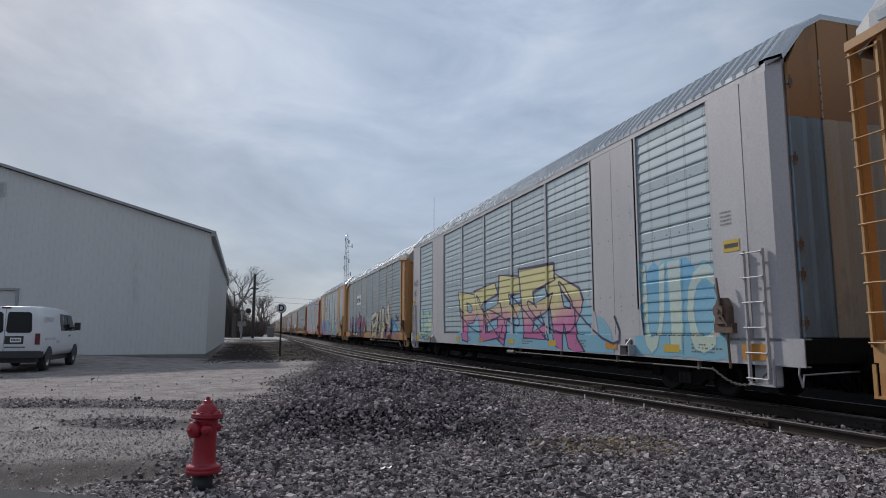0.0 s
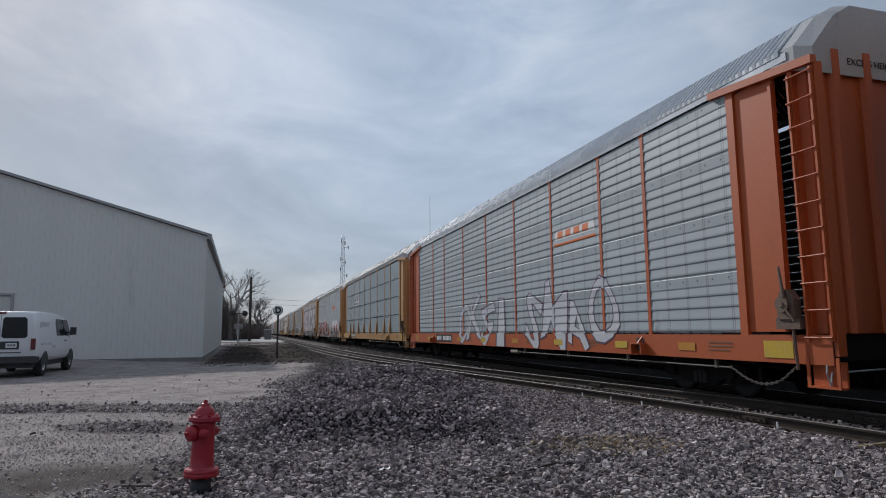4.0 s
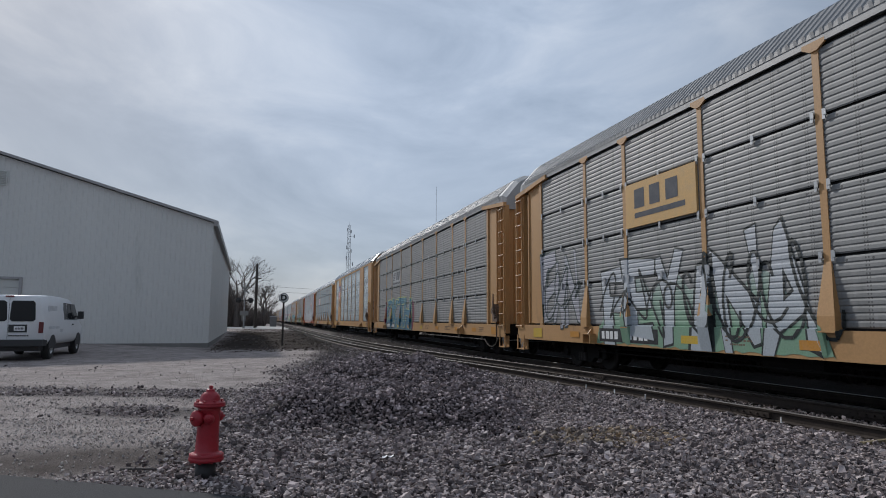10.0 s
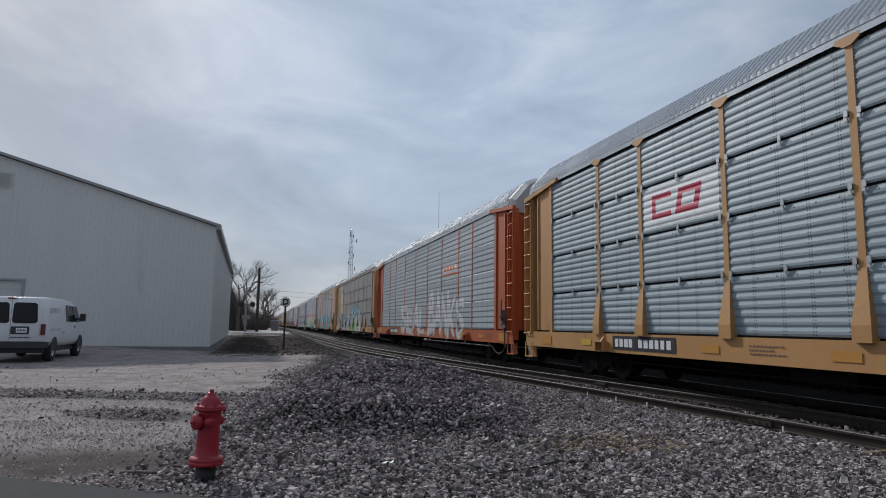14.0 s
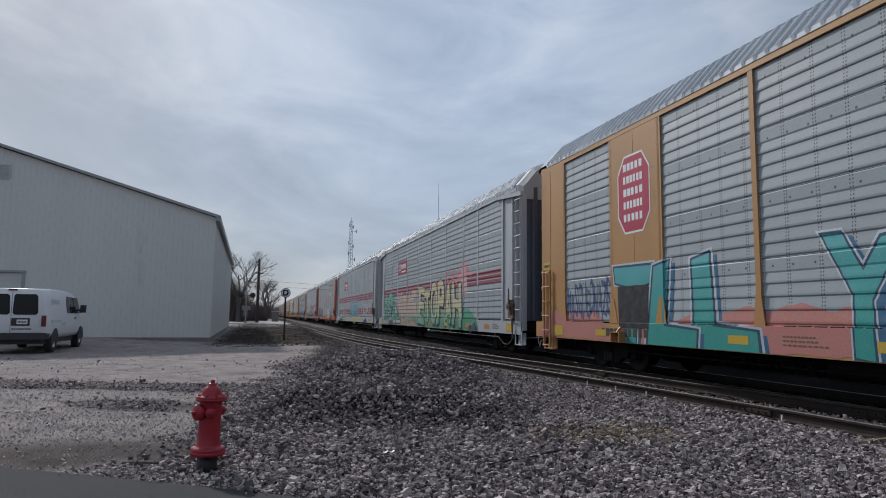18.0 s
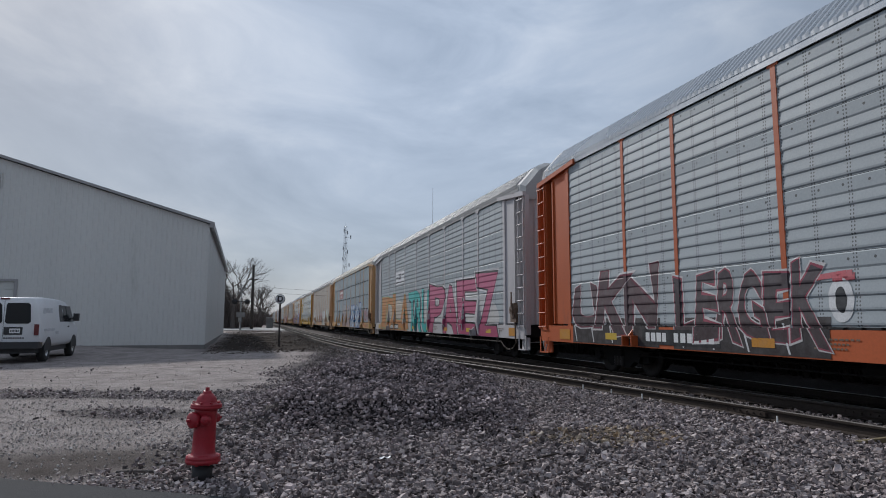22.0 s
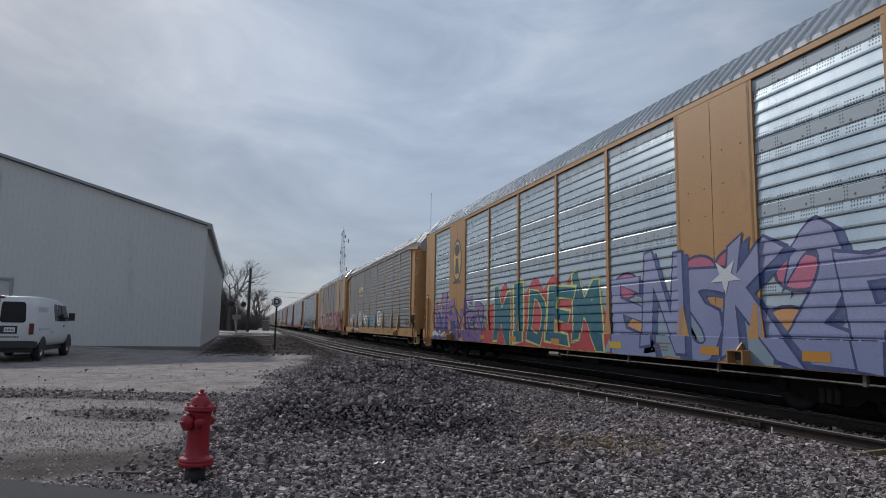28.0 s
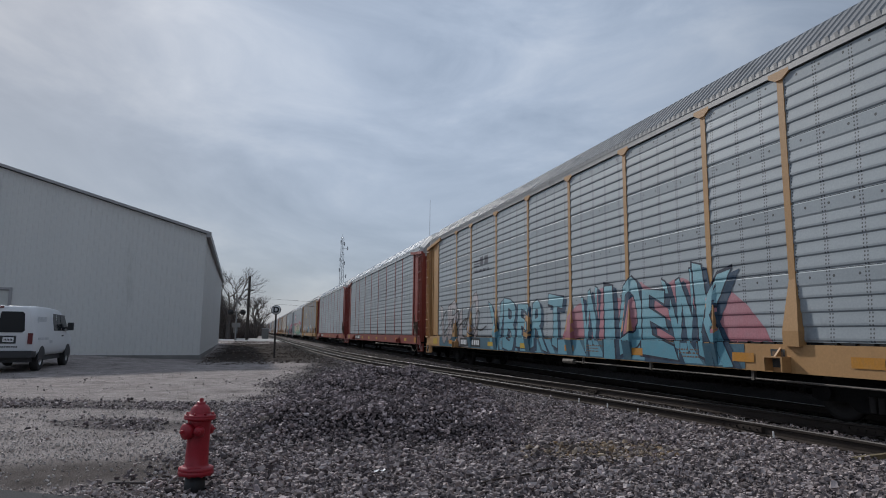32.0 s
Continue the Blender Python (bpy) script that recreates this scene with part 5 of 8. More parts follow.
# ---- hydrant ----
def build_hydrant():
    x, y = -0.405, 5.78
    h = thing("fire_hydrant", pose(x, y, ground_z(x, y) - 0.01, 0, 1.2, 12), "red cast-iron fire hydrant on a black stub in gravel", "fire hydrant")
    bm = bmesh.new()
    lathe(bm, ((0, -0.05), (0.082, -0.05), (0.082, 0.17), (0, 0.17)), sides=24)
    part("stub", bm, M_BLACK, h, "black painted standpipe")
    bm = bmesh.new()
    lathe(bm, ((0, 0.12), (0.132, 0.12), (0.140, 0.128), (0.140, 0.150), (0.134, 0.156), (0.138, 0.162), (0.136, 0.182), (0.105, 0.190), (0.094, 0.21), (0.090, 0.30),
               (0.088, 0.45), (0.090, 0.56), (0.098, 0.592), (0, 0.592)), sides=28)
    part("barrel", bm, M_RED, h)
    bm = bmesh.new()
    lathe(bm, ((0, 0.590), (0.122, 0.590), (0.128, 0.597), (0.128, 0.607), (0.122, 0.613), (0.126, 0.620), (0.122, 0.630), (0.088, 0.634), (0.083, 0.650), (0.074, 0.685),
               (0.052, 0.712), (0.034, 0.722), (0.036, 0.735), (0.030, 0.742), (0, 0.742)), sides=28)
    part("bonnet", bm, M_RED, h)
    bm = bmesh.new()
    lathe(bm, ((0, 0.735), (0.019, 0.735), (0.017, 0.772), (0, 0.772)), sides=5, smooth=False)
    part("operating_nut", bm, M_RED, h)
    for ang, r, reach in ((205, 0.062, 0.135), (262, 0.040, 0.118), (28, 0.040, 0.118)):
        m = pose(0, 0, 0.495, 0, 0, ang) @ pose(0, 0, 0, 0, 90, 0)
        bm = bmesh.new()
        lathe(bm, ((0, 0.06), (r * 0.92, 0.06), (r * 0.92, reach - 0.045), (r * 1.12, reach - 0.042), (r * 1.12, reach - 0.005), (r * 0.9, reach + 0.006), (r * 0.3, reach + 0.014), (0, reach + 0.014)), m, 20)
        cap = part("nozzle_cap", bm, M_RED, h)
        bm = bmesh.new()
        lathe(bm, ((0, reach + 0.01), (0.016, reach + 0.01), (0.015, reach + 0.035), (0, reach + 0.035)), m, 5, False)
        part("cap_nut", bm, M_RED, cap)
    bm = bmesh.new()
    for k in range(8):
        a = 2 * math.pi * (k + 0.3) / 8
        for z, r in ((0.112, 0.118), (0.636, 0.106)):
            lathe(bm, ((0, z), (0.013, z), (0.013, z + 0.075 if z < 0.3 else z + 0.012), (0, z + 0.075 if z < 0.3 else z + 0.012)), pose(r * math.cos(a), r * math.sin(a), 0), 6, False)
    tagged(part("flange_bolts", bm, M_RED, h), kind="stuff")
    # the castings sit a little higher on the standpipe
    for ob in h.children_recursive:
        if not ob.name.startswith("stub"):
            for v in ob.data.vertices:
                v.co.z = 0.772 - (0.772 - v.co.z) * 0.943


build_hydrant()


def build_litter():
    """A scrap of foil and a stick on the gravel."""
    bm = bmesh.new()
    rng = random.Random(4)
    pts = [[bm.verts.new((1.13 + i * 0.022, 5.97 + j * 0.02 + i * 0.004, 0.045 + rng.uniform(0, 0.022))) for j in range(3)] for i in range(6)]
    for i in range(5):
        for j in range(2):
            bm.faces.new((pts[i][j], pts[i + 1][j], pts[i + 1][j + 1], pts[i][j + 1]))
    ob = new("wrapper", finish("wrapper", bm, M_WHITE))
    mod = ob.modifiers.new("thick", "SOLIDIFY")
    mod.thickness = 0.002
    tagged(ob, "crumpled white wrapper lying on the ballast", "litter")
    bm = bmesh.new()
    path = ((-1.13, 6.22, 0.02), (-1.02, 6.18, 0.028), (-0.9, 6.17, 0.022), (-0.78, 6.13, 0.02))
    for a, b in zip(path, path[1:]):
        tube(bm, a, b, 0.012, 0.010, 6)
    tagged(new("stick", finish("stick", bm, M_BARK)), "dark broken stick lying on gravel", "stick")
    bm = bmesh.new()
    for i in range(9):
        a = (1.95 + 0.10 * i, 5.35 + 0.045 * i + 0.02 * math.sin(i), 0.045)
        b = (1.95 + 0.10 * (i + 1), 5.35 + 0.045 * (i + 1) + 0.02 * math.sin(i + 1), 0.045)
        tube(bm, a, b, 0.009, sides=6)
    tagged(new("rusty_rod", finish("rusty_rod", bm, M_RAIL)), "thin rusty rod lying on the ballast", "scrap")
    bm = bmesh.new()
    ngon_prism(bm, ((6.25, 5.45), (7.2, 5.60), (7.19, 5.65), (6.24, 5.50)), "z", 0.0, 0.05)
    tagged(new("old_plank", finish("old_plank", bevel(bm, 0.01), M_GRASS)), "weathered plank half sunk in the ballast", "plank")


build_litter()


# ---- derail sign ----
def letter_mesh(text, size, mat, depth=0.004, bold=0.0):
    cu = bpy.data.curves.new("letter", "FONT")
    cu.body, cu.size, cu.extrude, cu.align_x, cu.align_y, cu.offset = text, size, depth, "CENTER", "CENTER", bold
    ob = bpy.data.objects.new("letter", cu)
    me = bpy.data.meshes.new_from_object(ob)
    bpy.data.objects.remove(ob)
    bpy.data.curves.remove(cu)
    me.materials.clear()
    me.materials.append(mat)
    return me


def build_derail_sign():
    s = thing("derail_sign", pose(1.06, 33.3, 0.0, 0, 0, -4), "round white derail sign on a dark steel post", "sign")
    bm = bmesh.new()
    box(bm, -0.045, 0.045, -0.02, 0.02, -0.2, 2.5)
    part("post", bevel(bm, 0.006), M_POLE, s)
    bm = bmesh.new()
    lathe(bm, ((0, -0.012), (0.235, -0.012), (0.24, -0.006), (0.24, 0.006), (0.235, 0.012), (0, 0.012)), pose(0, -0.04, 2.42, 90), 28)
    disc = part("disc", bm, M_WHITE, s)
    bm = bmesh.new()
    lathe(bm, ((0.215, -0.016), (0.243, -0.016), (0.243, 0.016), (0.215, 0.016), (0.215, -0.016)), pose(0, -0.04, 2.42, 90), 28)
    part("rim", bm, M_BLACK, disc, "black rim")
    d = share("letter", letter_mesh("D", 0.40, M_BLACK, 0.004, 0.018), disc, (0, -0.058, 2.42), "bold black letter D")
    d.rotation_euler = (radians(90), 0, 0)


build_derail_sign()


# ---- van ----
def build_van():
    van = thing("van", pose(-7.50, 22.55, ground_z(-7.2, 24), 0, 0, 2.0), "white full-size cargo van parked beside the building", "van")
    # cross-sections from the rear bumper to the nose: y, half width, floor, belt, roof, half width of the roof
    rows = ((0.0, 0.96, 0.52, 1.22, 1.98, 0.80), (0.06, 0.99, 0.50, 1.24, 2.03, 0.83), (0.8, 1.01, 0.48, 1.24, 2.06, 0.86), (2.4, 1.01, 0.48, 1.24, 2.06, 0.86),
            (3.6, 1.01, 0.48, 1.24, 2.02, 0.84), (4.15, 1.00, 0.48, 1.24, 1.90, 0.80), (4.75, 0.98, 0.48, 1.18, 1.30, 0.86), (5.3, 0.94, 0.50, 1.05, 1.12, 0.80), (5.42, 0.88, 0.55, 0.95, 1.0, 0.74))
    bm = bmesh.new()
    rings = []
    for y, w, f, b, r, rw in rows:
        half = [(w * 0.93, f), (w, f + 0.14), (w, (f + b) / 2), (w - 0.015, b), (rw + 0.06, b + (r - b) * 0.55), (rw + 0.005, r - 0.06), (rw - 0.10, r)]
        rings.append([bm.verts.new((sx * x, y, z)) for sx, part_ in ((1, half), (-1, half[::-1])) for x, z in part_])
    n = len(rings[0])
    for p, q in zip(rings, rings[1:]):
        for i in range(n):
            bm.faces.new((p[i], p[(i + 1) % n], q[(i + 1) % n], q[i]))
    bm.faces.new(rings[0])
    bm.faces.new(rings[-1][::-1])
    part("body", bevel(bm, 0.025, 2), M_VAN, van, smooth=True)

    def pane(name, pts, m, mat, label="", depth=0.012, parent=van):
        b2 = bmesh.new()
        ngon_prism(b2, pts, "y", -depth, 0.0)
        bevel(b2, 0.004)
        o = part(name, b2, mat, parent, label)
        o.matrix_basis = m
        return o

    rear = pose(0, -0.002, 0, -4, 0, 0)
    for x0, x1 in ((-0.73, -0.035), (0.035, 0.73)):
        r = 0.06
        pane("rear_window", ((x0 + r, 1.22), (x1 - r, 1.22), (x1, 1.22 + r), (x1 - 0.03, 1.80), (x1 - r - 0.03, 1.86), (x0 + r, 1.86), (x0 + 0.02, 1.80), (x0, 1.22 + r)), pose(0, 0.0, 0), M_GLASS, "dark tinted rear window", 0.015)
    for x in (-0.965, 0.835):
        pane("tail_lamp", ((x, 0.86), (x + 0.13, 0.86), (x + 0.13, 1.20), (x, 1.20)), pose(0, 0.0, 0), M_TAIL, "dark red tail lamp", 0.025)
    plate = pane("plate_recess", ((0.02, 0.88), (0.52, 0.88), (0.52, 1.12), (0.02, 1.12)), pose(0, 0.0, 0), M_TRIMBLACK, "black plate recess", 0.015)
    b2 = bmesh.new()
    box(b2, 0.17, 0.46, -0.024, -0.016, 0.93, 1.07)
    pl = part("number_plate", b2, M_WHITE, plate, "white number plate with dark bars")
    b2 = bmesh.new()
    for i in range(6):
        box(b2, 0.20 + i * 0.04, 0.225 + i * 0.04, -0.028, -0.0245, 0.97, 1.03)
    o = new("plate_bars", finish("plate_bars", b2, M_TRIMBLACK))
    o.parent = plate
    b2 = bmesh.new()
    box(b2, -1.0, 1.0, -0.16, 0.05, 0.46, 0.66)
    box(b2, -1.0, -0.93, -0.1, 0.35, 0.46, 0.64)
    box(b2, 0.93, 1.0, -0.1, 0.35, 0.46, 0.64)
    part("rear_bumper", bevel(b2, 0.03, 2), M_TRIMBLACK, van, "dark grey step bumper")
    b2 = bmesh.new()
    box(b2, -0.004, 0.004, -0.006, 0.02, 0.66, 1.95)
    part("door_seam", b2, M_TRIMBLACK, van)
    b2 = bmesh.new()
    for i in range(9):
        box(b2, 0.03 + i * 0.062, 0.075 + i * 0.062, -0.008, 0.0, 0.76, 0.80)
    part("lettering_bars", b2, M_TRIMBLACK, van, "row of dark lettering bars")
    for s in (-1, 1):
        for y0, y1, z1 in ((2.35, 2.85, 1.86), (2.92, 3.35, 1.85), (3.42, 4.12, 1.84)):
            b2 = bmesh.new()
            zl = 1.28
            pts = ((y0, zl), (y1 + (0.22 if y1 > 4 else 0), zl), (y1 - (0.05 if y1 > 4 else 0), z1), (y0 + 0.02, z1))
            lo = [b2.verts.new((s * (1.0 - (z - 1.24) * 0.19 + 0.006), y, z)) for y, z in pts]
            hi = [b2.verts.new((s * (1.0 - (z - 1.24) * 0.19 - 0.03), y, z)) for y, z in pts]
            b2.faces.new(lo)
            b2.faces.new(hi[::-1])
            for i in range(4):
                b2.faces.new((lo[i], hi[i], hi[(i + 1) % 4], lo[(i + 1) % 4]))
            part("side_window", b2, M_GLASS, van, "dark side window")
        b2 = bmesh.new()
        box(b2, s * 0.98 if s > 0 else -1.14, 1.14 if s > 0 else -0.98, 3.98, 4.04, 1.36, 1.42)
        box(b2, 1.05 if s > 0 else -1.23, 1.23 if s > 0 else -1.05, 3.93, 4.08, 1.30, 1.58)
        part("door_mirror", bevel(b2, 0.03, 2), M_TRIMBLACK, van, "black door mirror")
        b2 = bmesh.new()
        box(b2, min(s * 1.004, s * 1.03), max(s * 1.004, s * 1.03), 3.4, 3.55, 1.08, 1.13)
        part("door_handle", b2, M_TRIMBLACK, van)
        b2 = bmesh.new()
        for i, (y0, y1, z0, z1) in enumerate(((0.5, 1.55, 1.30, 1.72), (0.45, 1.7, 0.98, 1.06), (1.75, 2.2, 0.86, 0.96))):
            box(b2, min(s * 1.0, s * 1.011) - (0.07 * s if z1 > 1.5 else 0), max(s * 1.0, s * 1.011) - (0.07 * s if z1 > 1.5 else 0), y0, y1, z0, z1)
        part("faded_decal", b2, material("decal_grey", (0.58, 0.60, 0.62), 0.5, 0, 0.3, 4, 30, 0.0), van, "faded grey lettering block")
        for y in (0.95, 4.45):
            m = pose(s * 0.88, y, 0.37, 0, 90 * s, 0)
            b2 = bmesh.new()
            lathe(b2, ((0.20, -0.11), (0.33, -0.115), (0.365, -0.09), (0.37, 0.0), (0.365, 0.09), (0.33, 0.115), (0.20, 0.11)), m, 26)
            w = part("tyre", b2, M_RUBBER, van)
            b2 = bmesh.new()
            lathe(b2, ((0.205, 0.10), (0.19, 0.07), (0.10, 0.05), (0.09, 0.12), (0, 0.125)), m, 22)
            part("rim", b2, M_CHROME, w, "dull steel wheel rim")
            b2 = bmesh.new()
            arc = [(y + 0.415 * math.cos(a), 0.38 + 0.415 * math.sin(a)) for a in [math.pi * i / 12 for i in range(13)]]
            ngon_prism(b2, [*arc, (y - 0.415, 0.36), (y + 0.415, 0.36)], "x", min(s * 0.985, s * 1.014), max(s * 0.985, s * 1.014))
            part("wheel_arch", b2, M_TRIMBLACK, van)
    b2 = bmesh.new()
    box(b2, -0.85, 0.85, 0.1, 5.2, 0.30, 0.52)
    part("chassis", b2, M_TRIMBLACK, van)
    b2 = bmesh.new()
    box(b2, -0.12, 0.12, -0.02, 0.05, 1.965, 2.02)
    part("brake_lamp", bevel(b2, 0.008), M_TAIL, van)


build_van()


# ---- crossing signal, poles, tower ----
def build_signal():
    s = thing("crossing_signal", pose(-1.85, 73.2, 0.25, 0, 0, 6), "railway crossing signal with crossbuck and twin lamps", "signal")
    bm = bmesh.new()
    lathe(bm, ((0, -0.1), (0.12, -0.1), (0.12, 0.3), (0.07, 0.32), (0.065, 5.1), (0, 5.1)), sides=10)
    part("mast", bm, M_MAST, s)
    for a in (-45, 45):
        bm = bmesh.new()
        box(bm, -0.62, 0.62, -0.02, 0.02, -0.09, 0.09)
        o = part("crossbuck_arm", bm, M_MAST, s)
        o.matrix_basis = pose(0, -0.12 - (a > 0) * 0.03, 4.35, 0, a, 0)
    bm = bmesh.new()
    box(bm, -0.85, 0.85, -0.06, 0.0, 3.12, 3.2)
    part("lamp_bar", bm, M_BLACK, s)
    for x in (-0.65, 0.65):
        bm = bmesh.new()
        lathe(bm, ((0, 0), (0.30, 0), (0.30, 0.02), (0.12, 0.04), (0.12, 0.22), (0, 0.22)), pose(x, -0.1, 3.16, 90), 16)
        part("signal_lamp", bm, M_BLACK, s, "black signal lamp with round backboard")
    bm = bmesh.new()
    box(bm, -0.45, 0.45, -0.1, -0.06, 1.5, 2.0)
    part("sign_plate", bm, M_MAST, s)
    gate = bmesh.new()
    box(gate, -0.2, 0.2, 0.1, 0.5, 0.9, 1.5)
    part("gate_box", bevel(gate, 0.03), M_MAST, s, "grey gate mechanism box")


build_signal()


def build_poles():
    p = thing("utility_pole", pose(-0.69, 77.8, 0.2, 0, 0, 0), "dark wooden utility pole beside the track", "pole")
    bm = bmesh.new()
    lathe(bm, ((0, -0.2), (0.19, -0.2), (0.14, 7.65), (0, 7.68)), sides=10)
    part("shaft", bm, M_POLE, p)
    bm = bmesh.new()
    box(bm, -0.5, 0.5, -0.1, -0.02, 5.9, 6.02)
    part("crossarm", bm, M_POLE, p)
    c = thing("signal_cabinet", pose(1.6, 92, 0.2), "small white equipment cabinet beside the crossing", "cabinet")
    bm = bmesh.new()
    box(bm, -0.45, 0.45, -0.35, 0.35, 0, 1.5)
    part("housing", bevel(bm, 0.03), M_MAST, c)
    bm = bmesh.new()
    box(bm, -0.5, 0.5, -0.4, 0.4, 1.5, 1.58)
    part("cap", bm, M_GALV, c)
    for k, (z0, z1) in enumerate(((5.3, 5.6), (4.7, 5.1))):
        bm = bmesh.new()
        n = 24
        for i in range(n):
            q = [(-0.69 + 60 * t, 77.8 + 25 * t, z0 + (z1 - z0) * t - 1.5 * 4 * t * (1 - t) * 0.35) for t in (i / n, (i + 1) / n)]
            tube(bm, q[0], q[1], 0.012, sides=4, caps=False)
        tagged(new("overhead_wire", finish("overhead_wire", bm, M_BLACK)), "thin dark overhead wire crossing the track", "cable")
    t = thing("radio_tower", pose(28.2, 218.2, 0), "tall grey lattice radio tower with antennas", "tower")
    top, w0, w1 = 34.0, 1.25, 0.5
    legs = [(math.cos(a), math.sin(a)) for a in (0.4, 0.4 + 2 * math.pi / 3, 0.4 + 4 * math.pi / 3)]
    for lx, ly in legs:
        bm = bmesh.new()
        tube(bm, (lx * w0, ly * w0, 0), (lx * w1, ly * w1, top), 0.085, 0.05, 6)
        part("tower_leg", bm, M_GALV, t)
    bm = bmesh.new()
    n = 17
    for i in range(n):
        z0, z1 = top * i / n, top * (i + 1) / n
        a, b = w0 + (w1 - w0) * i / n, w0 + (w1 - w0) * (i + 1) / n
        for j in range(3):
            k = (j + 1) % 3
            tube(bm, (legs[j][0] * a, legs[j][1] * a, z0), (legs[k][0] * b, legs[k][1] * b, z1), 0.036, sides=4)
            tube(bm, (legs[j][0] * b, legs[j][1] * b, z1), (legs[k][0] * b, legs[k][1] * b, z1), 0.036, sides=4)
    tagged(part("bracing", bm, M_GALV, t), kind="stuff")
    for z, dx in ((32.4, -0.6), (31.7, 0.6), (26.2, -0.8), (25.0, 0.7), (22.6, -0.9), (30.2, 1.7), (20.5, 1.3)):
        bm = bmesh.new()
        box(bm, dx - 0.17, dx + 0.17, -0.9, -0.7, z - 0.6, z + 0.6)
        tube(bm, (dx, -0.7, z), (0, 0, z), 0.06, sides=5)
        part("antenna", bevel(bm, 0.04), M_GALV, t)
    bm = bmesh.new()
    tube(bm, (0, 0, top - 0.3), (0, 0, top + 1.2), 0.05, sides=5)
    part("whip", bm, M_GALV, t)
    bm = bmesh.new()
    tube(bm, (40.9, 150, 0), (40.9, 150, 34.5), 0.10, 0.04, 6)
    tagged(new("far_mast", finish("far_mast", bm, M_GALV)), "thin distant mast rising behind the train", "mast")


build_poles()


def build_crossing():
    bm = bmesh.new()
    n = 60
    a, b = [], []
    for i in range(n + 1):
        x = -90 + 93 * i / n
        z = (ground_z(min(x, 3.0), 88) if x > -60 else 0.22) + 0.06
        a.append(bm.verts.new((x, 70 + 0.10 * (8 - x) * 0.3 + 0.5 * noise.noise((x * 0.6, 0, 4)), z)))
        b.append(bm.verts.new((x, 96 + 0.10 * (8 - x) * 0.3, z)))
    for i in range(n):
        bm.faces.new((a[i], a[i + 1], b[i + 1], b[i]))
    tagged(new("crossing_road", finish("crossing_road", bm, M_PALEROAD)), "pale worn road crossing the tracks", "road", kind="structure")


build_crossing()


# ---- bare trees and brush ----
def grow(bm, a, way, length, r, depth, rng):
    b = a + way * length
    tube(bm, a, b, r, r * 0.68, 5 if depth > 2 else 3, caps=False)
    if depth == 0:
        return
    for _ in range(rng.choice((2, 3, 3) if depth > 1 else (2, 3))):
        turn = Vector((rng.gauss(0, 1), rng.gauss(0, 1), rng.gauss(0.25, 0.6))).normalized()
        w = (way * 1.0 + turn * rng.uniform(0.45, 0.85)).normalized()
        grow(bm, a.lerp(b, rng.uniform(0.6, 1.0)), w, length * rng.uniform(0.62, 0.85), r * 0.6, depth - 1, rng)


def build_tree(x, y, z, height, seed, label):
    t = thing("bare_tree", pose(x, y, z), label, "tree", "bare trees by the crossing")
    rng = random.Random(seed)
    bm = bmesh.new()
    trunk = [Vector((0, 0, -0.2)), Vector((rng.uniform(-0.2, 0.2), 0, height * 0.16)), Vector((rng.uniform(-0.4, 0.4), 0.1, height * 0.3))]
    for a, b, r0, r1 in ((trunk[0], trunk[1], 0.34, 0.28), (trunk[1], trunk[2], 0.28, 0.23)):
        tube(bm, a, b, r0, r1, 8)
    part("trunk", bm, M_BARK, t)
    bm = bmesh.new()
    for k in range(5):
        ang = k * 2.4 + rng.uniform(-0.4, 0.4)
        way = Vector((math.cos(ang) * 0.55, math.sin(ang) * 0.55, 1)).normalized()
        grow(bm, trunk[1].lerp(trunk[2], rng.uniform(0.3, 1)), way, height * 0.20, 0.11, 5, rng)
    part("crown", bm, M_BARK, t, "leafless twiggy crown")


build_tree(-3.0, 84, 0.2, 12.5, 3, "tall leafless tree behind the crossing signal")
build_tree(-5.6, 90, 0.2, 8.0, 8, "leafless tree beside the steel building")
build_tree(0.3, 104, 0.2, 8.6, 12, "leafless tree behind the utility pole")
build_tree(1.8, 150, 0.2, 8.0, 22, "distant leafless tree beside the track")


def build_brush(name, label, boxes, mat, seed, r=0.03):
    """Tangled twigs as one mesh. boxes: x0, x1, y0, y1, base, height, count."""
    rng = np.random.default_rng(seed)
    vs, fs, n = [], [], 0
    for x0, x1, y0, y1, z0, h, count in boxes:
        for _ in range(count):
            x, y = rng.uniform(x0, x1), rng.uniform(y0, y1)
            top = h * rng.uniform(0.35, 1.0) * (0.75 + 0.4 * noise.noise((x * 0.25, y * 0.25, seed)))
            lean = rng.normal(0, 0.28, 2)
            p = np.array((x, y, z0 - 0.1))
            q = p + np.array((lean[0] * top, lean[1] * top, top))
            w = r * rng.uniform(0.6, 1.8)
            a = rng.uniform(0, 3.14)
            d = np.array((math.cos(a) * w, math.sin(a) * w, 0))
            e = np.array((-math.sin(a) * w, math.cos(a) * w, 0))
            vs += [p - d, p + d, p + e, q]
            fs += [(n, n + 1, n + 3), (n + 1, n + 2, n + 3), (n + 2, n, n + 3)]
            n += 4
    me = bpy.data.meshes.new(name)
    me.from_pydata([tuple(v) for v in vs], [], fs)
    me.materials.append(mat)
    return tagged(new(name, me), label, "brush", kind="stuff")


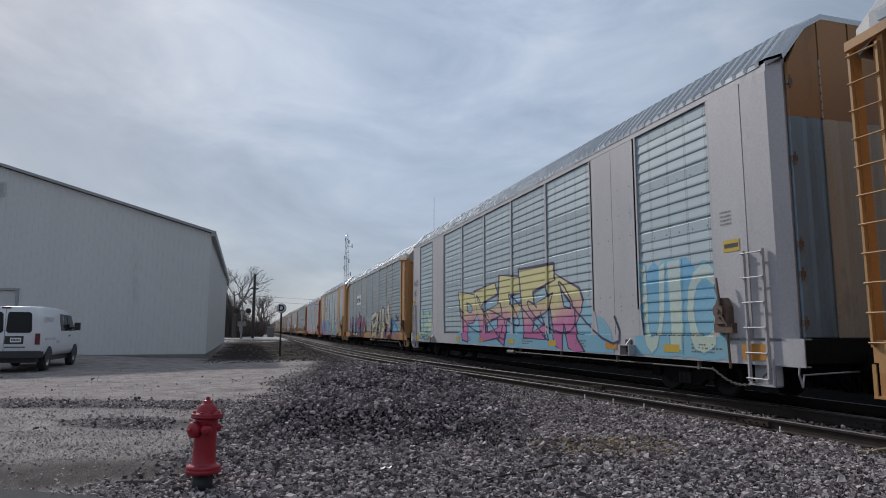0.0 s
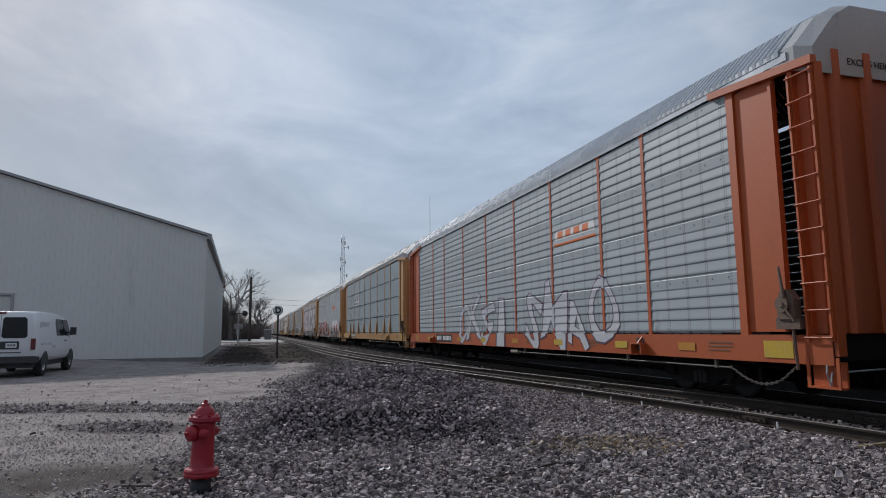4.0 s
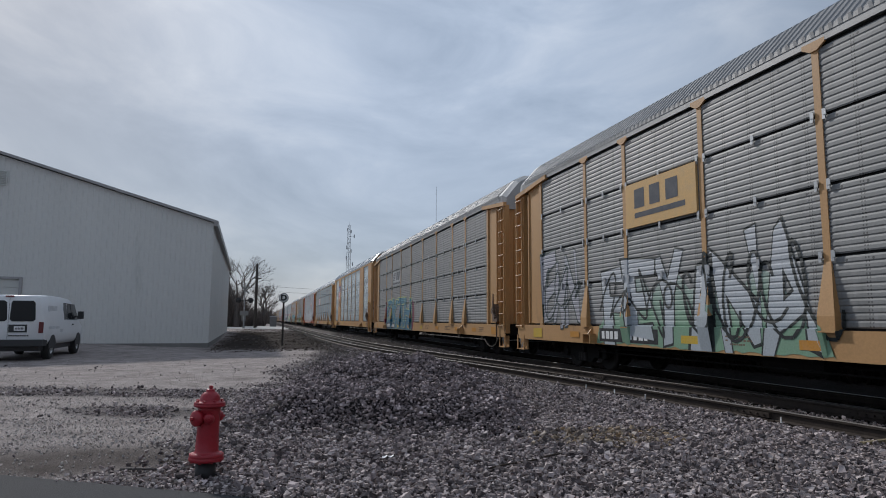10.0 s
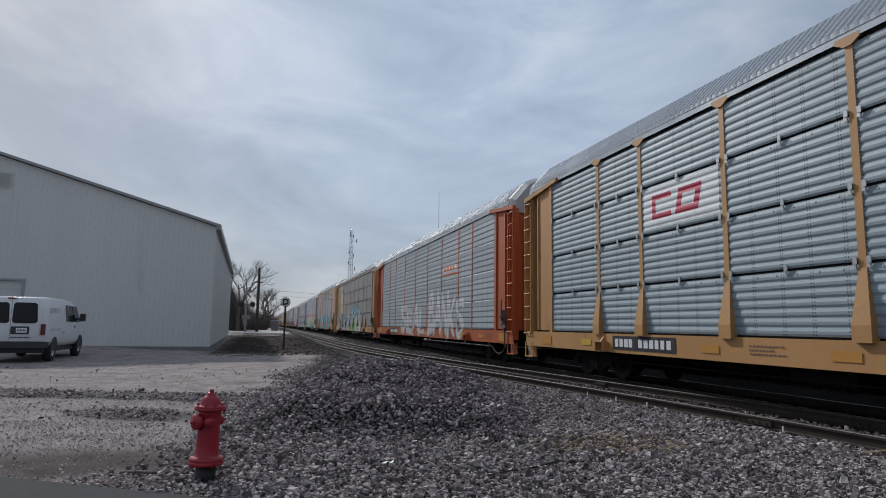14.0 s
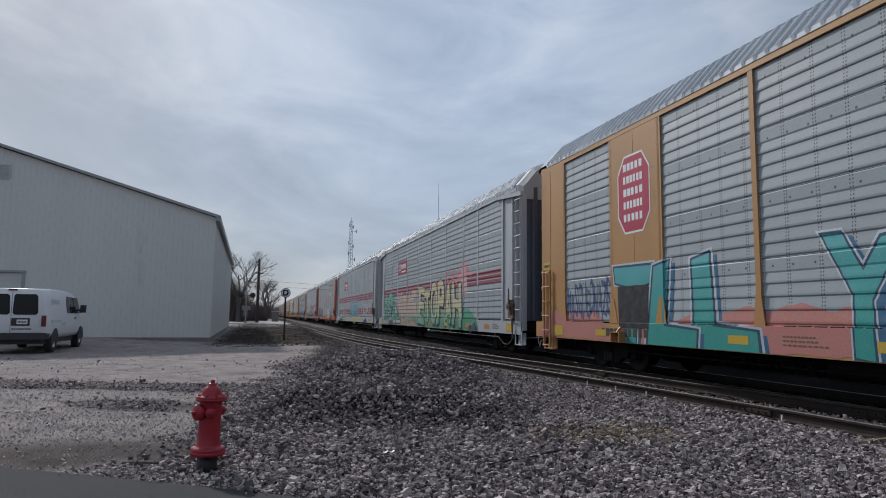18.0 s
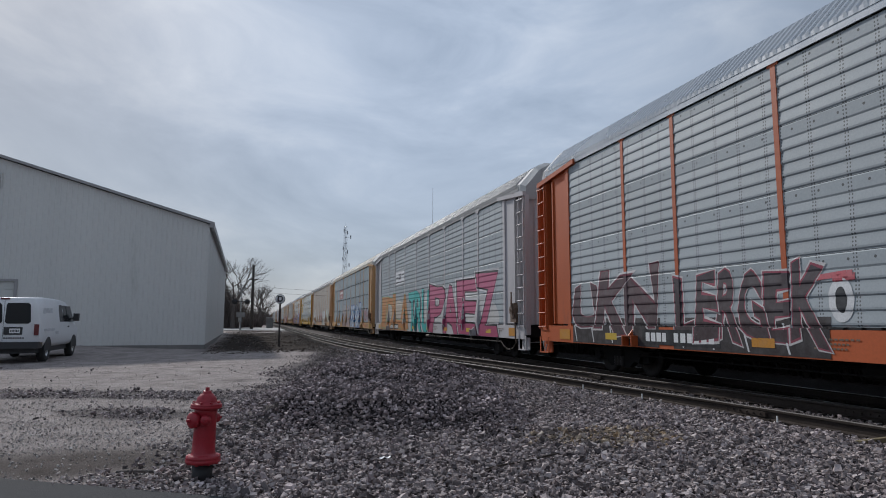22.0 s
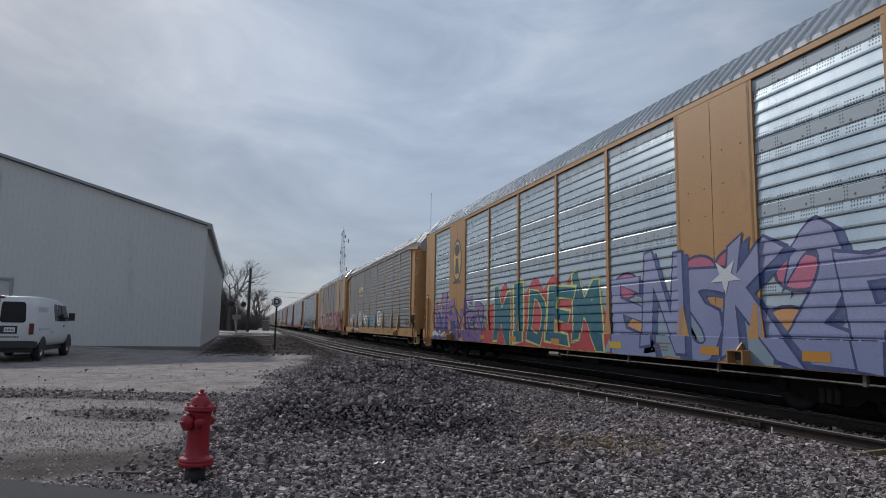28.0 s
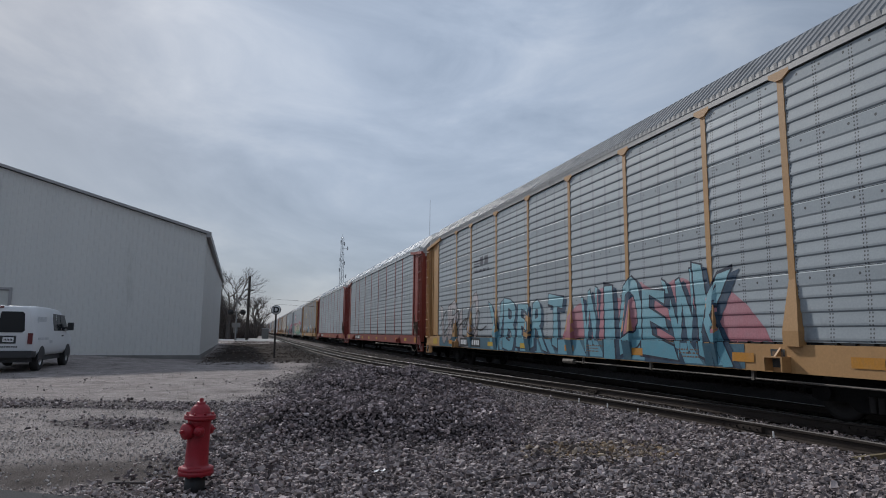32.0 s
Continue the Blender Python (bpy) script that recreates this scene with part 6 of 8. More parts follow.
build_brush("winter_brush", "dense brown leafless brush beside the crossing",
            ((-8, -2.4, 84, 96, 0.2, 7.2, 9000), (-3.5, 0.5, 100, 112, 0.2, 4.0, 2500), (-16, 3, 150, 190, 0.1, 6.5, 5000), (-60, 2, 260, 330, 0, 9.0, 5000)), M_BRUSH, 6, 0.032)
# added dark twigs beyond the track, so no light shows beneath the cars
build_brush("trackside_thicket", "added dark twig backdrop that blocks light under the train",
            ((12.6, 16.5, -14, 10, -0.1, 2.6, 9000), (12.6, 16.5, 10, 40, -0.1, 2.6, 7000), (12.6, 17, 40, 110, -0.1, 2.8, 5000)), M_BACKDROP, 9, 0.06)
build_brush("dry_grass", "tufts of dry yellow grass in the ballast",
            ((3.9, 4.6, 7.2, 7.9, 0.0, 0.10, 60), (4.2, 4.9, 6.6, 7.2, 0.0, 0.10, 50), (-1.5, 3, 24, 32, 0, 0.12, 400)), M_GRASS, 13, 0.006)


# ---- paint on the cars: graffiti, emblems, stencils ----
from mathutils.geometry import tessellate_polygon

GLYPHS = {}


def glyph(ch, fat):
    """Flat outline of a letter, filled, in units of its own plain box."""
    key = (ch, fat)
    if key not in GLYPHS:
        cu = bpy.data.curves.new("glyph", "FONT")
        cu.body, cu.size, cu.offset, cu.resolution_u = ch, 1.0, fat, 3
        ob = bpy.data.objects.new("glyph", cu)
        me = bpy.data.meshes.new_from_object(ob)
        x0, x1, y0, y1 = plain_box(ch) if fat else (-9, 9, -9, 9)
        q = 1.25 * max(0.0, fat)
        vs = [(min(x1 + q, max(x0 - q, v.co.x)), min(y1 + q, max(y0 - q, v.co.y))) for v in me.vertices]
        GLYPHS[key] = (vs, [tuple(p.vertices) for p in me.polygons])
        bpy.data.objects.remove(ob)
        bpy.data.curves.remove(cu)
        bpy.data.meshes.remove(me)
    return GLYPHS[key]


def plain_box(ch):
    vs, _ = glyph(ch, 0.0)
    xs, ys = [v[0] for v in vs], [v[1] for v in vs]
    return min(xs), max(xs), min(ys), max(ys)


SPRAY = {}


def spray(c0, c1=None, z0=0.8, z1=2.8):
    """Spray paint, faded from one colour into another with height."""
    key = (c0, c1, z0, z1)
    if key in SPRAY:
        return SPRAY[key]
    m = bpy.data.materials.new("spray_paint")
    SPRAY[key] = m
    m.use_nodes = True
    nt = m.node_tree
    N, L = nt.nodes.new, nt.links.new
    b = nt.nodes["Principled BSDF"]
    co, sp = N("ShaderNodeTexCoord"), N("ShaderNodeSeparateXYZ")
    L(co.outputs["Object"], sp.inputs[0])
    n1, n2 = N("ShaderNodeTexNoise"), N("ShaderNodeTexNoise")
    n1.inputs["Scale"].default_value, n1.inputs["Detail"].default_value = 1.6, 6
    n2.inputs["Scale"].default_value, n2.inputs["Detail"].default_value = 34, 3
    for n in (n1, n2):
        L(co.outputs["Object"], n.inputs["Vector"])
    wob = N("ShaderNodeMath")
    wob.operation = "MULTIPLY_ADD"
    wob.inputs[1].default_value = (z1 - z0) * 0.9
    L(n1.outputs["Fac"], wob.inputs[0])
    L(sp.outputs[2], wob.inputs[2])
    mr = N("ShaderNodeMapRange")
    mr.inputs[1].default_value, mr.inputs[2].default_value = z0 + (z1 - z0) * 0.6, z1 + (z1 - z0) * 0.3
    L(wob.outputs[0], mr.inputs[0])
    mx = N("ShaderNodeMix")
    mx.data_type = "RGBA"
    mx.inputs[6].default_value, mx.inputs[7].default_value = (*c0, 1), (*(c1 or tuple(min(1, c * 1.15) for c in c0)), 1)
    L(mr.outputs[0], mx.inputs[0])
    gr = N("ShaderNodeMapRange")
    gr.inputs[3].default_value, gr.inputs[4].default_value = 0.70, 1.22
    L(n2.outputs["Fac"], gr.inputs[0])
    mu = N("ShaderNodeMix")
    mu.data_type, mu.blend_type = "RGBA", "MULTIPLY"
    mu.inputs[0].default_value = 1.0
    L(mx.outputs[2], mu.inputs[6])
    L(gr.outputs[0], mu.inputs[7])
    # worn thin in patches, where the grey sheet shows through
    n3, wr, wx = N("ShaderNodeTexNoise"), N("ShaderNodeMapRange"), N("ShaderNodeMix")
    n3.inputs["Scale"].default_value, n3.inputs["Detail"].default_value, n3.inputs["Roughness"].default_value = 4.5, 8, 0.7
    L(co.outputs["Object"], n3.inputs["Vector"])
    wr.inputs[1].default_value, wr.inputs[2].default_value = 0.42, 0.72
    wr.inputs[3].default_value, wr.inputs[4].default_value = 0.0, 0.17
    L(n3.outputs["Fac"], wr.inputs[0])
    L(wr.outputs[0], wx.inputs[0])
    wx.data_type = "RGBA"
    wx.inputs[7].default_value = (0.27, 0.285, 0.29, 1)
    L(mu.outputs[2], wx.inputs[6])
    L(wx.outputs[2], b.inputs["Base Color"])
    b.inputs["Roughness"].default_value = 0.6
    b.inputs["Specular IOR Level"].default_value = 0.3
    return m


KIND = {}          # car number: (bays, sheets, flared posts)
for _k in CARS:
    KIND[_k] = ("post", "broad")
for _k in (0, 5, 8, 9, 11, 13, 19):
    KIND[_k] = ("post", "fine")
KIND[21] = KIND[11] = ("post", "gapped")
for _k in (1, 3, 7, 10, 14, 22, 24):
    KIND[_k] = ("plate", "broad")
KIND[7] = ("flush", "broad")
for _k in SLIM:
    KIND[_k] = ("slim", "broad")


def surface(style, sheets):
    """Cut heights, cut places along the car, and the function that gives the depth of the side."""
    h = (TOPS[style][0] - SILL_HI - (0.05 if sheets == "broad" else 0.06)) / 4
    prof = []
    for r in range(4):
        z0 = SILL_HI + 0.04 + r * h
        prof += ridges(z0, z0 + h - (0.008 if sheets == "broad" else 0.045), sheets)
    zs, outs = np.array([p[0] for p in prof]), np.array([p[1] for p in prof])
    bays = P_BAYS if style in ("post", "slim") else W_BAYS
    cuts_u = []
    for i, a in enumerate(bays):
        if style == "post":
            cuts_u += [a - 0.162, a - 0.068, a + 0.068, a + 0.162]
        else:
            cuts_u += [a - 0.063, a + 0.063]

    def depth(u, z):
        base = OUT - 0.028 + np.interp(z, zs, outs)
        ends = (u < bays[0]) | (u > bays[-1])
        base = np.where(ends, OUT - 0.06 if style in ("post", "slim") else OUT + 0.024, base)
        if style == "plate":
            base = np.where(((u > bays[1]) & (u < bays[2])) | ((u > bays[7]) & (u < bays[8])), OUT + 0.018, base)
        base = np.where(z <= SILL_HI + 0.02, OUT + 0.024, base)
        t = np.clip((2.25 - z) / (2.25 - SILL_HI - 0.22), 0, 1)
        for i, a in enumerate(bays):
            d = abs(u - a)
            if style == "slim":
                base = np.where((d <= 0.063) & (z > SILL_HI), np.maximum(base, OUT - 0.004), base)
            elif style != "post":
                base = np.where((d <= 0.063) & (z > SILL_HI), np.maximum(base, OUT + 0.018), base)
            elif i in (0, len(bays) - 1):
                base = np.where((d <= 0.112) & (z > SILL_HI), np.maximum(base, OUT + 0.014), base)
            else:
                base = np.where((d <= 0.068 + 0.094 * t) & (z > SILL_HI - 0.02), np.maximum(base, OUT - 0.004 + 0.106 * t), base)
        return base
    return sorted(set(np.round(zs, 4))), sorted(cuts_u), depth


SURF = {}


def split(polys, axis, cuts_at):
    """Cut convex outlines at each of the sorted places along an axis."""
    out = []
    for poly in polys:
        lo, hi = min(p[axis] for p in poly), max(p[axis] for p in poly)
        rest = poly
        for c in cuts_at[bisect_left(cuts_at, lo + 1e-5):]:
            if c >= hi - 1e-5:
                break
            low, high = [], []
            for p, q in zip(rest, rest[1:] + rest[:1]):
                if p[axis] <= c:
                    low.append(p)
                else:
                    high.append(p)
                if (p[axis] <= c) != (q[axis] <= c):
                    t = (c - p[axis]) / (q[axis] - p[axis])
                    m = (p[0] + (q[0] - p[0]) * t, p[1] + (q[1] - p[1]) * t)
                    low.append(m)
                    high.append(m)
            if len(low) > 2:
                out.append(low)
            rest = high
        if len(rest) > 2:
            out.append(rest)
    return out


def bisect_left(row, x):
    a, b = 0, len(row)
    while a < b:
        m = (a + b) // 2
        if row[m] < x:
            a = m + 1
        else:
            b = m
    return a


class Piece:
    """Paint that follows the ribs and posts of one car's side. Shapes are given along the car (u, from its far end) and in height."""

    def __init__(self, k):
        self.k, self.verts, self.faces, self.layer, self.mats = k, [], [], [], []
        self.board = None

    def plate(self, u0, u1, z0, z1, mat):
        """A flat board bolted over the ribs; what follows is painted on it."""
        self.board = (u0, u1, z0, z1, mat)

    def add(self, pts, faces, mat, level):
        n = len(self.verts)
        self.verts += [(u, z, level) for u, z in pts]
        if mat not in self.mats:
            self.mats.append(mat)
        i = self.mats.index(mat)
        for f in faces:
            self.faces.append(tuple(n + j for j in f))
            self.layer.append(i)

    def poly(self, pts, mat, level=0):
        self.add(pts, [tuple(range(len(pts)))], mat, level)

    def rect(self, u0, u1, z0, z1, mat, level=0):
        self.poly(((u0, z0), (u1, z0), (u1, z1), (u0, z1)), mat, level)

    def disc(self, u, z, ru, rz, mat, level=0, n=22):
        self.poly([(u + ru * math.cos(2 * math.pi * i / n), z + rz * math.sin(2 * math.pi * i / n)) for i in range(n)], mat, level)

    def cloud(self, u0, u1, z0, z1, mat, seed, level=0, bump=0.55):
        """A band with a billowing top edge."""
        rng = random.Random(seed)
        n = max(8, int((u1 - u0) / 0.16))
        hump, ph = rng.uniform(0.7, 1.1), rng.uniform(0, 6)
        top, low = [], []
        for i in range(n + 1):
            t = i / n
            u = u0 + (u1 - u0) * t
            env = min(1.0, 4.2 * t, 4.2 * (1 - t)) ** 0.5
            w = abs(math.sin(u * 2.1 / hump + ph)) * bump + rng.uniform(-0.03, 0.03)
            top.append((u, z0 + (z1 - z0) * (0.25 + 0.75 * env) - bump * 0.7 + w * env))
            low.append((u, z0 + rng.uniform(-0.02, 0.04)))
        pts = low + top
        m = n + 1
        self.add(pts, [(i, i + 1, m + i + 1, m + i) for i in range(n)], mat, level)

    def word(self, text, u0, u1, z0, z1, layers, seed=1, wild=1.0, lap=1.16):
        """Letters spread over a stretch. layers: (fatness, material, level)."""
        rng = random.Random(seed)
        n = len(text)
        w = (u1 - u0) / n
        for i, ch in enumerate(text):
            if ch == " ":
                continue
            a0, a1, b0, b1 = plain_box(ch)
            lean, up, tall = rng.uniform(-0.22, 0.22) * wild, rng.uniform(-0.05, 0.07) * wild, 1 + rng.uniform(-0.10, 0.10) * wild
            wide = w * lap * (1 + rng.uniform(-0.08, 0.08) * wild) * (0.36 if ch == "I" else 1.0)
            uc, ph, bend = u0 + w * (i + 0.5), rng.uniform(0, 6), rng.uniform(0.02, 0.07) * wild
            for fat, mat, level in layers:
                vs, fs = glyph(ch, fat)
                pts = []
                for x, y in vs:
                    a, b = (x - a0) / max(0.05, a1 - a0) - 0.5, (y - b0) / max(0.05, b1 - b0)
                    a2 = a * (1.0 + 0.18 * math.sin(3 * b + ph) * wild) + lean * (b - 0.5) + bend * math.sin(5 * b + ph)
                    b2 = b + bend * 1.4 * math.sin(4.2 * a + ph) + up
                    pts.append((uc + wide * a2, z0 + (z1 - z0) * tall * b2))
                self.add(pts, fs, mat, level + 2.6 * (i % 2) + 0.08 * (seed % 2))

    def scrawl(self, u0, u1, z0, z1, mat, seed, width=0.045, loops=6, level=3):
        """A looping hand-drawn line."""
        rng = random.Random(seed)
        n = loops * 12
        f1, f2, ph = loops * 2 * math.pi, loops * 0.73 * 2 * math.pi, rng.uniform(0, 6)
        line = []
        for i in range(n + 1):
            t = i / n
            line.append((u0 + (u1 - u0) * t + 0.22 * (u1 - u0) / loops * 2 * math.sin(f1 * t + ph), (z0 + z1) / 2 + (z1 - z0) / 2 * (0.62 * math.sin(f1 * t) + 0.38 * math.sin(f2 * t + ph))))
        for (a, b), (c, d) in zip(line, line[1:]):
            q = math.hypot(c - a, d - b) or 1
            x, y = -(d - b) / q * width / 2, (c - a) / q * width / 2
            self.add(((a - x, b - y), (a + x, b + y), (c + x, d + y), (c - x, d - y)), [(0, 1, 2, 3)], mat, level)

    def done(self, name, label=""):
        style, sheets = KIND[self.k]
        if (style, sheets) not in SURF:
            SURF[style, sheets] = surface(style, sheets)
        zs, us, depth = SURF[style, sheets]
        if self.board:
            zs, us = [], []
            depth = lambda u, z: np.full(len(u), OUT + 0.034)
        cut_z = [SILL_HI + 0.018, SILL_HI + 0.024, *zs]
        cut_u = [u + d for u in us for d in (-0.002, 0.002)]
        lo, hi = SILL_LO + 0.012, SIDE_TOP - 0.02
        verts, level, faces, mats = [], [], [], []
        for turn, (f, i) in enumerate(zip(self.faces, self.layer)):
            pts = [(self.verts[j][0], min(hi, max(lo, self.verts[j][1]))) for j in f]
            l = self.verts[f[0]][2] + 0.1 * (turn % 5)
            if len(f) > 4:
                tris = [[pts[j] for j in t] for t in tessellate_polygon([[Vector((u, z, 0)) for u, z in pts]])]
            else:
                tris = [pts]
            for tri in tris:
                for piece in split(split([tri], 1, cut_z), 0, cut_u):
                    n = len(verts)
                    verts += piece
                    level += [l] * len(piece)
                    faces.append(range(n, n + len(piece)))
                    mats.append(i)
        v = np.array(verts)
        x = -depth(v[:, 0], v[:, 1]) - 0.002 - 0.0011 * np.array(level)
        if self.board:
            u0, u1, z0, z1, mat = self.board
            bm = bmesh.new()
            box(bm, -OUT - 0.034, -OUT + 0.02, HALF - u1, HALF - u0, z0, z1)
            part("emblem_board", bevel(bm, 0.006), mat, CARS[self.k], label)
        me = bpy.data.meshes.new(name)
        me.from_pydata(np.stack((x, HALF - v[:, 0], v[:, 1]), 1).tolist(), [], [tuple(f) for f in faces])
        me.polygons.foreach_set("material_index", mats)
        for m in self.mats:
            me.materials.append(m)
        ob = new(name, me)
        ob.parent = CARS[self.k]
        if label:
            ob["label"] = label
        return ob


BLACK, WHITEP = (0.015, 0.015, 0.018), (0.74, 0.74, 0.74)
B, W_ = spray(BLACK), spray(WHITEP)
FLAT_GREY = spray((0.25, 0.27, 0.285))


def tag(k, text, u0, u1, z0, z1, fill, line=BLACK, glow=None, seed=1, wild=1.0, fat=0.022, label="", cloud_top=0.25, lap=0.92, edge=None, shadow=None, tangle=0, rim=0.02):
    """A graffiti piece: cloud, cast shadow, edge line, outline, filled letters, and loose lines over them."""
    p = Piece(k)
    ink = lambda c: spray(c) if isinstance(c, tuple) else c
    if glow:
        p.cloud(u0 - 0.35, u1 + 0.35, SILL_LO + 0.03, z1 + cloud_top, ink(glow), seed + 50, 0.3 * (seed % 3))
    if shadow:
        p.word(text, u0 + 0.16, u1 + 0.16, z0 - 0.10, z1 - 0.10, [(fat + rim, ink(shadow), 0.7)], seed, wild, lap)
    lays = []
    if edge is not None:
        lays.append((fat + rim + 0.018, ink(edge), 1.4))
    if line is not None:
        lays.append((fat + rim, ink(line), 2))
    lays.append((fat, ink(fill), 3))
    p.word(text, u0, u1, z0, z1, lays, seed, wild, lap)
    for q in range(tangle):
        w = (u1 - u0) / max(1, tangle)
        p.scrawl(u0 + q * w, u0 + (q + 1.25) * w, z0 + 0.1, z1 - 0.05, ink(line or BLACK), seed * 3 + q, 0.06, 2, 8)
    return p.done("graffiti", label)


def paint_graffiti():
    white, pale = spray(WHITEP, (0.62, 0.66, 0.70)), spray((0.60, 0.61, 0.62))
    # white car: yellow over pink, pale letters in the end bay, haloed letters at the far end
    p = Piece(1)
    p.cloud(9.4, 22.3, SILL_LO + 0.03, 2.55, spray((0.20, 0.42, 0.54), (0.30, 0.46, 0.54)), 3, 0, 0.4)
    p.done("graffiti", "hazy blue sprayed ground")
    tag(1, "PEFER", 10.0, 21.0, 0.9, 2.85, spray((0.50, 0.14, 0.31), (0.62, 0.56, 0.26), 1.3, 2.5), (0.05, 0.03, 0.09), None, 3, 1.5, fat=0.029, label="pink and yellow graffiti letters on blue haze", tangle=3)
    tag(1, "UIC", 23.5, 25.9, 0.95, 2.6, spray((0.50, 0.58, 0.48), (0.46, 0.56, 0.54)), (0.16, 0.38, 0.50), spray((0.22, 0.44, 0.54), (0.14, 0.38, 0.58)), 5, 0.7, label="pale blue and yellow graffiti letters", cloud_top=0.1)
    tag(1, "GUEM", 2.45, 5.0, 0.98, 2.25, spray((0.46, 0.58, 0.38), (0.54, 0.60, 0.34)), (0.07, 0.32, 0.58), None, 6, 0.5, fat=0.029, rim=0.040, label="pale yellow-green graffiti letters with blue halo", lap=0.85)
    p = Piece(1)
    p.word("FNSCW", 1.35, 2.35, 3.75, 4.05, [(0.0, B, 1)], 7, 1.4)
    p.word("PFCT", 1.45, 2.05, 3.2, 3.5, [(0.0, B, 1)], 9, 1.4)
    p.word("CTEMO", 2.75, 4.6, 0.86, 1.12, [(0.0, spray((0.05, 0.16, 0.22)), 8)], 8, 1.0)
    p.done("graffiti", "thin black marker tags")
    # magenta peaks over cyan, on a maroon sill
    p = Piece(2)
    p.rect(3.6, 12.2, SILL_LO + 0.02, SILL_HI - 0.01, spray((0.10, 0.02, 0.05)), 0)
    p.cloud(3.0, 12.3, 1.22, 2.15, spray((0.10, 0.40, 0.50), (0.10, 0.36, 0.40)), 8, 0, 0.35)
    p.done("graffiti", "maroon sill and cyan sprayed ground")
    tag(2, "AVLAVONA", 3.1, 12.2, 1.22, 2.45, spray((0.20, 0.025, 0.10), (0.28, 0.05, 0.15)), (0.015, 0.015, 0.03), None, 8, 1.7, fat=0.025, label="magenta peaked graffiti letters on cyan", lap=1.05, shadow=(0.02, 0.04, 0.10))
    p = Piece(2)
    for a, z in ((5.3, 2.7), (9.1, 2.95), (10.5, 2.6)):
        p.poly(((a - 0.45, 1.5), (a + 0.55, 1.5), (a + 0.1, z), (a - 0.1, z)), B, 5)
        p.poly(((a - 0.33, 1.5), (a + 0.43, 1.5), (a + 0.02, z - 0.2)), spray((0.26, 0.045, 0.14)), 6)
    p.done("graffiti", "dark magenta spikes with black edges")
    p = Piece(2)
    p.cloud(15.6, 25.8, SILL_LO + 0.04, 1.55, spray((0.30, 0.16, 0.20), (0.12, 0.24, 0.40)), 10, 0, 0.4)
    p.done("graffiti", "blue and violet sprayed ground")
    tag(2, "ENIA", 15.8, 22.9, 0.95, 2.75, spray((0.56, 0.50, 0.31), (0.58, 0.55, 0.42)), (0.015, 0.015, 0.02), None, 9, 1.5, fat=0.025, label="pale yellow graffiti letters with black outline", tangle=3, shadow=(0.12, 0.06, 0.10))
    p = Piece(2)
    p.poly(((23.2, 1.2), (25.6, 1.2), (24.9, 1.7), (23.6, 2.2), (23.0, 2.0)), spray((0.04, 0.16, 0.36)), 1)
    p.poly(((23.6, 1.3), (25.2, 1.3), (24.2, 1.75)), spray((0.12, 0.40, 0.52)), 2)
    p.word("DEMA", 24.5, 25.6, 1.9, 2.3, [(0.01, B, 3)], 4, 1.5)
    p.done("graffiti", "blue arrow shape and small black tag")
    # blues
    tag(3, "WNGR", 2.6, 9.8, 0.95, 2.35, spray((0.04, 0.24, 0.50), (0.06, 0.30, 0.54)), (0.16, 0.06, 0.26), spray((0.50, 0.14, 0.34), (0.44, 0.10, 0.32)), 11, 1.2, label="bright blue graffiti letters with pink edge", cloud_top=0.12, lap=1.0)
    tag(3, "SEIKLA", 10.1, 15.0, 0.90, 2.45, spray((0.10, 0.28, 0.40), (0.14, 0.32, 0.42)), (0.05, 0.06, 0.14), None, 12, 1.2, label="dull blue graffiti letters with white edge", edge=(0.60, 0.66, 0.72), shadow=(0.10, 0.20, 0.30), lap=0.95)
    p = Piece(3)
    p.cloud(15.2, 22.4, SILL_LO + 0.03, 2.55, spray((0.30, 0.38, 0.42), (0.48, 0.40, 0.22)), 14, 0, 0.3)
    for a, w in ((16.9, 0.7), (18.4, 0.6), (19.9, 0.8), (21.6, 0.9)):
        p.poly(((a, 1.3), (a + w, 1.5), (a + 0.8 * w, 2.45), (a + 0.1, 2.3)), spray((0.46, 0.22, 0.16)), 1)
    p.done("graffiti", "yellow, salmon and grey sprayed ground")
    tag(3, "JNEK", 16.1, 21.9, 0.82, 2.45, spray((0.22, 0.36, 0.40), (0.40, 0.50, 0.50), 0.8, 2.4), (0.045, 0.05, 0.14), None, 13, 0.9, fat=0.029, label="pale teal graffiti letters with navy outline", lap=0.95, shadow=(0.035, 0.03, 0.10))
    tag(3, "D8", 23.3, 26.0, 1.25, 2.6, spray((0.46, 0.46, 0.45), (0.40, 0.38, 0.34)), (0.02, 0.02, 0.03), None, 14, 1.3, label="white bubble graffiti letters with black outline", tangle=2)
    tag(4, "OKSI SMAO", 9.5, 22.0, 0.95, 2.4, spray((0.56, 0.56, 0.58), (0.46, 0.45, 0.50)), (0.10, 0.06, 0.10), None, 15, 1.5, label="pale scribbled graffiti letters", fat=0.013)
    # black letters with white edge on red haze
    p = Piece(6)
    p.cloud(2.6, 16.6, SILL_LO + 0.03, 2.62, spray((0.46, 0.12, 0.09), (0.50, 0.14, 0.11)), 17, 0, 0.22)
    p.rect(2.65, 16.2, SILL_LO + 0.01, 1.14, B, 1)
    p.done("graffiti", "red sprayed haze over a black band")
    ebony = spray((0.018, 0.02, 0.026))
    tag(6, "EACK", 2.9, 7.6, 0.98, 2.4, ebony, None, None, 17, 0.7, fat=0.042, label="black graffiti letters with white edge on red", edge=(0.66, 0.67, 0.68), lap=0.9, rim=0.016)
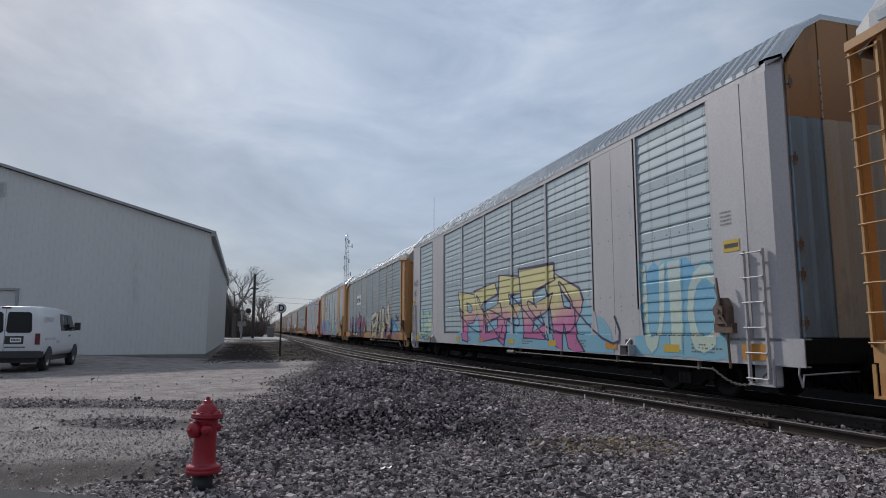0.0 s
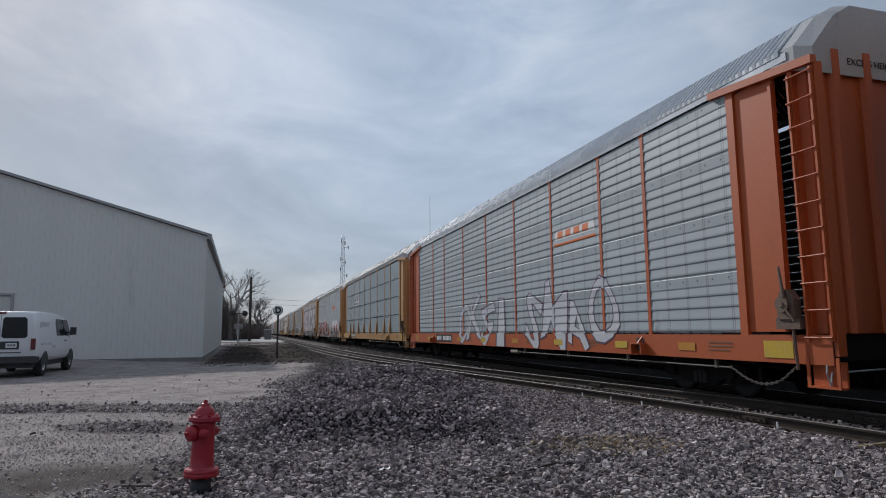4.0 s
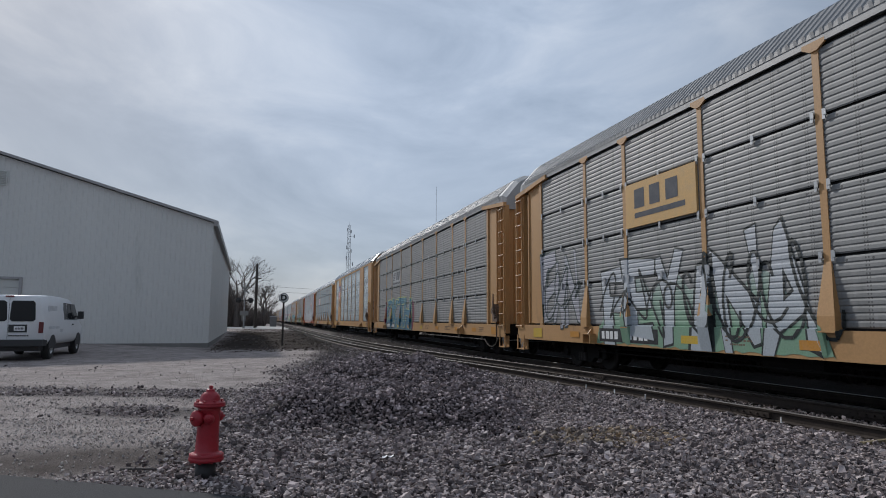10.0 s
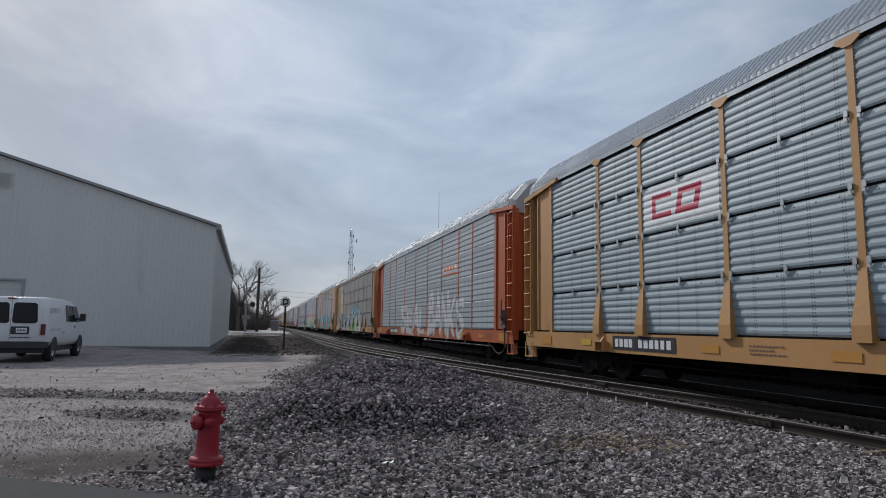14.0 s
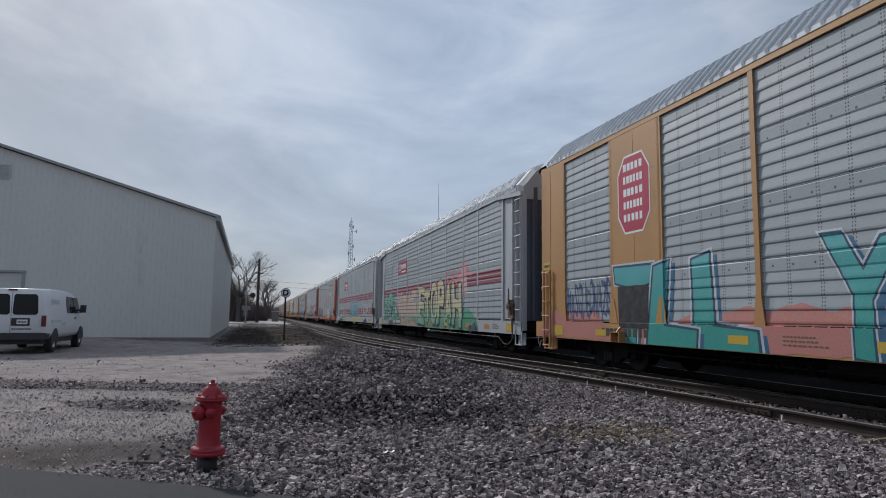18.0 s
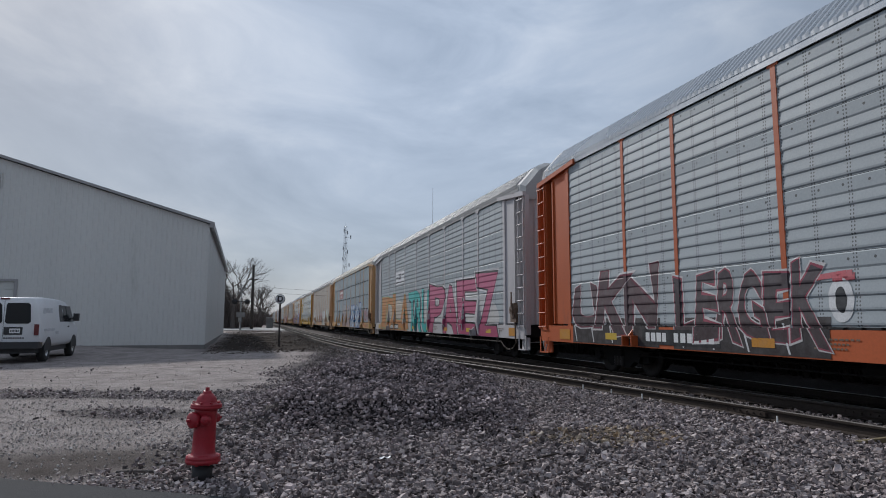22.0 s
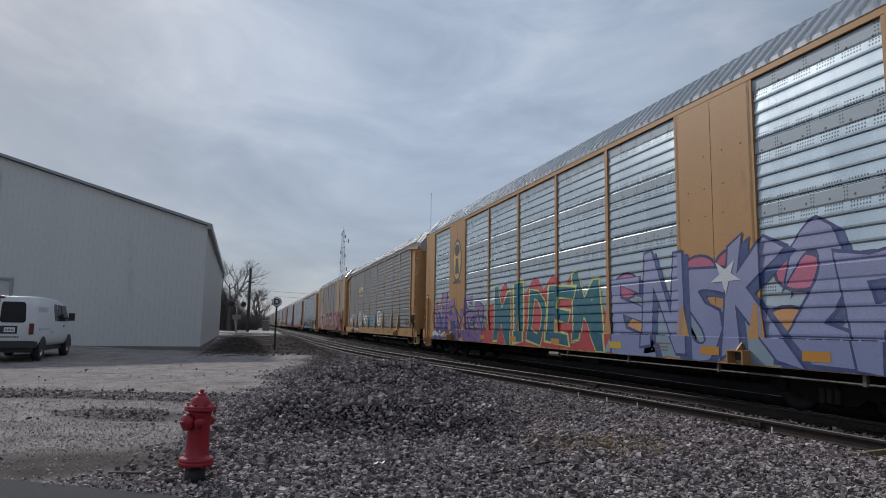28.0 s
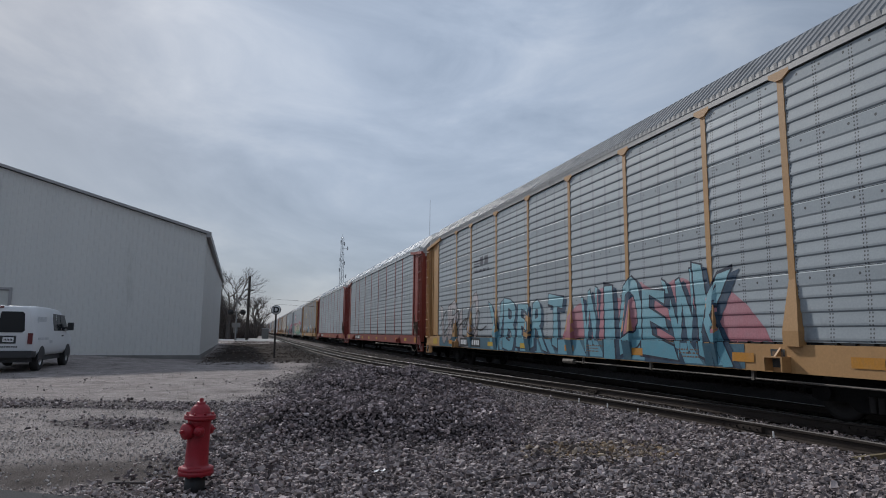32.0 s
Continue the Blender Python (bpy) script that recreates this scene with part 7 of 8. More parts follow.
    tag(6, "E", 8.0, 9.6, 0.98, 2.5, ebony, None, None, 18, 0.5, fat=0.042, label="black graffiti letter with white edge on red", edge=(0.66, 0.67, 0.68), lap=0.9, rim=0.016)
    tag(6, "DAKYR", 10.5, 16.1, 0.86, 2.3, ebony, None, None, 16, 0.7, fat=0.042, label="black graffiti letters with white edge", edge=(0.66, 0.67, 0.68), lap=0.92, rim=0.016)
    p = Piece(6)
    for a, z, r in ((9.95, 1.8, 0.3), (10.2, 1.35, 0.16)):
        p.poly([(a + (r if q % 2 else 0.3 * r) * math.sin(q * math.pi / 4), z + (r if q % 2 else 0.3 * r) * math.cos(q * math.pi / 4)) for q in range(8)], B, 3)
    # white, red and black shards
    p.cloud(17.2, 25.6, SILL_LO + 0.02, 2.5, spray((0.62, 0.63, 0.64), (0.66, 0.67, 0.68)), 19, 0, 0.4)
    rng = random.Random(6)
    for q in range(9):
        a = 17.5 + q * 0.86
        for z, w, mat, lv in ((1.15, 1.15, spray((0.42, 0.075, 0.06)), 2), (0.9, 0.75, ebony, 3)):
            b = a + rng.uniform(-0.1, 0.3)
            zt = rng.uniform(1.9, 2.5) - (0.35 if lv == 3 else 0.0)
            p.poly(((b, z - 0.25), (b + w, z - 0.2), (b + w * rng.uniform(0.7, 1.1), zt * 0.75), (b + w * 0.45, zt), (b - 0.1 * w, 1.4)), mat, lv + 0.3 * (q % 3))
        p.scrawl(a, a + 1.2, 0.9, 2.3, spray((0.66, 0.67, 0.68)), 30 + q, 0.07, 2, 6)
    p.done("graffiti", "white, red and black graffiti shapes")
    # giant block letters: bars in each letter's own box, on a dark ground
    p = Piece(7)
    p.rect(2.0, 26.5, 1.28, 4.98, spray((0.045, 0.047, 0.055)))
    bar = {"M": ((0, 0.22, 0, 1), (0.78, 1, 0, 1)), "I": ((0.12, 0.88, 0, 1),), "C": ((0, 0.62, 0, 1), (0.62, 1, 0, 0.34), (0.62, 1, 0.66, 1)),
           "S": ((0, 1, 0.82, 1), (0, 0.4, 0.42, 1), (0, 1, 0.42, 0.58), (0.6, 1, 0, 0.58), (0, 1, 0, 0.2)), "K": ((0, 0.45, 0, 1),), "H": ((0, 0.4, 0, 1), (0.6, 1, 0, 1), (0.4, 0.6, 0.34, 0.6)),
           "O": ((0, 0.34, 0.06, 0.94), (0.66, 1, 0.06, 0.94), (0.08, 0.92, 0, 0.3), (0.08, 0.92, 0.72, 1)), "D": ((0, 0.4, 0, 1), (0.74, 1, 0.08, 0.92), (0.4, 0.9, 0, 0.24), (0.4, 0.9, 0.66, 1)),
           "Y": ((0, 0.36, 0.42, 1), (0.66, 1, 0.3, 1), (0.1, 0.9, 0.3, 0.5), (0.3, 0.72, 0, 0.42)), "R": ((0, 0.36, 0, 1), (0.36, 0.95, 0.78, 1), (0.72, 1, 0.52, 0.94), (0.36, 0.9, 0.42, 0.56)),
           "Z": ((0, 1, 0.72, 1), (0, 1, 0, 0.26))}
    slant = {"M": (((0.22, 0.62), (0.22, 1), (0.5, 0.6), (0.5, 0.30)), ((0.78, 1), (0.78, 0.62), (0.5, 0.30), (0.5, 0.6))), "K": (((0.45, 0.40), (0.45, 0.66), (0.68, 1), (1, 1)), ((0.5, 0.66), (0.45, 0.40), (0.66, 0), (1, 0))),
             "R": (((0.36, 0.42), (0.66, 0.46), (1, 0), (0.62, 0)),), "Z": (((0, 0.26), (0.44, 0.26), (1, 0.72), (0.56, 0.72)),)}
    pinkp, whitep = spray((0.60, 0.375, 0.375), (0.56, 0.41, 0.41)), spray((0.58, 0.575, 0.58), (0.54, 0.55, 0.56))
    for ch, u0, u1, fill in (("M", 2.35, 4.50, pinkp), ("I", 4.62, 5.82, whitep), ("C", 5.95, 7.55, pinkp), ("S", 7.70, 9.32, whitep), ("K", 9.62, 11.2, whitep), ("H", 11.35, 13.2, pinkp), ("O", 13.5, 15.2, whitep),
                             ("K", 15.5, 17.3, pinkp), ("D", 17.6, 19.65, whitep), ("Y", 19.8, 21.5, pinkp), ("R", 21.65, 23.95, whitep), ("Z", 24.15, 26.1, pinkp)):
        at = lambda a, b: (u0 + (u1 - u0) * a, 1.46 + 3.38 * b + 0.02 * math.sin(9 * a + u0))
        for a0, a1, b0, b1 in bar[ch]:
            p.poly([at(a0, b0), at(a1, b0), at(a1, b1), at(a0, b1)], fill, 1)
        for q in slant.get(ch, ()):
            p.poly([at(*c) for c in q], fill, 1)
    p.scrawl(18.4, 19.4, 4.35, 4.6, spray((0.5, 0.04, 0.03)), 4, 0.06, 2)
    p.done("graffiti", "giant pink and white block letters on dark ground")
    p = Piece(7)
    p.rect(1.0, 27.6, SILL_LO + 0.01, SILL_HI - 0.01, spray((0.045, 0.05, 0.06)), 0)
    p.done("graffiti", "dark grey band along the sill")
    tag(8, "FEYINA", 6.2, 12.6, 0.86, 2.75, spray((0.40, 0.44, 0.47), (0.44, 0.46, 0.49)), (0.015, 0.02, 0.02), spray((0.20, 0.34, 0.23), (0.34, 0.38, 0.38)), 31, 1.5, label="tangled white and green graffiti letters with black outline", cloud_top=-0.5, tangle=6, fat=0.025)
    tag(8, "EMN", 2.6, 4.8, 1.25, 3.0, spray((0.30, 0.30, 0.33), (0.34, 0.34, 0.38)), (0.02, 0.035, 0.035), None, 34, 1.4, label="grey graffiti letters with dark outline", tangle=2)
    tag(8, "SRMK", 17.5, 24.5, 0.95, 2.1, spray((0.50, 0.50, 0.49)), (0.30, 0.30, 0.30), None, 32, 1.6, label="faded white graffiti letters", fat=0.013)
    # blue block letters with lime edge
    p = Piece(9)
    p.disc(13.3, 1.55, 0.55, 0.95, spray((0.16, 0.02, 0.04)), 0)
    p.disc(5.45, 1.7, 0.4, 0.9, spray((0.16, 0.02, 0.04)), 0)
    p.rect(5.5, 13.0, SILL_LO + 0.02, 1.5, spray((0.05, 0.16, 0.24), (0.06, 0.18, 0.24)), 1)
    p.done("graffiti", "maroon discs behind a blue band")
    tag(9, "CKTH", 5.6, 13.0, 1.0, 2.6, spray((0.04, 0.15, 0.24), (0.06, 0.20, 0.28)), (0.42, 0.46, 0.16), None, 33, 0.5, fat=0.034, label="dark blue block graffiti letters with lime edge", lap=0.95, shadow=(0.02, 0.08, 0.13))
    tag(12, "SEAL", 9.2, 15.6, 0.9, 2.3, spray((0.52, 0.52, 0.53), (0.58, 0.58, 0.59)), (0.30, 0.30, 0.31), None, 36, 1.1, label="white bubble graffiti letters with grey outline", fat=0.025)
    tag(12, "BANKS", 16.1, 22.3, 0.9, 2.75, spray((0.52, 0.52, 0.53), (0.58, 0.58, 0.59)), (0.30, 0.30, 0.31), None, 35, 1.1, label="white bubble graffiti letters with grey outline", fat=0.025)
    p = Piece(13)
    p.cloud(2.5, 12.2, SILL_LO + 0.02, 1.75, spray((0.42, 0.43, 0.36), (0.36, 0.40, 0.42)), 39, 0, 0.3)
    p.cloud(11.2, 13.2, 1.25, 2.5, spray((0.30, 0.40, 0.48)), 40, 0.4, 0.3)
    p.done("graffiti", "pale grey and blue sprayed ground")
    tag(13, "COSCKS", 2.7, 11.6, 0.9, 2.6, spray((0.37, 0.42, 0.45), (0.40, 0.44, 0.47)), (0.03, 0.035, 0.045), None, 37, 1.5, label="pale grey-blue graffiti letters with black outline", tangle=6, fat=0.025)
    tag(13, "LBK", 10.2, 12.2, 2.1, 2.75, spray((0.42, 0.44, 0.45)), (0.02, 0.02, 0.03), None, 39, 1.0, label="small grey letters with black outline")
    tag(13, "YB", 13.7, 20.5, 0.80, 2.9, spray((0.54, 0.56, 0.50), (0.08, 0.36, 0.46), 1.4, 3.0), (0.02, 0.03, 0.04), spray((0.14, 0.34, 0.08), (0.44, 0.46, 0.40)), 38, 1.4, label="big teal, white and green graffiti shapes", cloud_top=-0.9, fat=0.029)
    # teal on tan over a pink foot
    p = Piece(14)
    p.cloud(5.2, 26.4, SILL_LO + 0.02, 1.55, spray((0.50, 0.20, 0.17), (0.54, 0.24, 0.20)), 44, 0, 0.16)
    p.cloud(0.9, 5.2, SILL_LO + 0.02, 1.5, spray((0.50, 0.20, 0.17), (0.54, 0.24, 0.20)), 45, 0, 0.16)
    p.done("graffiti", "salmon pink sprayed foot with a wavy top")
    for text, a, b, sd, top in (("TLL", 5.4, 9.8, 42, 2.5), ("YOUR", 11.5, 16.2, 41, 2.6), ("SELF", 17.4, 21.9, 43, 2.55)):
        tag(14, text, a, b, 0.88, top, spray((0.03, 0.30, 0.26), (0.09, 0.40, 0.42)), (0.02, 0.06, 0.11), None, sd, 0.6, fat=0.036, label="teal graffiti letters with dark blue outline", lap=0.92, edge=(0.46, 0.50, 0.54), shadow=(0.03, 0.12, 0.22))
    p = Piece(14)
    p.poly(((5.55, 1.1), (6.75, 1.1), (6.8, 2.1), (5.5, 2.1)), ebony, 9)
    p.word("TWO THOUSAND NINETEEN", 22.1, 25.9, 1.65, 2.15, [(0.012, spray((0.03, 0.05, 0.13)), 4)], 46, 0.9, 1.0)
    p.done("graffiti", "black patch and thin dark blue lettering")
    tag(14, "MISGUEDNAZE", 2.75, 5.1, 1.35, 2.15, spray((0.05, 0.09, 0.20)), None, None, 47, 1.4, label="small dark blue graffiti lettering", fat=0.006, lap=1.0)
    # grey, red stripes
    stripe = spray((0.23, 0.02, 0.05), (0.27, 0.03, 0.06))
    for k, hs in ((15, (2.62, 2.80, 2.98)), (16, (1.45, 1.63, 1.81, 2.66, 2.86, 3.06))):
        p = Piece(k)
        for z in hs:
            for a, b in zip(P_BAYS, P_BAYS[1:]):
                p.rect(a + 0.1, b - 0.1, z, z + 0.135, stripe)
        p.done("stripes", "dark red painted stripes")
    p = Piece(15)
    p.cloud(12.9, 23.5, SILL_LO + 0.02, 1.9, spray((0.06, 0.28, 0.16), (0.12, 0.36, 0.26)), 47, 0, 0.2)
    p.rect(2.6, 12.8, SILL_LO + 0.03, SILL_HI - 0.01, spray((0.34, 0.30, 0.28), (0.40, 0.34, 0.30)), 0)
    for q, (a, z) in enumerate(((16.2, 2.75), (18.7, 3.2), (19.6, 3.05), (20.9, 3.35))):
        p.scrawl(a, a + 1.5, z - 0.3, z + 0.35, spray((0.52, 0.20, 0.22)), 70 + q, 0.14, 2, 1)
    p.cloud(20.6, 22.0, 2.3, 3.5, spray((0.50, 0.34, 0.33)), 12, 0.5, 0.3)
    p.done("graffiti", "green sprayed foot and pink smears")
    tag(15, "ES9L", 2.75, 7.1, 1.15, 2.6, spray((0.06, 0.28, 0.24), (0.14, 0.38, 0.34)), (0.02, 0.05, 0.06), spray((0.40, 0.42, 0.42)), 45, 1.4, label="green graffiti letters", cloud_top=-0.4, tangle=2)
    tag(15, "KTAE", 7.4, 12.7, 1.0, 2.65, spray((0.10, 0.34, 0.26), (0.56, 0.42, 0.34), 0.9, 1.9), (0.44, 0.34, 0.30), spray((0.50, 0.34, 0.30), (0.52, 0.40, 0.34)), 46, 0.8, label="green and cream graffiti letters", cloud_top=-0.4, fat=0.025)
    tag(15, "ETOPAH", 13.1, 21.1, 1.0, 2.85, spray((0.16, 0.42, 0.30), (0.58, 0.52, 0.33), 0.9, 2.0), (0.015, 0.02, 0.025), spray((0.10, 0.30, 0.20), (0.46, 0.42, 0.30)), 47, 0.8, label="cream and green graffiti letters with thick black outline", cloud_top=-0.5, fat=0.032, shadow=(0.015, 0.02, 0.025), lap=0.95)
    tag(15, "A9", 2.72, 5.6, 1.25, 2.75, spray((0.05, 0.28, 0.17), (0.20, 0.46, 0.30), 1.2, 2.6), (0.015, 0.02, 0.02), None, 48, 0.5, label="big green graffiti letters with black outline", fat=0.036)
    p = Piece(16)
    p.rect(12.3, 18.6, SILL_LO + 0.02, 1.4, spray((0.52, 0.48, 0.28), (0.46, 0.42, 0.26)), 0)
    p.cloud(12.2, 18.3, 1.25, 2.75, spray((0.10, 0.14, 0.22), (0.30, 0.30, 0.36)), 49, 0.4, 0.15)
    for q in range(4):
        p.scrawl(20.1 + q * 1.15, 21.6 + q * 1.15, 1.35, 2.4, pale, 60 + q, 0.06, 2)
    p.scrawl(6.0, 9.6, 1.2, 2.2, spray((0.46, 0.42, 0.36)), 66, 0.06, 5)
    p.done("graffiti", "thin white scrawled outlines and yellow foot")
    tag(16, "LAFTY", 12.5, 18.0, 1.2, 2.5, spray((0.10, 0.40, 0.52), (0.18, 0.48, 0.58)), (0.03, 0.05, 0.10), None, 49, 0.9, label="cyan graffiti letters over a yellow foot", fat=0.021)
    # black with white edge on orange
    p = Piece(17)
    p.rect(2.7, 6.6, SILL_LO + 0.02, 1.4, spray((0.035, 0.028, 0.03)), 0)
    p.rect(7.1, 10.9, SILL_LO + 0.02, 1.4, spray((0.035, 0.028, 0.03)), 0)
    p.disc(11.1, 1.65, 0.22, 0.34, pale, 3)
    p.disc(11.1, 1.65, 0.1, 0.2, ebony, 4)
    p.scrawl(10.7, 11.5, 1.95, 2.05, spray((0.46, 0.10, 0.12)), 52, 0.09, 1)
    for q in range(9):
        a = 2.9 + q * 0.9
        if not 6.3 < a < 7.1:
            p.poly(((a, SILL_LO + 0.05), (a + 0.04, SILL_LO + 0.05), (a - 0.1, 1.3), (a - 0.15, 1.3)), pale, 2)
    p.done("graffiti", "black band with thin white drips")
    tag(17, "UKN", 2.8, 6.6, 1.15, 2.3, spray((0.055, 0.035, 0.04), (0.10, 0.06, 0.07)), (0.14, 0.03, 0.05), None, 51, 1.2, label="black graffiti letters with white edge", edge=(0.52, 0.50, 0.50), fat=0.029, lap=0.95)
    tag(17, "LERGEK", 7.2, 10.8, 1.05, 2.15, spray((0.055, 0.035, 0.04), (0.06, 0.05, 0.06)), (0.26, 0.05, 0.08), None, 53, 1.0, label="black and red graffiti letters with white edge", edge=(0.52, 0.50, 0.50), fat=0.029, lap=0.95)
    tag(17, "SE", 17.6, 19.9, 1.1, 2.1, spray((0.52, 0.53, 0.53)), (0.30, 0.30, 0.30), None, 52, 1.4, label="white graffiti letters")
    tag(17, "GEC", 21.9, 24.2, 1.15, 2.2, spray((0.05, 0.06, 0.08), (0.08, 0.20, 0.28)), (0.42, 0.44, 0.46), None, 52, 1.5, label="black and blue graffiti letters")
    p = Piece(16)
    p.disc(3.25, 1.7, 0.36, 0.6, B, 1, 20)
    p.disc(3.25, 1.7, 0.30, 0.53, spray((0.08, 0.38, 0.46), (0.12, 0.44, 0.52)), 2, 20)
    p.poly(((2.8, 1.35), (3.9, 1.55), (3.7, 1.9), (3.2, 1.8)), spray((0.08, 0.38, 0.46)), 3)
    p.scrawl(2.9, 3.8, 1.35, 2.1, spray((0.02, 0.14, 0.20)), 77, 0.04, 2, 4)
    p.done("graffiti", "cyan painted blob with black outline")
    # orange, teal, pink
    p = Piece(18)
    p.rect(2.6, 11.0, SILL_LO + 0.02, 1.4, spray((0.46, 0.20, 0.075), (0.50, 0.22, 0.08)), 0)
    p.cloud(2.6, 11.1, 1.25, 2.6, spray((0.46, 0.40, 0.34), (0.50, 0.46, 0.40)), 54, 0.4, 0.15)
    p.cloud(11.2, 25.6, 1.24, 2.7, spray((0.48, 0.46, 0.44), (0.50, 0.50, 0.50)), 55, 0.4, 0.15)
    p.done("graffiti", "orange sill and cream sprayed ground")
    tag(18, "IDLA", 2.6, 11.1, 1.0, 2.85, spray((0.50, 0.20, 0.06), (0.50, 0.22, 0.075)), (0.10, 0.30, 0.17), None, 54, 0.5, label="orange graffiti letters with green edge", lap=0.98, fat=0.038, rim=0.016)
    tag(18, "TRU", 11.3, 15.7, 0.82, 2.85, spray((0.03, 0.38, 0.36), (0.05, 0.42, 0.40)), (0.015, 0.03, 0.04), None, 55, 0.5, label="teal graffiti letters with black shadow", lap=0.95, fat=0.025, shadow=(0.015, 0.03, 0.05), rim=0.010)
    tag(18, "PAEZ", 16.0, 25.5, 0.80, 2.95, spray((0.36, 0.055, 0.13), (0.44, 0.10, 0.19)), (0.015, 0.012, 0.015), None, 56, 0.6, label="huge pink graffiti letters with black and white outline", edge=(0.56, 0.55, 0.56), fat=0.036, lap=0.93)
    # blue and white, mauve, red bubbles
    tag(19, "SHA", 10.3, 13.1, 0.90, 2.6, spray((0.36, 0.28, 0.26), (0.44, 0.35, 0.31)), (0.10, 0.05, 0.16), spray((0.42, 0.31, 0.24)), 57, 1.3, label="tan graffiti letters with violet outline", cloud_top=-1.0, fat=0.025)
    tag(19, "RON", 13.1, 15.8, 0.90, 2.55, spray((0.36, 0.28, 0.26), (0.44, 0.35, 0.31)), (0.10, 0.05, 0.16), spray((0.42, 0.31, 0.24)), 60, 1.3, label="tan graffiti letters with violet outline", cloud_top=-1.0, fat=0.025)
    tag(19, "PSHOZ", 15.95, 21.9, 0.82, 2.65, spray((0.46, 0.52, 0.60), (0.40, 0.48, 0.58)), (0.03, 0.055, 0.24), spray((0.40, 0.44, 0.50), (0.40, 0.45, 0.50)), 58, 0.9, label="white and blue graffiti letters", cloud_top=-0.8, fat=0.032, shadow=(0.04, 0.16, 0.36))
    p = Piece(19)
    for q, z in enumerate((2.05, 1.78, 1.5)):
        p.word("KMOSE", 22.05, 23.1, z, z + 0.2, [(0.0, spray((0.20, 0.07, 0.12)), 2)], 20 + q, 1.5)
    for a, b, z0, z1 in ((23.8, 25.1, 1.35, 2.4), (25.3, 26.2, 1.4, 2.15)):
        for w, mat, lv in ((1.0, spray((0.36, 0.05, 0.08)), 1), (0.84, FLAT_GREY, 2)):
            p.disc((a + b) / 2, (z0 + z1) / 2, (b - a) / 2 * w, (z1 - z0) / 2 * w, mat, lv, 24)
        p.scrawl(a + 0.2, b - 0.2, z0 + 0.3, z1 - 0.3, spray((0.36, 0.05, 0.08)), int(a * 3), 0.07, 2, 4)
    p.scrawl(23.9, 24.9, 0.85, 1.2, spray((0.40, 0.06, 0.08)), 9, 0.08, 1)
    p.done("graffiti", "red bubble outlines and small maroon tags")
    tag(20, "NEB", 3.2, 6.9, 1.2, 2.75, pale, (0.36, 0.33, 0.31), None, 61, 1.3, label="faint white graffiti letters", fat=0.010)
    tag(20, "AC", 10.5, 12.7, 1.35, 2.4, pale, None, None, 63, 1.4, label="thin white graffiti letters", fat=0.006)
    tag(20, "RUM", 13.1, 16.1, 1.12, 2.45, spray((0.46, 0.27, 0.25), (0.40, 0.17, 0.17)), (0.50, 0.46, 0.44), None, 62, 1.3, label="faded red graffiti letters with pale outline", fat=0.022)
    tag(20, "EAR", 17.6, 20.6, 1.22, 2.5, white, (0.34, 0.36, 0.34), spray((0.50, 0.50, 0.47)), 64, 1.2, label="white graffiti letters in a pale block", fat=0.026, cloud_top=-0.1)
    tag(20, "SF", 21.95, 23.6, 1.2, 2.5, spray((0.40, 0.50, 0.44)), (0.62, 0.64, 0.62), None, 65, 1.3, label="pale green graffiti letters with white outline", fat=0.020)
    tag(20, "C", 23.7, 24.95, 1.35, 2.5, spray((0.44, 0.47, 0.33)), (0.62, 0.64, 0.60), None, 66, 1.0, label="pale yellow-green graffiti letter with white outline", fat=0.020)
    # many colours
    p = Piece(22)
    p.cloud(9.5, 18.8, SILL_LO + 0.02, 2.75, spray((0.46, 0.05, 0.065), (0.48, 0.07, 0.085)), 65, 0, 0.5)
    p.cloud(18.4, 27.0, SILL_LO + 0.02, 1.7, spray((0.22, 0.30, 0.36), (0.30, 0.34, 0.42)), 66, 0.4, 0.2)
    for a, z, mat in ((19.3, 2.5, (0.46, 0.12, 0.20)), (21.9, 2.65, (0.46, 0.12, 0.20)), (22.9, 2.7, (0.44, 0.11, 0.14)), (24.3, 2.45, (0.48, 0.14, 0.22)), (25.5, 2.35, (0.48, 0.14, 0.22)), (24.0, 1.6, (0.52, 0.26, 0.10)), (19.8, 1.5, (0.52, 0.26, 0.10)), (24.9, 2.4, (0.14, 0.36, 0.36))):
        p.disc(a, z - 0.15, 0.55, 0.33, spray((0.05, 0.05, 0.12)), 1, 18)
        p.disc(a, z - 0.15, 0.48, 0.27, spray(mat), 1.4, 18)
    p.done("graffiti", "red and blue sprayed ground with pink and orange bubbles")
    tag(22, "AIENES", 2.6, 9.6, 0.82, 2.35, spray((0.17, 0.09, 0.26), (0.31, 0.19, 0.36)), (0.05, 0.03, 0.12), None, 64, 1.6, label="purple graffiti letters", lap=1.0, tangle=3)
    tag(22, "MIDEM", 10.7, 18.1, 0.86, 2.5, spray((0.012, 0.10, 0.15), (0.02, 0.15, 0.19)), (0.50, 0.54, 0.18), None, 65, 1.2, label="dark teal graffiti letters with lime edge on red", lap=0.95, fat=0.025, rim=0.024)
    tag(22, "ENSK2R", 18.7, 26.6, 0.95, 2.65, spray((0.22, 0.25, 0.42), (0.30, 0.31, 0.48)), (0.04, 0.05, 0.15), None, 66, 1.1, label="violet blue graffiti letters with navy outline", fat=0.034, shadow=(0.05, 0.08, 0.20), lap=0.97)
    p = Piece(22)
    p.poly([(22.65 + (0.42 if q % 2 else 0.15) * math.sin(q * math.pi / 5), 2.35 + (0.34 if q % 2 else 0.12) * math.cos(q * math.pi / 5)) for q in range(10)], pale, 11)
    p.done("graffiti", "small white star")
    p = Piece(22)
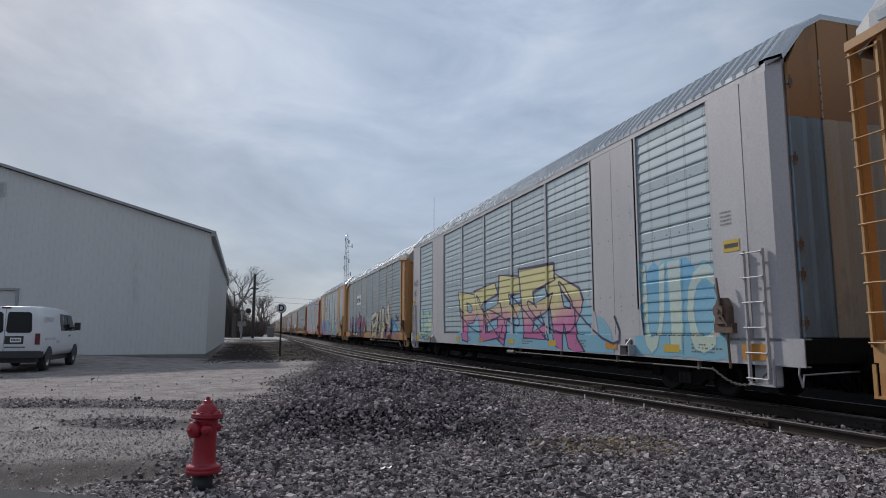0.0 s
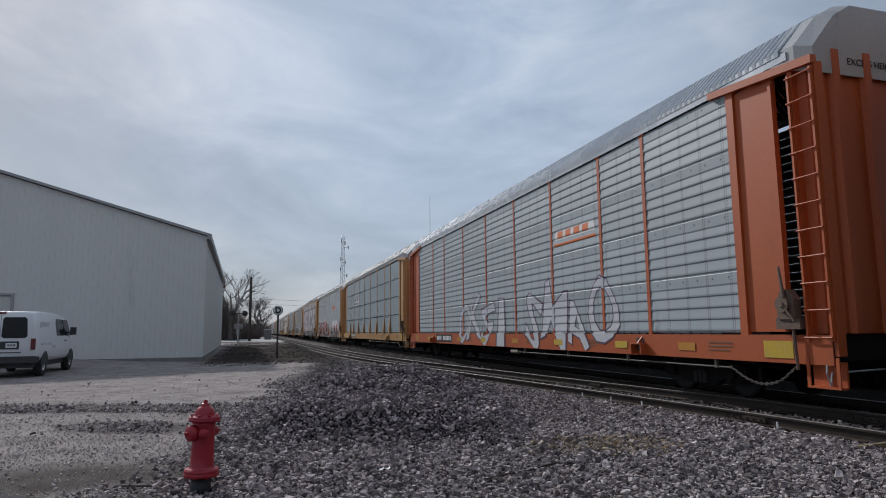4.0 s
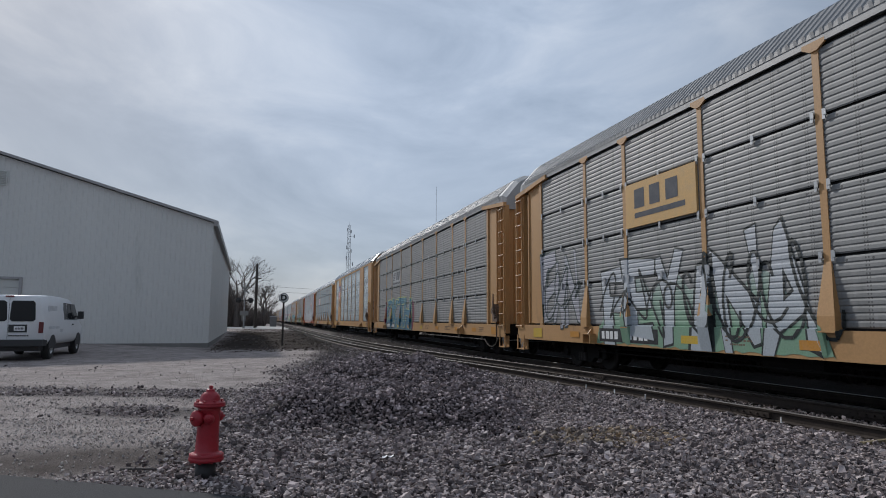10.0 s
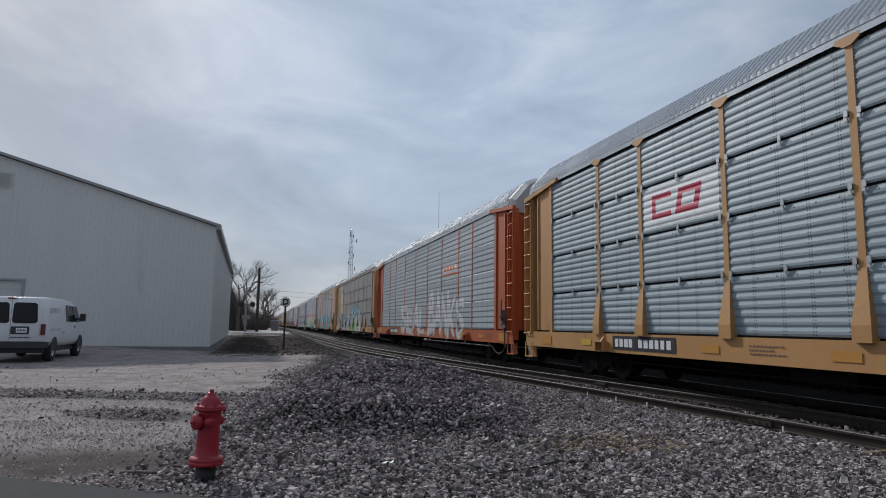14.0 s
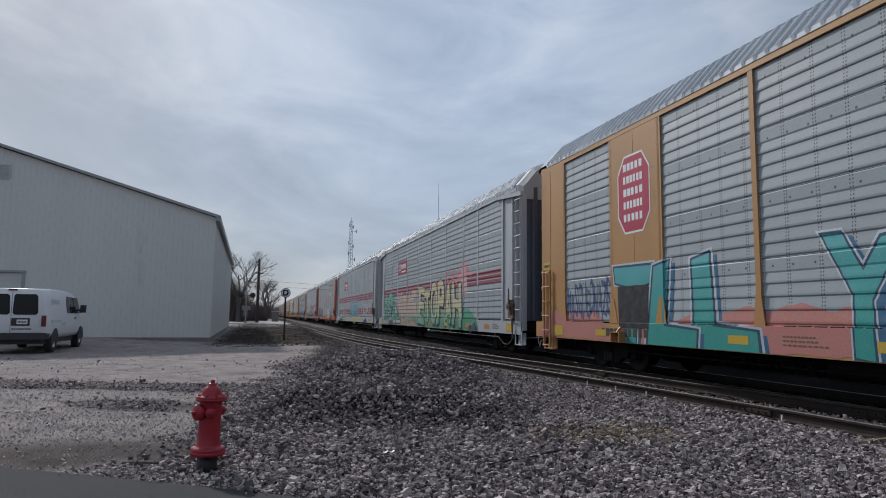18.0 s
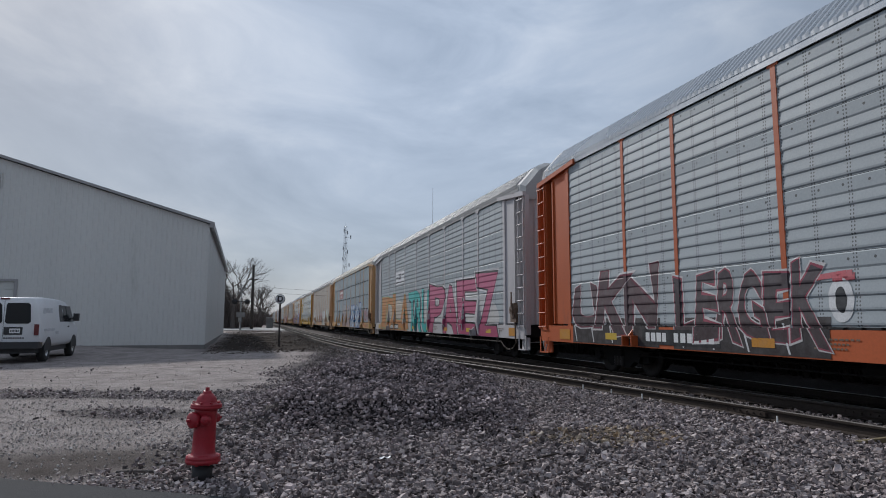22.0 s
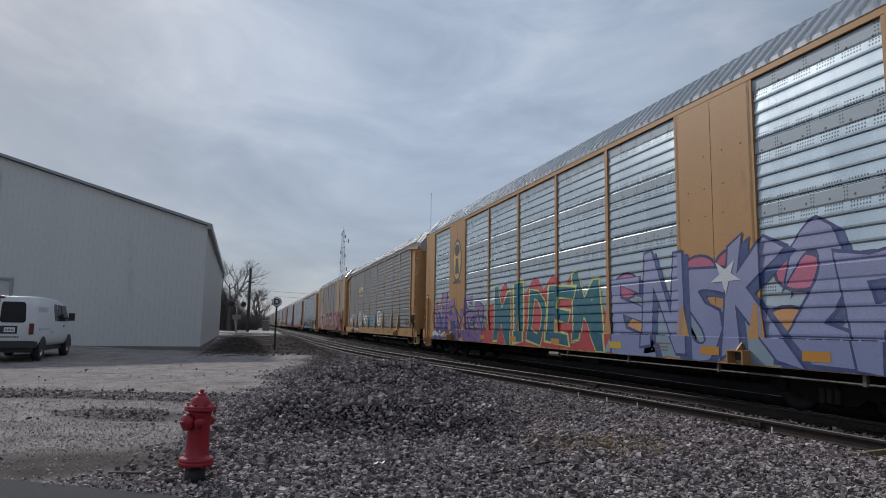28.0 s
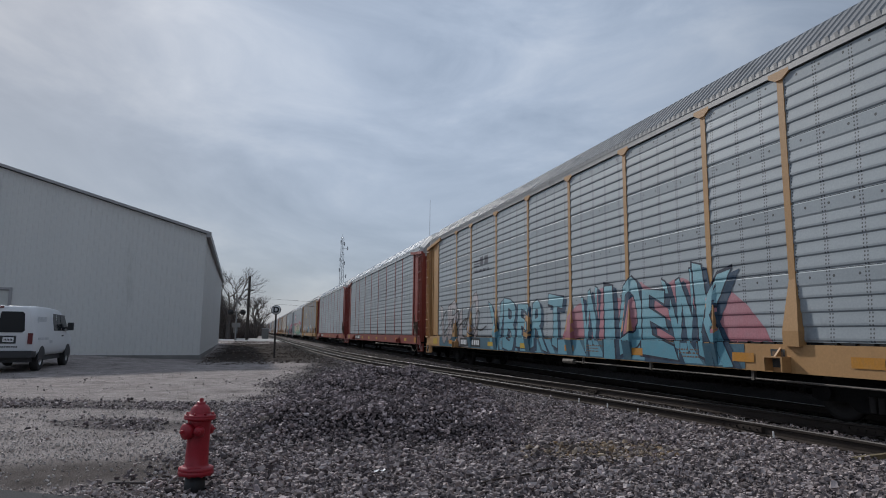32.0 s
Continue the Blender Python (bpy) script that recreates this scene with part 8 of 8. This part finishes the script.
    p.cloud(2.2, 6.6, SILL_LO + 0.03, 2.0, spray((0.03, 0.05, 0.20), (0.06, 0.10, 0.32)), 67, 2, 0.4)
    p.poly(((3.2, 2.1), (3.7, 2.2), (3.95, 2.65), (3.7, 2.6), (3.3, 2.35)), spray((0.42, 0.19, 0.10)), 4)
    p.poly(((2.3, 1.1), (2.9, 1.0), (2.9, 1.9), (2.6, 1.9)), spray((0.44, 0.24, 0.16)), 4)
    for q in range(6):
        p.disc(2.7 + 0.35 * q, 0.98 + 0.06 * (q % 2), 0.2, 0.11, pale, 5, 12)
    p.done("graffiti", "dark blue, orange and white painted shapes")
    p = Piece(23)
    p.word("RMOLK", 3.2, 5.75, 1.45, 2.15, [(0.0, W_, 1)], 71, 1.6)
    p.disc(8.55, 1.85, 0.9, 0.72, spray((0.16, 0.22, 0.30)))
    p.disc(8.55, 1.85, 0.82, 0.64, spray((0.44, 0.45, 0.45)), 1)
    p.scrawl(8.1, 9.1, 1.5, 2.2, spray((0.16, 0.17, 0.18)), 75, 0.07, 3, 2)
    p.word("MO", 10.4, 11.9, 1.45, 2.1, [(0.02, W_, 1)], 72, 1.2)
    p.cloud(12.7, 15.3, 1.3, 2.2, spray((0.12, 0.28, 0.38), (0.18, 0.34, 0.42)), 73, 0, 0.15)
    p.disc(16.9, 1.85, 0.7, 0.55, W_, 1)
    p.disc(16.95, 1.85, 0.55, 0.42, FLAT_GREY, 2)
    p.word("GE", 16.5, 17.9, 1.55, 2.1, [(0.0, W_, 3)], 74, 1.2)
    p.scrawl(25.0, 26.0, 1.4, 1.75, B, 76, 0.05, 3)
    p.done("graffiti", "white scrawls and a blue painted patch")
    p = Piece(24)
    p.rect(2.0, 26.4, SILL_LO + 0.02, SILL_HI - 0.01, spray((0.12, 0.028, 0.032), (0.15, 0.04, 0.04)), 0)
    p.cloud(9.6, 18.6, 1.22, 2.75, spray((0.50, 0.46, 0.32), (0.44, 0.43, 0.37)), 79, 0, 0.35)
    p.done("graffiti", "maroon sill and cream sprayed ground")
    tag(24, "XN28", 2.3, 9.9, 0.82, 2.5, spray((0.20, 0.03, 0.045), (0.24, 0.04, 0.055)), None, None, 76, 0.5, label="maroon graffiti letters with white edge", edge=(0.58, 0.54, 0.54), fat=0.029, rim=0.024, lap=0.92)
    tag(24, "BOKES", 10.9, 17.8, 0.85, 2.7, spray((0.17, 0.026, 0.036), (0.21, 0.036, 0.045)), (0.05, 0.03, 0.03), None, 77, 0.5, label="huge maroon graffiti letters", lap=0.95, fat=0.040, edge=(0.50, 0.48, 0.46), rim=0.013)
    tag(24, "SONOB", 18.3, 25.7, 0.95, 2.65, spray((0.22, 0.03, 0.05), (0.25, 0.036, 0.055)), (0.08, 0.02, 0.03), None, 78, 0.5, label="maroon graffiti letters with white edge", edge=(0.56, 0.52, 0.52), fat=0.038, lap=0.95, rim=0.013)
    p = Piece(25)
    p.rect(2.9, 22.2, SILL_LO + 0.02, SILL_HI - 0.01, spray((0.06, 0.14, 0.19), (0.10, 0.20, 0.26)), 0)
    for q in range(14):
        a = 9.6 + q * 0.9
        p.poly(((a, SILL_LO + 0.05), (a + 0.7, SILL_LO + 0.05), (a + 0.35, SILL_HI - 0.02), (a - 0.1, SILL_HI - 0.02)), spray((0.14, 0.33, 0.42)), 1)
    p.cloud(15.2, 22.8, 1.22, 2.4, spray((0.42, 0.16, 0.19), (0.44, 0.22, 0.25)), 84, 0, 0.4)
    p.done("graffiti", "blue sill and pink sprayed ground")
    tag(25, "UPLO", 3.1, 8.3, 1.0, 2.45, spray((0.30, 0.26, 0.26), (0.46, 0.42, 0.42)), (0.04, 0.035, 0.035), None, 81, 1.5, label="black and white graffiti letters", tangle=3)
    tag(25, "VBERT", 9.7, 15.3, 0.92, 2.35, spray((0.14, 0.34, 0.42), (0.26, 0.46, 0.52)), (0.015, 0.02, 0.04), None, 82, 1.3, label="pale blue graffiti letters with black outline", lap=0.95, fat=0.025, shadow=(0.02, 0.05, 0.09))
    tag(25, "WIDEWK", 16.3, 21.9, 0.92, 2.45, spray((0.12, 0.32, 0.40), (0.26, 0.46, 0.52)), (0.015, 0.02, 0.04), None, 83, 1.3, label="pale blue graffiti letters with black outline on pink", lap=0.95, fat=0.025, shadow=(0.02, 0.05, 0.09))


paint_graffiti()


def shield(p, u, z, w, h):
    """A striped shield with a blue top, plain shapes only."""
    outline = [(-0.5, 0.42), (-0.38, 0.5), (-0.18, 0.44), (0, 0.5), (0.18, 0.44), (0.38, 0.5), (0.5, 0.42), (0.46, 0.05), (0.40, -0.28), (0.2, -0.44), (0, -0.5), (-0.2, -0.44), (-0.40, -0.28), (-0.46, 0.05)]
    p.poly([(u + a * w * 1.08, z + b * h * 1.06) for a, b in outline], spray((0.36, 0.05, 0.06)), 0)
    p.poly([(u + a * w, z + b * h) for a, b in outline], W_, 1)
    for i in range(6):
        a = -0.40 + i * 0.145
        p.poly([(u + (a + da) * w, z + b * h) for da, b in ((0, 0.08), (0.07, 0.08), (0.07, -0.30 - 0.14 * (1 - abs(a + 0.035) * 2)), (0, -0.30 - 0.14 * (1 - abs(a) * 2)))], spray((0.46, 0.05, 0.07)), 2)
    p.poly([(u + a * w, z + b * h) for a, b in ((-0.46, 0.06), (0.46, 0.06), (0.5, 0.42), (0.38, 0.5), (0.18, 0.44), (0, 0.5), (-0.18, 0.44), (-0.38, 0.5), (-0.5, 0.42))], spray((0.03, 0.06, 0.22)), 2)
    for r, n, zz in ((0.30, 5, 0.28), (0.38, 7, 0.14)):
        for i in range(n):
            a = -r + 2 * r * (i + 0.15) / n
            p.rect(u + a * w, u + (a + 1.3 * r / n) * w, z + (zz - 0.045) * h, z + (zz + 0.045) * h, W_, 3)


def bars(p, u0, u1, z0, z1, mat, n, level=2, seed=1):
    """A row of blocks in place of lettering."""
    rng = random.Random(seed)
    w = (u1 - u0) / n
    for i in range(n):
        p.rect(u0 + i * w, u0 + i * w + w * rng.uniform(0.62, 0.82), z0, z1, mat, level)


def paint_emblems():
    dark, redp, tanp = spray((0.05, 0.055, 0.07)), spray((0.42, 0.03, 0.07)), spray((0.56, 0.35, 0.14))
    # striped black and white plates
    for k, z0 in ((5, 3.52), (9, 3.52)):
        p = Piece(k)
        p.rect(7.40, 9.93, z0 + 0.06, z0 + 0.98, spray((0.52, 0.56, 0.58)) if k == 5 else spray((0.36, 0.37, 0.38)), 0)
        for i in range(5):
            z = z0 + 0.40 + i * 0.105
            p.poly(((7.52 + 0.05 * i, z), (8.15 + 0.1 * i, z), (8.20 + 0.1 * i, z + 0.06), (7.55 + 0.05 * i, z + 0.06)), dark, 1)
        p.poly(((8.62, z0 + 0.40), (9.02, z0 + 0.40), (9.16, z0 + 0.92), (8.76, z0 + 0.92)), dark, 2)
        p.poly(((9.18, z0 + 0.40), (9.60, z0 + 0.40), (9.74, z0 + 0.92), (9.32, z0 + 0.92)), dark, 2)
        bars(p, 7.5, 9.85, z0 + 0.12, z0 + 0.27, dark, 15, 1, k)
        p.done("emblem_plate", "white plate with slanted dark stripes")
    for k in (3, 25):
        p = Piece(k)
        for i in range(3):
            p.poly(((7.6, 3.95 + i * 0.1), (8.2 + i * 0.08, 3.95 + i * 0.1), (8.22 + i * 0.08, 4.0 + i * 0.1), (7.62, 4.0 + i * 0.1)), dark, 1)
        bars(p, 8.35, 9.3, 3.98, 4.3, dark, 2, 1, k)
        bars(p, 7.6, 9.4, 3.72, 3.82, dark, 12, 1, k)
        p.done("emblem", "small dark striped emblem")
    # tan plate with dark blocks
    p = Piece(8)
    p.plate(7.38, 9.95, 3.52, 4.56, tanp)
    bars(p, 7.75, 9.55, 3.95, 4.4, dark, 3, 1, 4)
    p.rect(7.75, 9.6, 3.72, 3.84, dark, 1)
    p.done("emblem_plate", "tan plate with three dark blocks")
    # white plate with a red loop
    p = Piece(11)
    p.rect(7.40, 9.93, 3.60, 4.50, spray((0.62, 0.63, 0.63)), 0)
    for a in (((7.72, 3.78), (8.42, 3.78), (8.42, 3.90), (7.72, 3.90)), ((7.72, 4.20), (8.42, 4.20), (8.42, 4.32), (7.72, 4.32)), ((7.72, 3.78), (7.86, 3.78), (7.86, 4.32), (7.72, 4.32)),
              ((8.55, 3.78), (9.30, 3.78), (9.44, 4.32), (8.69, 4.32))):
        p.poly(a, redp, 1)
    p.poly(((8.75, 3.92), (9.16, 3.92), (9.24, 4.18), (8.83, 4.18)), spray((0.72, 0.72, 0.72)), 2)
    p.done("emblem_plate", "white plate with an angular red loop")
    # shields
    for k, zc, h in ((10, 4.35, 1.5), (21, 4.75, 1.3)):
        p = Piece(k)
        if k == 21:
            p.plate(5.40, 7.15, 2.9, 5.68, spray((0.56, 0.33, 0.03)))
        shield(p, 6.25, zc, 1.35 if k == 10 else 1.15, h)
        for i, word in enumerate(("BUILDING", "AMERICA")):
            p.word(word, 5.47, 7.08, zc - h / 2 - 0.42 - i * 0.36, zc - h / 2 - 0.16 - i * 0.36, [(0.012, dark, 1)], 5, 0.0, 0.80)
        p.done("emblem", "red, white and blue shield with dark lettering")
    p = Piece(13)
    p.plate(5.42, 7.14, 2.6, 5.5, tanp)
    shield(p, 6.28, 4.55, 0.9, 1.1)
    bars(p, 5.6, 7.0, 3.35, 3.47, dark, 14, 1, 9)
    p.done("emblem_plate", "tan plate with a small striped shield")
    for uc in (6.25, 22.36):
        p = Piece(14)
        oct_ = [(-0.5, -0.28), (-0.28, -0.5), (0.28, -0.5), (0.5, -0.28), (0.5, 0.28), (0.28, 0.5), (-0.28, 0.5), (-0.5, 0.28)]
        p.poly([(uc + a * 1.36, 4.3 + b * 1.92) for a, b in oct_], W_, 0)
        p.poly([(uc + a * 1.28, 4.3 + b * 1.82) for a, b in oct_], redp, 1)
        for i in range(5):
            bars(p, uc - 0.42, uc + 0.42, 4.88 - i * 0.31, 5.06 - i * 0.31, W_, 5 + i % 2, 2, i)
        p.done("emblem", "red eight-sided shield with white blocks")
    for k in (15, 16):
        p = Piece(k)
        p.rect(7.42, 9.9, 3.95, 4.80, spray((0.28, 0.02, 0.05)), 0)
        bars(p, 8.25, 9.6, 4.3, 4.58, W_, 7, 1, k)
        for i in range(3):
            p.poly(((7.6, 4.18 + i * 0.16), (8.05, 4.24 + i * 0.16), (8.05, 4.32 + i * 0.16), (7.6, 4.26 + i * 0.16)), W_, 1)
        p.rect(8.3, 9.5, 4.08, 4.16, W_, 1)
        p.done("emblem_plate", "dark red plate with white blocks")
    p = Piece(2)
    p.rect(7.40, 9.93, 3.55, 4.35, spray((0.56, 0.58, 0.60)), 0)
    bars(p, 7.6, 9.75, 3.75, 4.12, dark, 8, 1, 2)
    p.done("emblem_plate", "white plate with dark blocks")
    for k in (4, 12, 17, 6):
        p = Piece(k)
        p.poly(((18.75, 3.9), (21.1, 3.9), (21.0, 4.18), (18.85, 4.18)), spray((0.62, 0.60, 0.58)) if k != 6 else spray((0.55, 0.10, 0.06)), 0)
        bars(p, 18.95, 20.9, 3.95, 4.14, spray((0.60, 0.14, 0.03)), 4, 1, k)
        p.rect(18.7, 21.1, 3.72, 3.80, spray((0.60, 0.14, 0.03)), 1)
        p.done("emblem", "orange lettering blocks and line")
    p = Piece(18)
    p.rect(7.45, 9.85, 3.6, 4.42, spray((0.60, 0.61, 0.62)), 0)
    bars(p, 8.3, 9.1, 3.88, 4.24, dark, 3, 1, 3)
    p.rect(7.5, 8.2, 3.98, 4.06, dark, 1)
    p.rect(9.15, 9.8, 4.10, 4.18, dark, 1)
    bars(p, 7.55, 9.75, 3.68, 3.75, dark, 16, 1, 5)
    p.done("emblem_plate", "white plate with dark blocks and lines")
    p = Piece(19)
    p.rect(7.42, 9.9, 3.6, 4.55, spray((0.26, 0.07, 0.08), (0.34, 0.15, 0.15)), 0)
    bars(p, 7.55, 9.55, 4.12, 4.34, W_, 8, 1, 3)
    bars(p, 7.95, 9.3, 3.74, 3.94, spray((0.52, 0.46, 0.46)), 7, 1, 4)
    p.done("emblem_plate", "pale plate with red blocks")
    p = Piece(22)
    p.disc(6.25, 4.2, 0.62, 0.95, spray((0.10, 0.09, 0.08)), 0, 26)
    p.disc(6.25, 4.2, 0.52, 0.82, tanp, 1, 26)
    p.disc(6.25, 4.65, 0.36, 0.26, spray((0.07, 0.065, 0.06)), 2, 14)
    p.poly(((5.95, 3.62), (6.55, 3.62), (6.4, 4.3), (6.1, 4.3)), spray((0.09, 0.08, 0.07)), 2)
    p.rect(5.75, 6.75, 3.2, 3.32, spray((0.09, 0.08, 0.07)), 2)
    p.done("emblem", "dark oval crest")
    p = Piece(23)
    gold = spray((0.60, 0.42, 0.10), (0.70, 0.66, 0.52), 3.9, 4.4)
    for i in range(3):
        p.poly([(7.75 + i * 0.66 + a, 3.92 + b) for a, b in ((0, 0), (0.54, 0), (0.6, 0.56), (0.06, 0.56))], dark, 0)
        p.poly([(7.79 + i * 0.66 + a, 3.97 + b) for a, b in ((0, 0), (0.42, 0), (0.48, 0.5), (0.06, 0.5))], gold, 1)
    p.rect(7.7, 9.65, 3.70, 3.80, gold, 1)
    p.done("emblem", "gold and black lettering blocks with a gold line")
    p = Piece(24)
    bars(p, 5.75, 6.85, 4.15, 4.5, dark, 3, 1, 3)
    for u in (5.5, 7.0):
        p.rect(u - 0.03, u + 0.03, 3.98, 4.66, dark, 1)
    for u in (5.75, 5.95, 6.55, 6.75):
        p.disc(u, 3.75, 0.06, 0.07, dark, 1, 8)
    p.done("emblem", "dark lettering blocks between brackets")


paint_emblems()


END_TEXT = letter_mesh("EXCESS HEIGHT CAR", 0.16, B, 0.003)


def paint_stencils():
    """Number panels, reflector strips, notices and data blocks on sills and corners."""
    yel, ora, dark, brown = spray((0.56, 0.37, 0.04)), spray((0.52, 0.23, 0.03)), spray((0.05, 0.05, 0.05)), spray((0.17, 0.11, 0.07))
    white = W_
    for k in BASE:
        rng = random.Random(k * 7 + 1)
        style, sheets = KIND[k]
        style = "post" if style == "slim" else style
        a = 6.0 if style == "post" else 4.6 if style == "plate" else 8.3
        p = Piece(k)
        if style == "post":
            p.rect(a, a + 2.5, SILL_LO + 0.08, SILL_HI - 0.05, B, 4)
        if k not in (1, 3):
            digit = dark if k in (10, 14, 22) else white
            bars(p, a + 0.12, a + 0.92, SILL_LO + 0.15, SILL_HI - 0.12, digit, 4, 5, k)
            bars(p, a + 1.12, a + 2.4, SILL_LO + 0.15, SILL_HI - 0.12, digit, 6, 5, k + 1)
            p.done("number_panel", "black panel with white number bars" if style == "post" else "row of number bars")
        for i, u in enumerate((1.9, 4.4, 9.3, 12.3, 15.4, 18.6, 21.9, 24.3, 26.6)):
            p = Piece(k)
            p.rect(u, u + (0.62 if i in (0, 8) else 0.52), SILL_LO + (0.08 if i in (0, 8) else 0.14), SILL_LO + (0.36 if i in (0, 8) else 0.30), yel if rng.random() < 0.45 else ora, 6)
            p.done("reflector")
        p = Piece(k)
        for u in (10.6, 16.6, 20.3, 25.2):
            for j in range(3):
                bars(p, u, u + rng.uniform(0.5, 0.95), SILL_LO + 0.16 + j * 0.07, SILL_LO + 0.19 + j * 0.07, brown, 9, 3, k + j)
        p.rect(22.8, 23.1, SILL_LO + 0.08, SILL_HI - 0.08, dark, 4)
        p.rect(22.84, 23.06, SILL_LO + 0.22, SILL_HI - 0.12, brown, 5)
        tagged(p.done("stencil", "small dark stencil lines"), kind="stuff")
        if style != "post":
            for u, e in ((26.25, 0), (1.25, 1)):
                p = Piece(k)
                p.rect(u, u + 0.42, 2.78, 3.0, yel, 1)
                p.rect(u + 0.03, u + 0.39, 2.85, 2.93, dark, 2)
                p.done("notice", "yellow warning notice")
            p = Piece(k)
            for j in range(4):
                bars(p, 26.2, 26.5, 3.3 + j * 0.075, 3.33 + j * 0.075, spray((0.22, 0.21, 0.20)), 8, 1, j)
            tagged(p.done("stencil", "small dark stencil lines"), kind="stuff")
        else:
            if k != 21:
                t_ = share("end_lettering", END_TEXT, CARS[k], (0, -BODY - 0.312, 5.62), "dark lettering on the end cap")
                t_.rotation_euler = (radians(90), 0, 0)
            p = Piece(k)
            for z0, z1 in ((3.45, 3.47), (3.95, 3.97)):
                p.rect(26.62, 26.98, z0, z1, dark, 1)
            for u in (26.62, 26.965):
                p.rect(u, u + 0.015, 3.45, 3.97, dark, 1)
            for j in range(6):
                bars(p, 26.68, 26.92, 2.45 + j * 0.08, 2.48 + j * 0.08, dark, 5, 1, j + k)
                bars(p, 26.68, 26.92, 3.54 + j * 0.06, 3.56 + j * 0.06, dark, 5, 1, j + k)
            tagged(p.done("stencil", "small dark stencil lines"), kind="stuff")
            for u in (1.6, 26.5):
                p = Piece(k)
                p.rect(u, u + 0.34, 2.0, 2.22, yel, 1)
                p.rect(u + 0.03, u + 0.31, 2.06, 2.15, dark, 2)
                p.done("notice", "yellow warning notice")


paint_stencils()


build_tail()


# ---- what moves ----
def motions():
    """The train rolls towards the camera at about 21.5 metres a second."""
    for k, car in CARS.items():
        rows = []
        for t in (0, 4, 8, 12, 16, 20, 24, 28, 32):
            rows.append((t, pose(TRACK_X, start_y(k) - 21.4949 * t - 0.00291 * t * t, 0)))
        walk(car, rows)


motions()
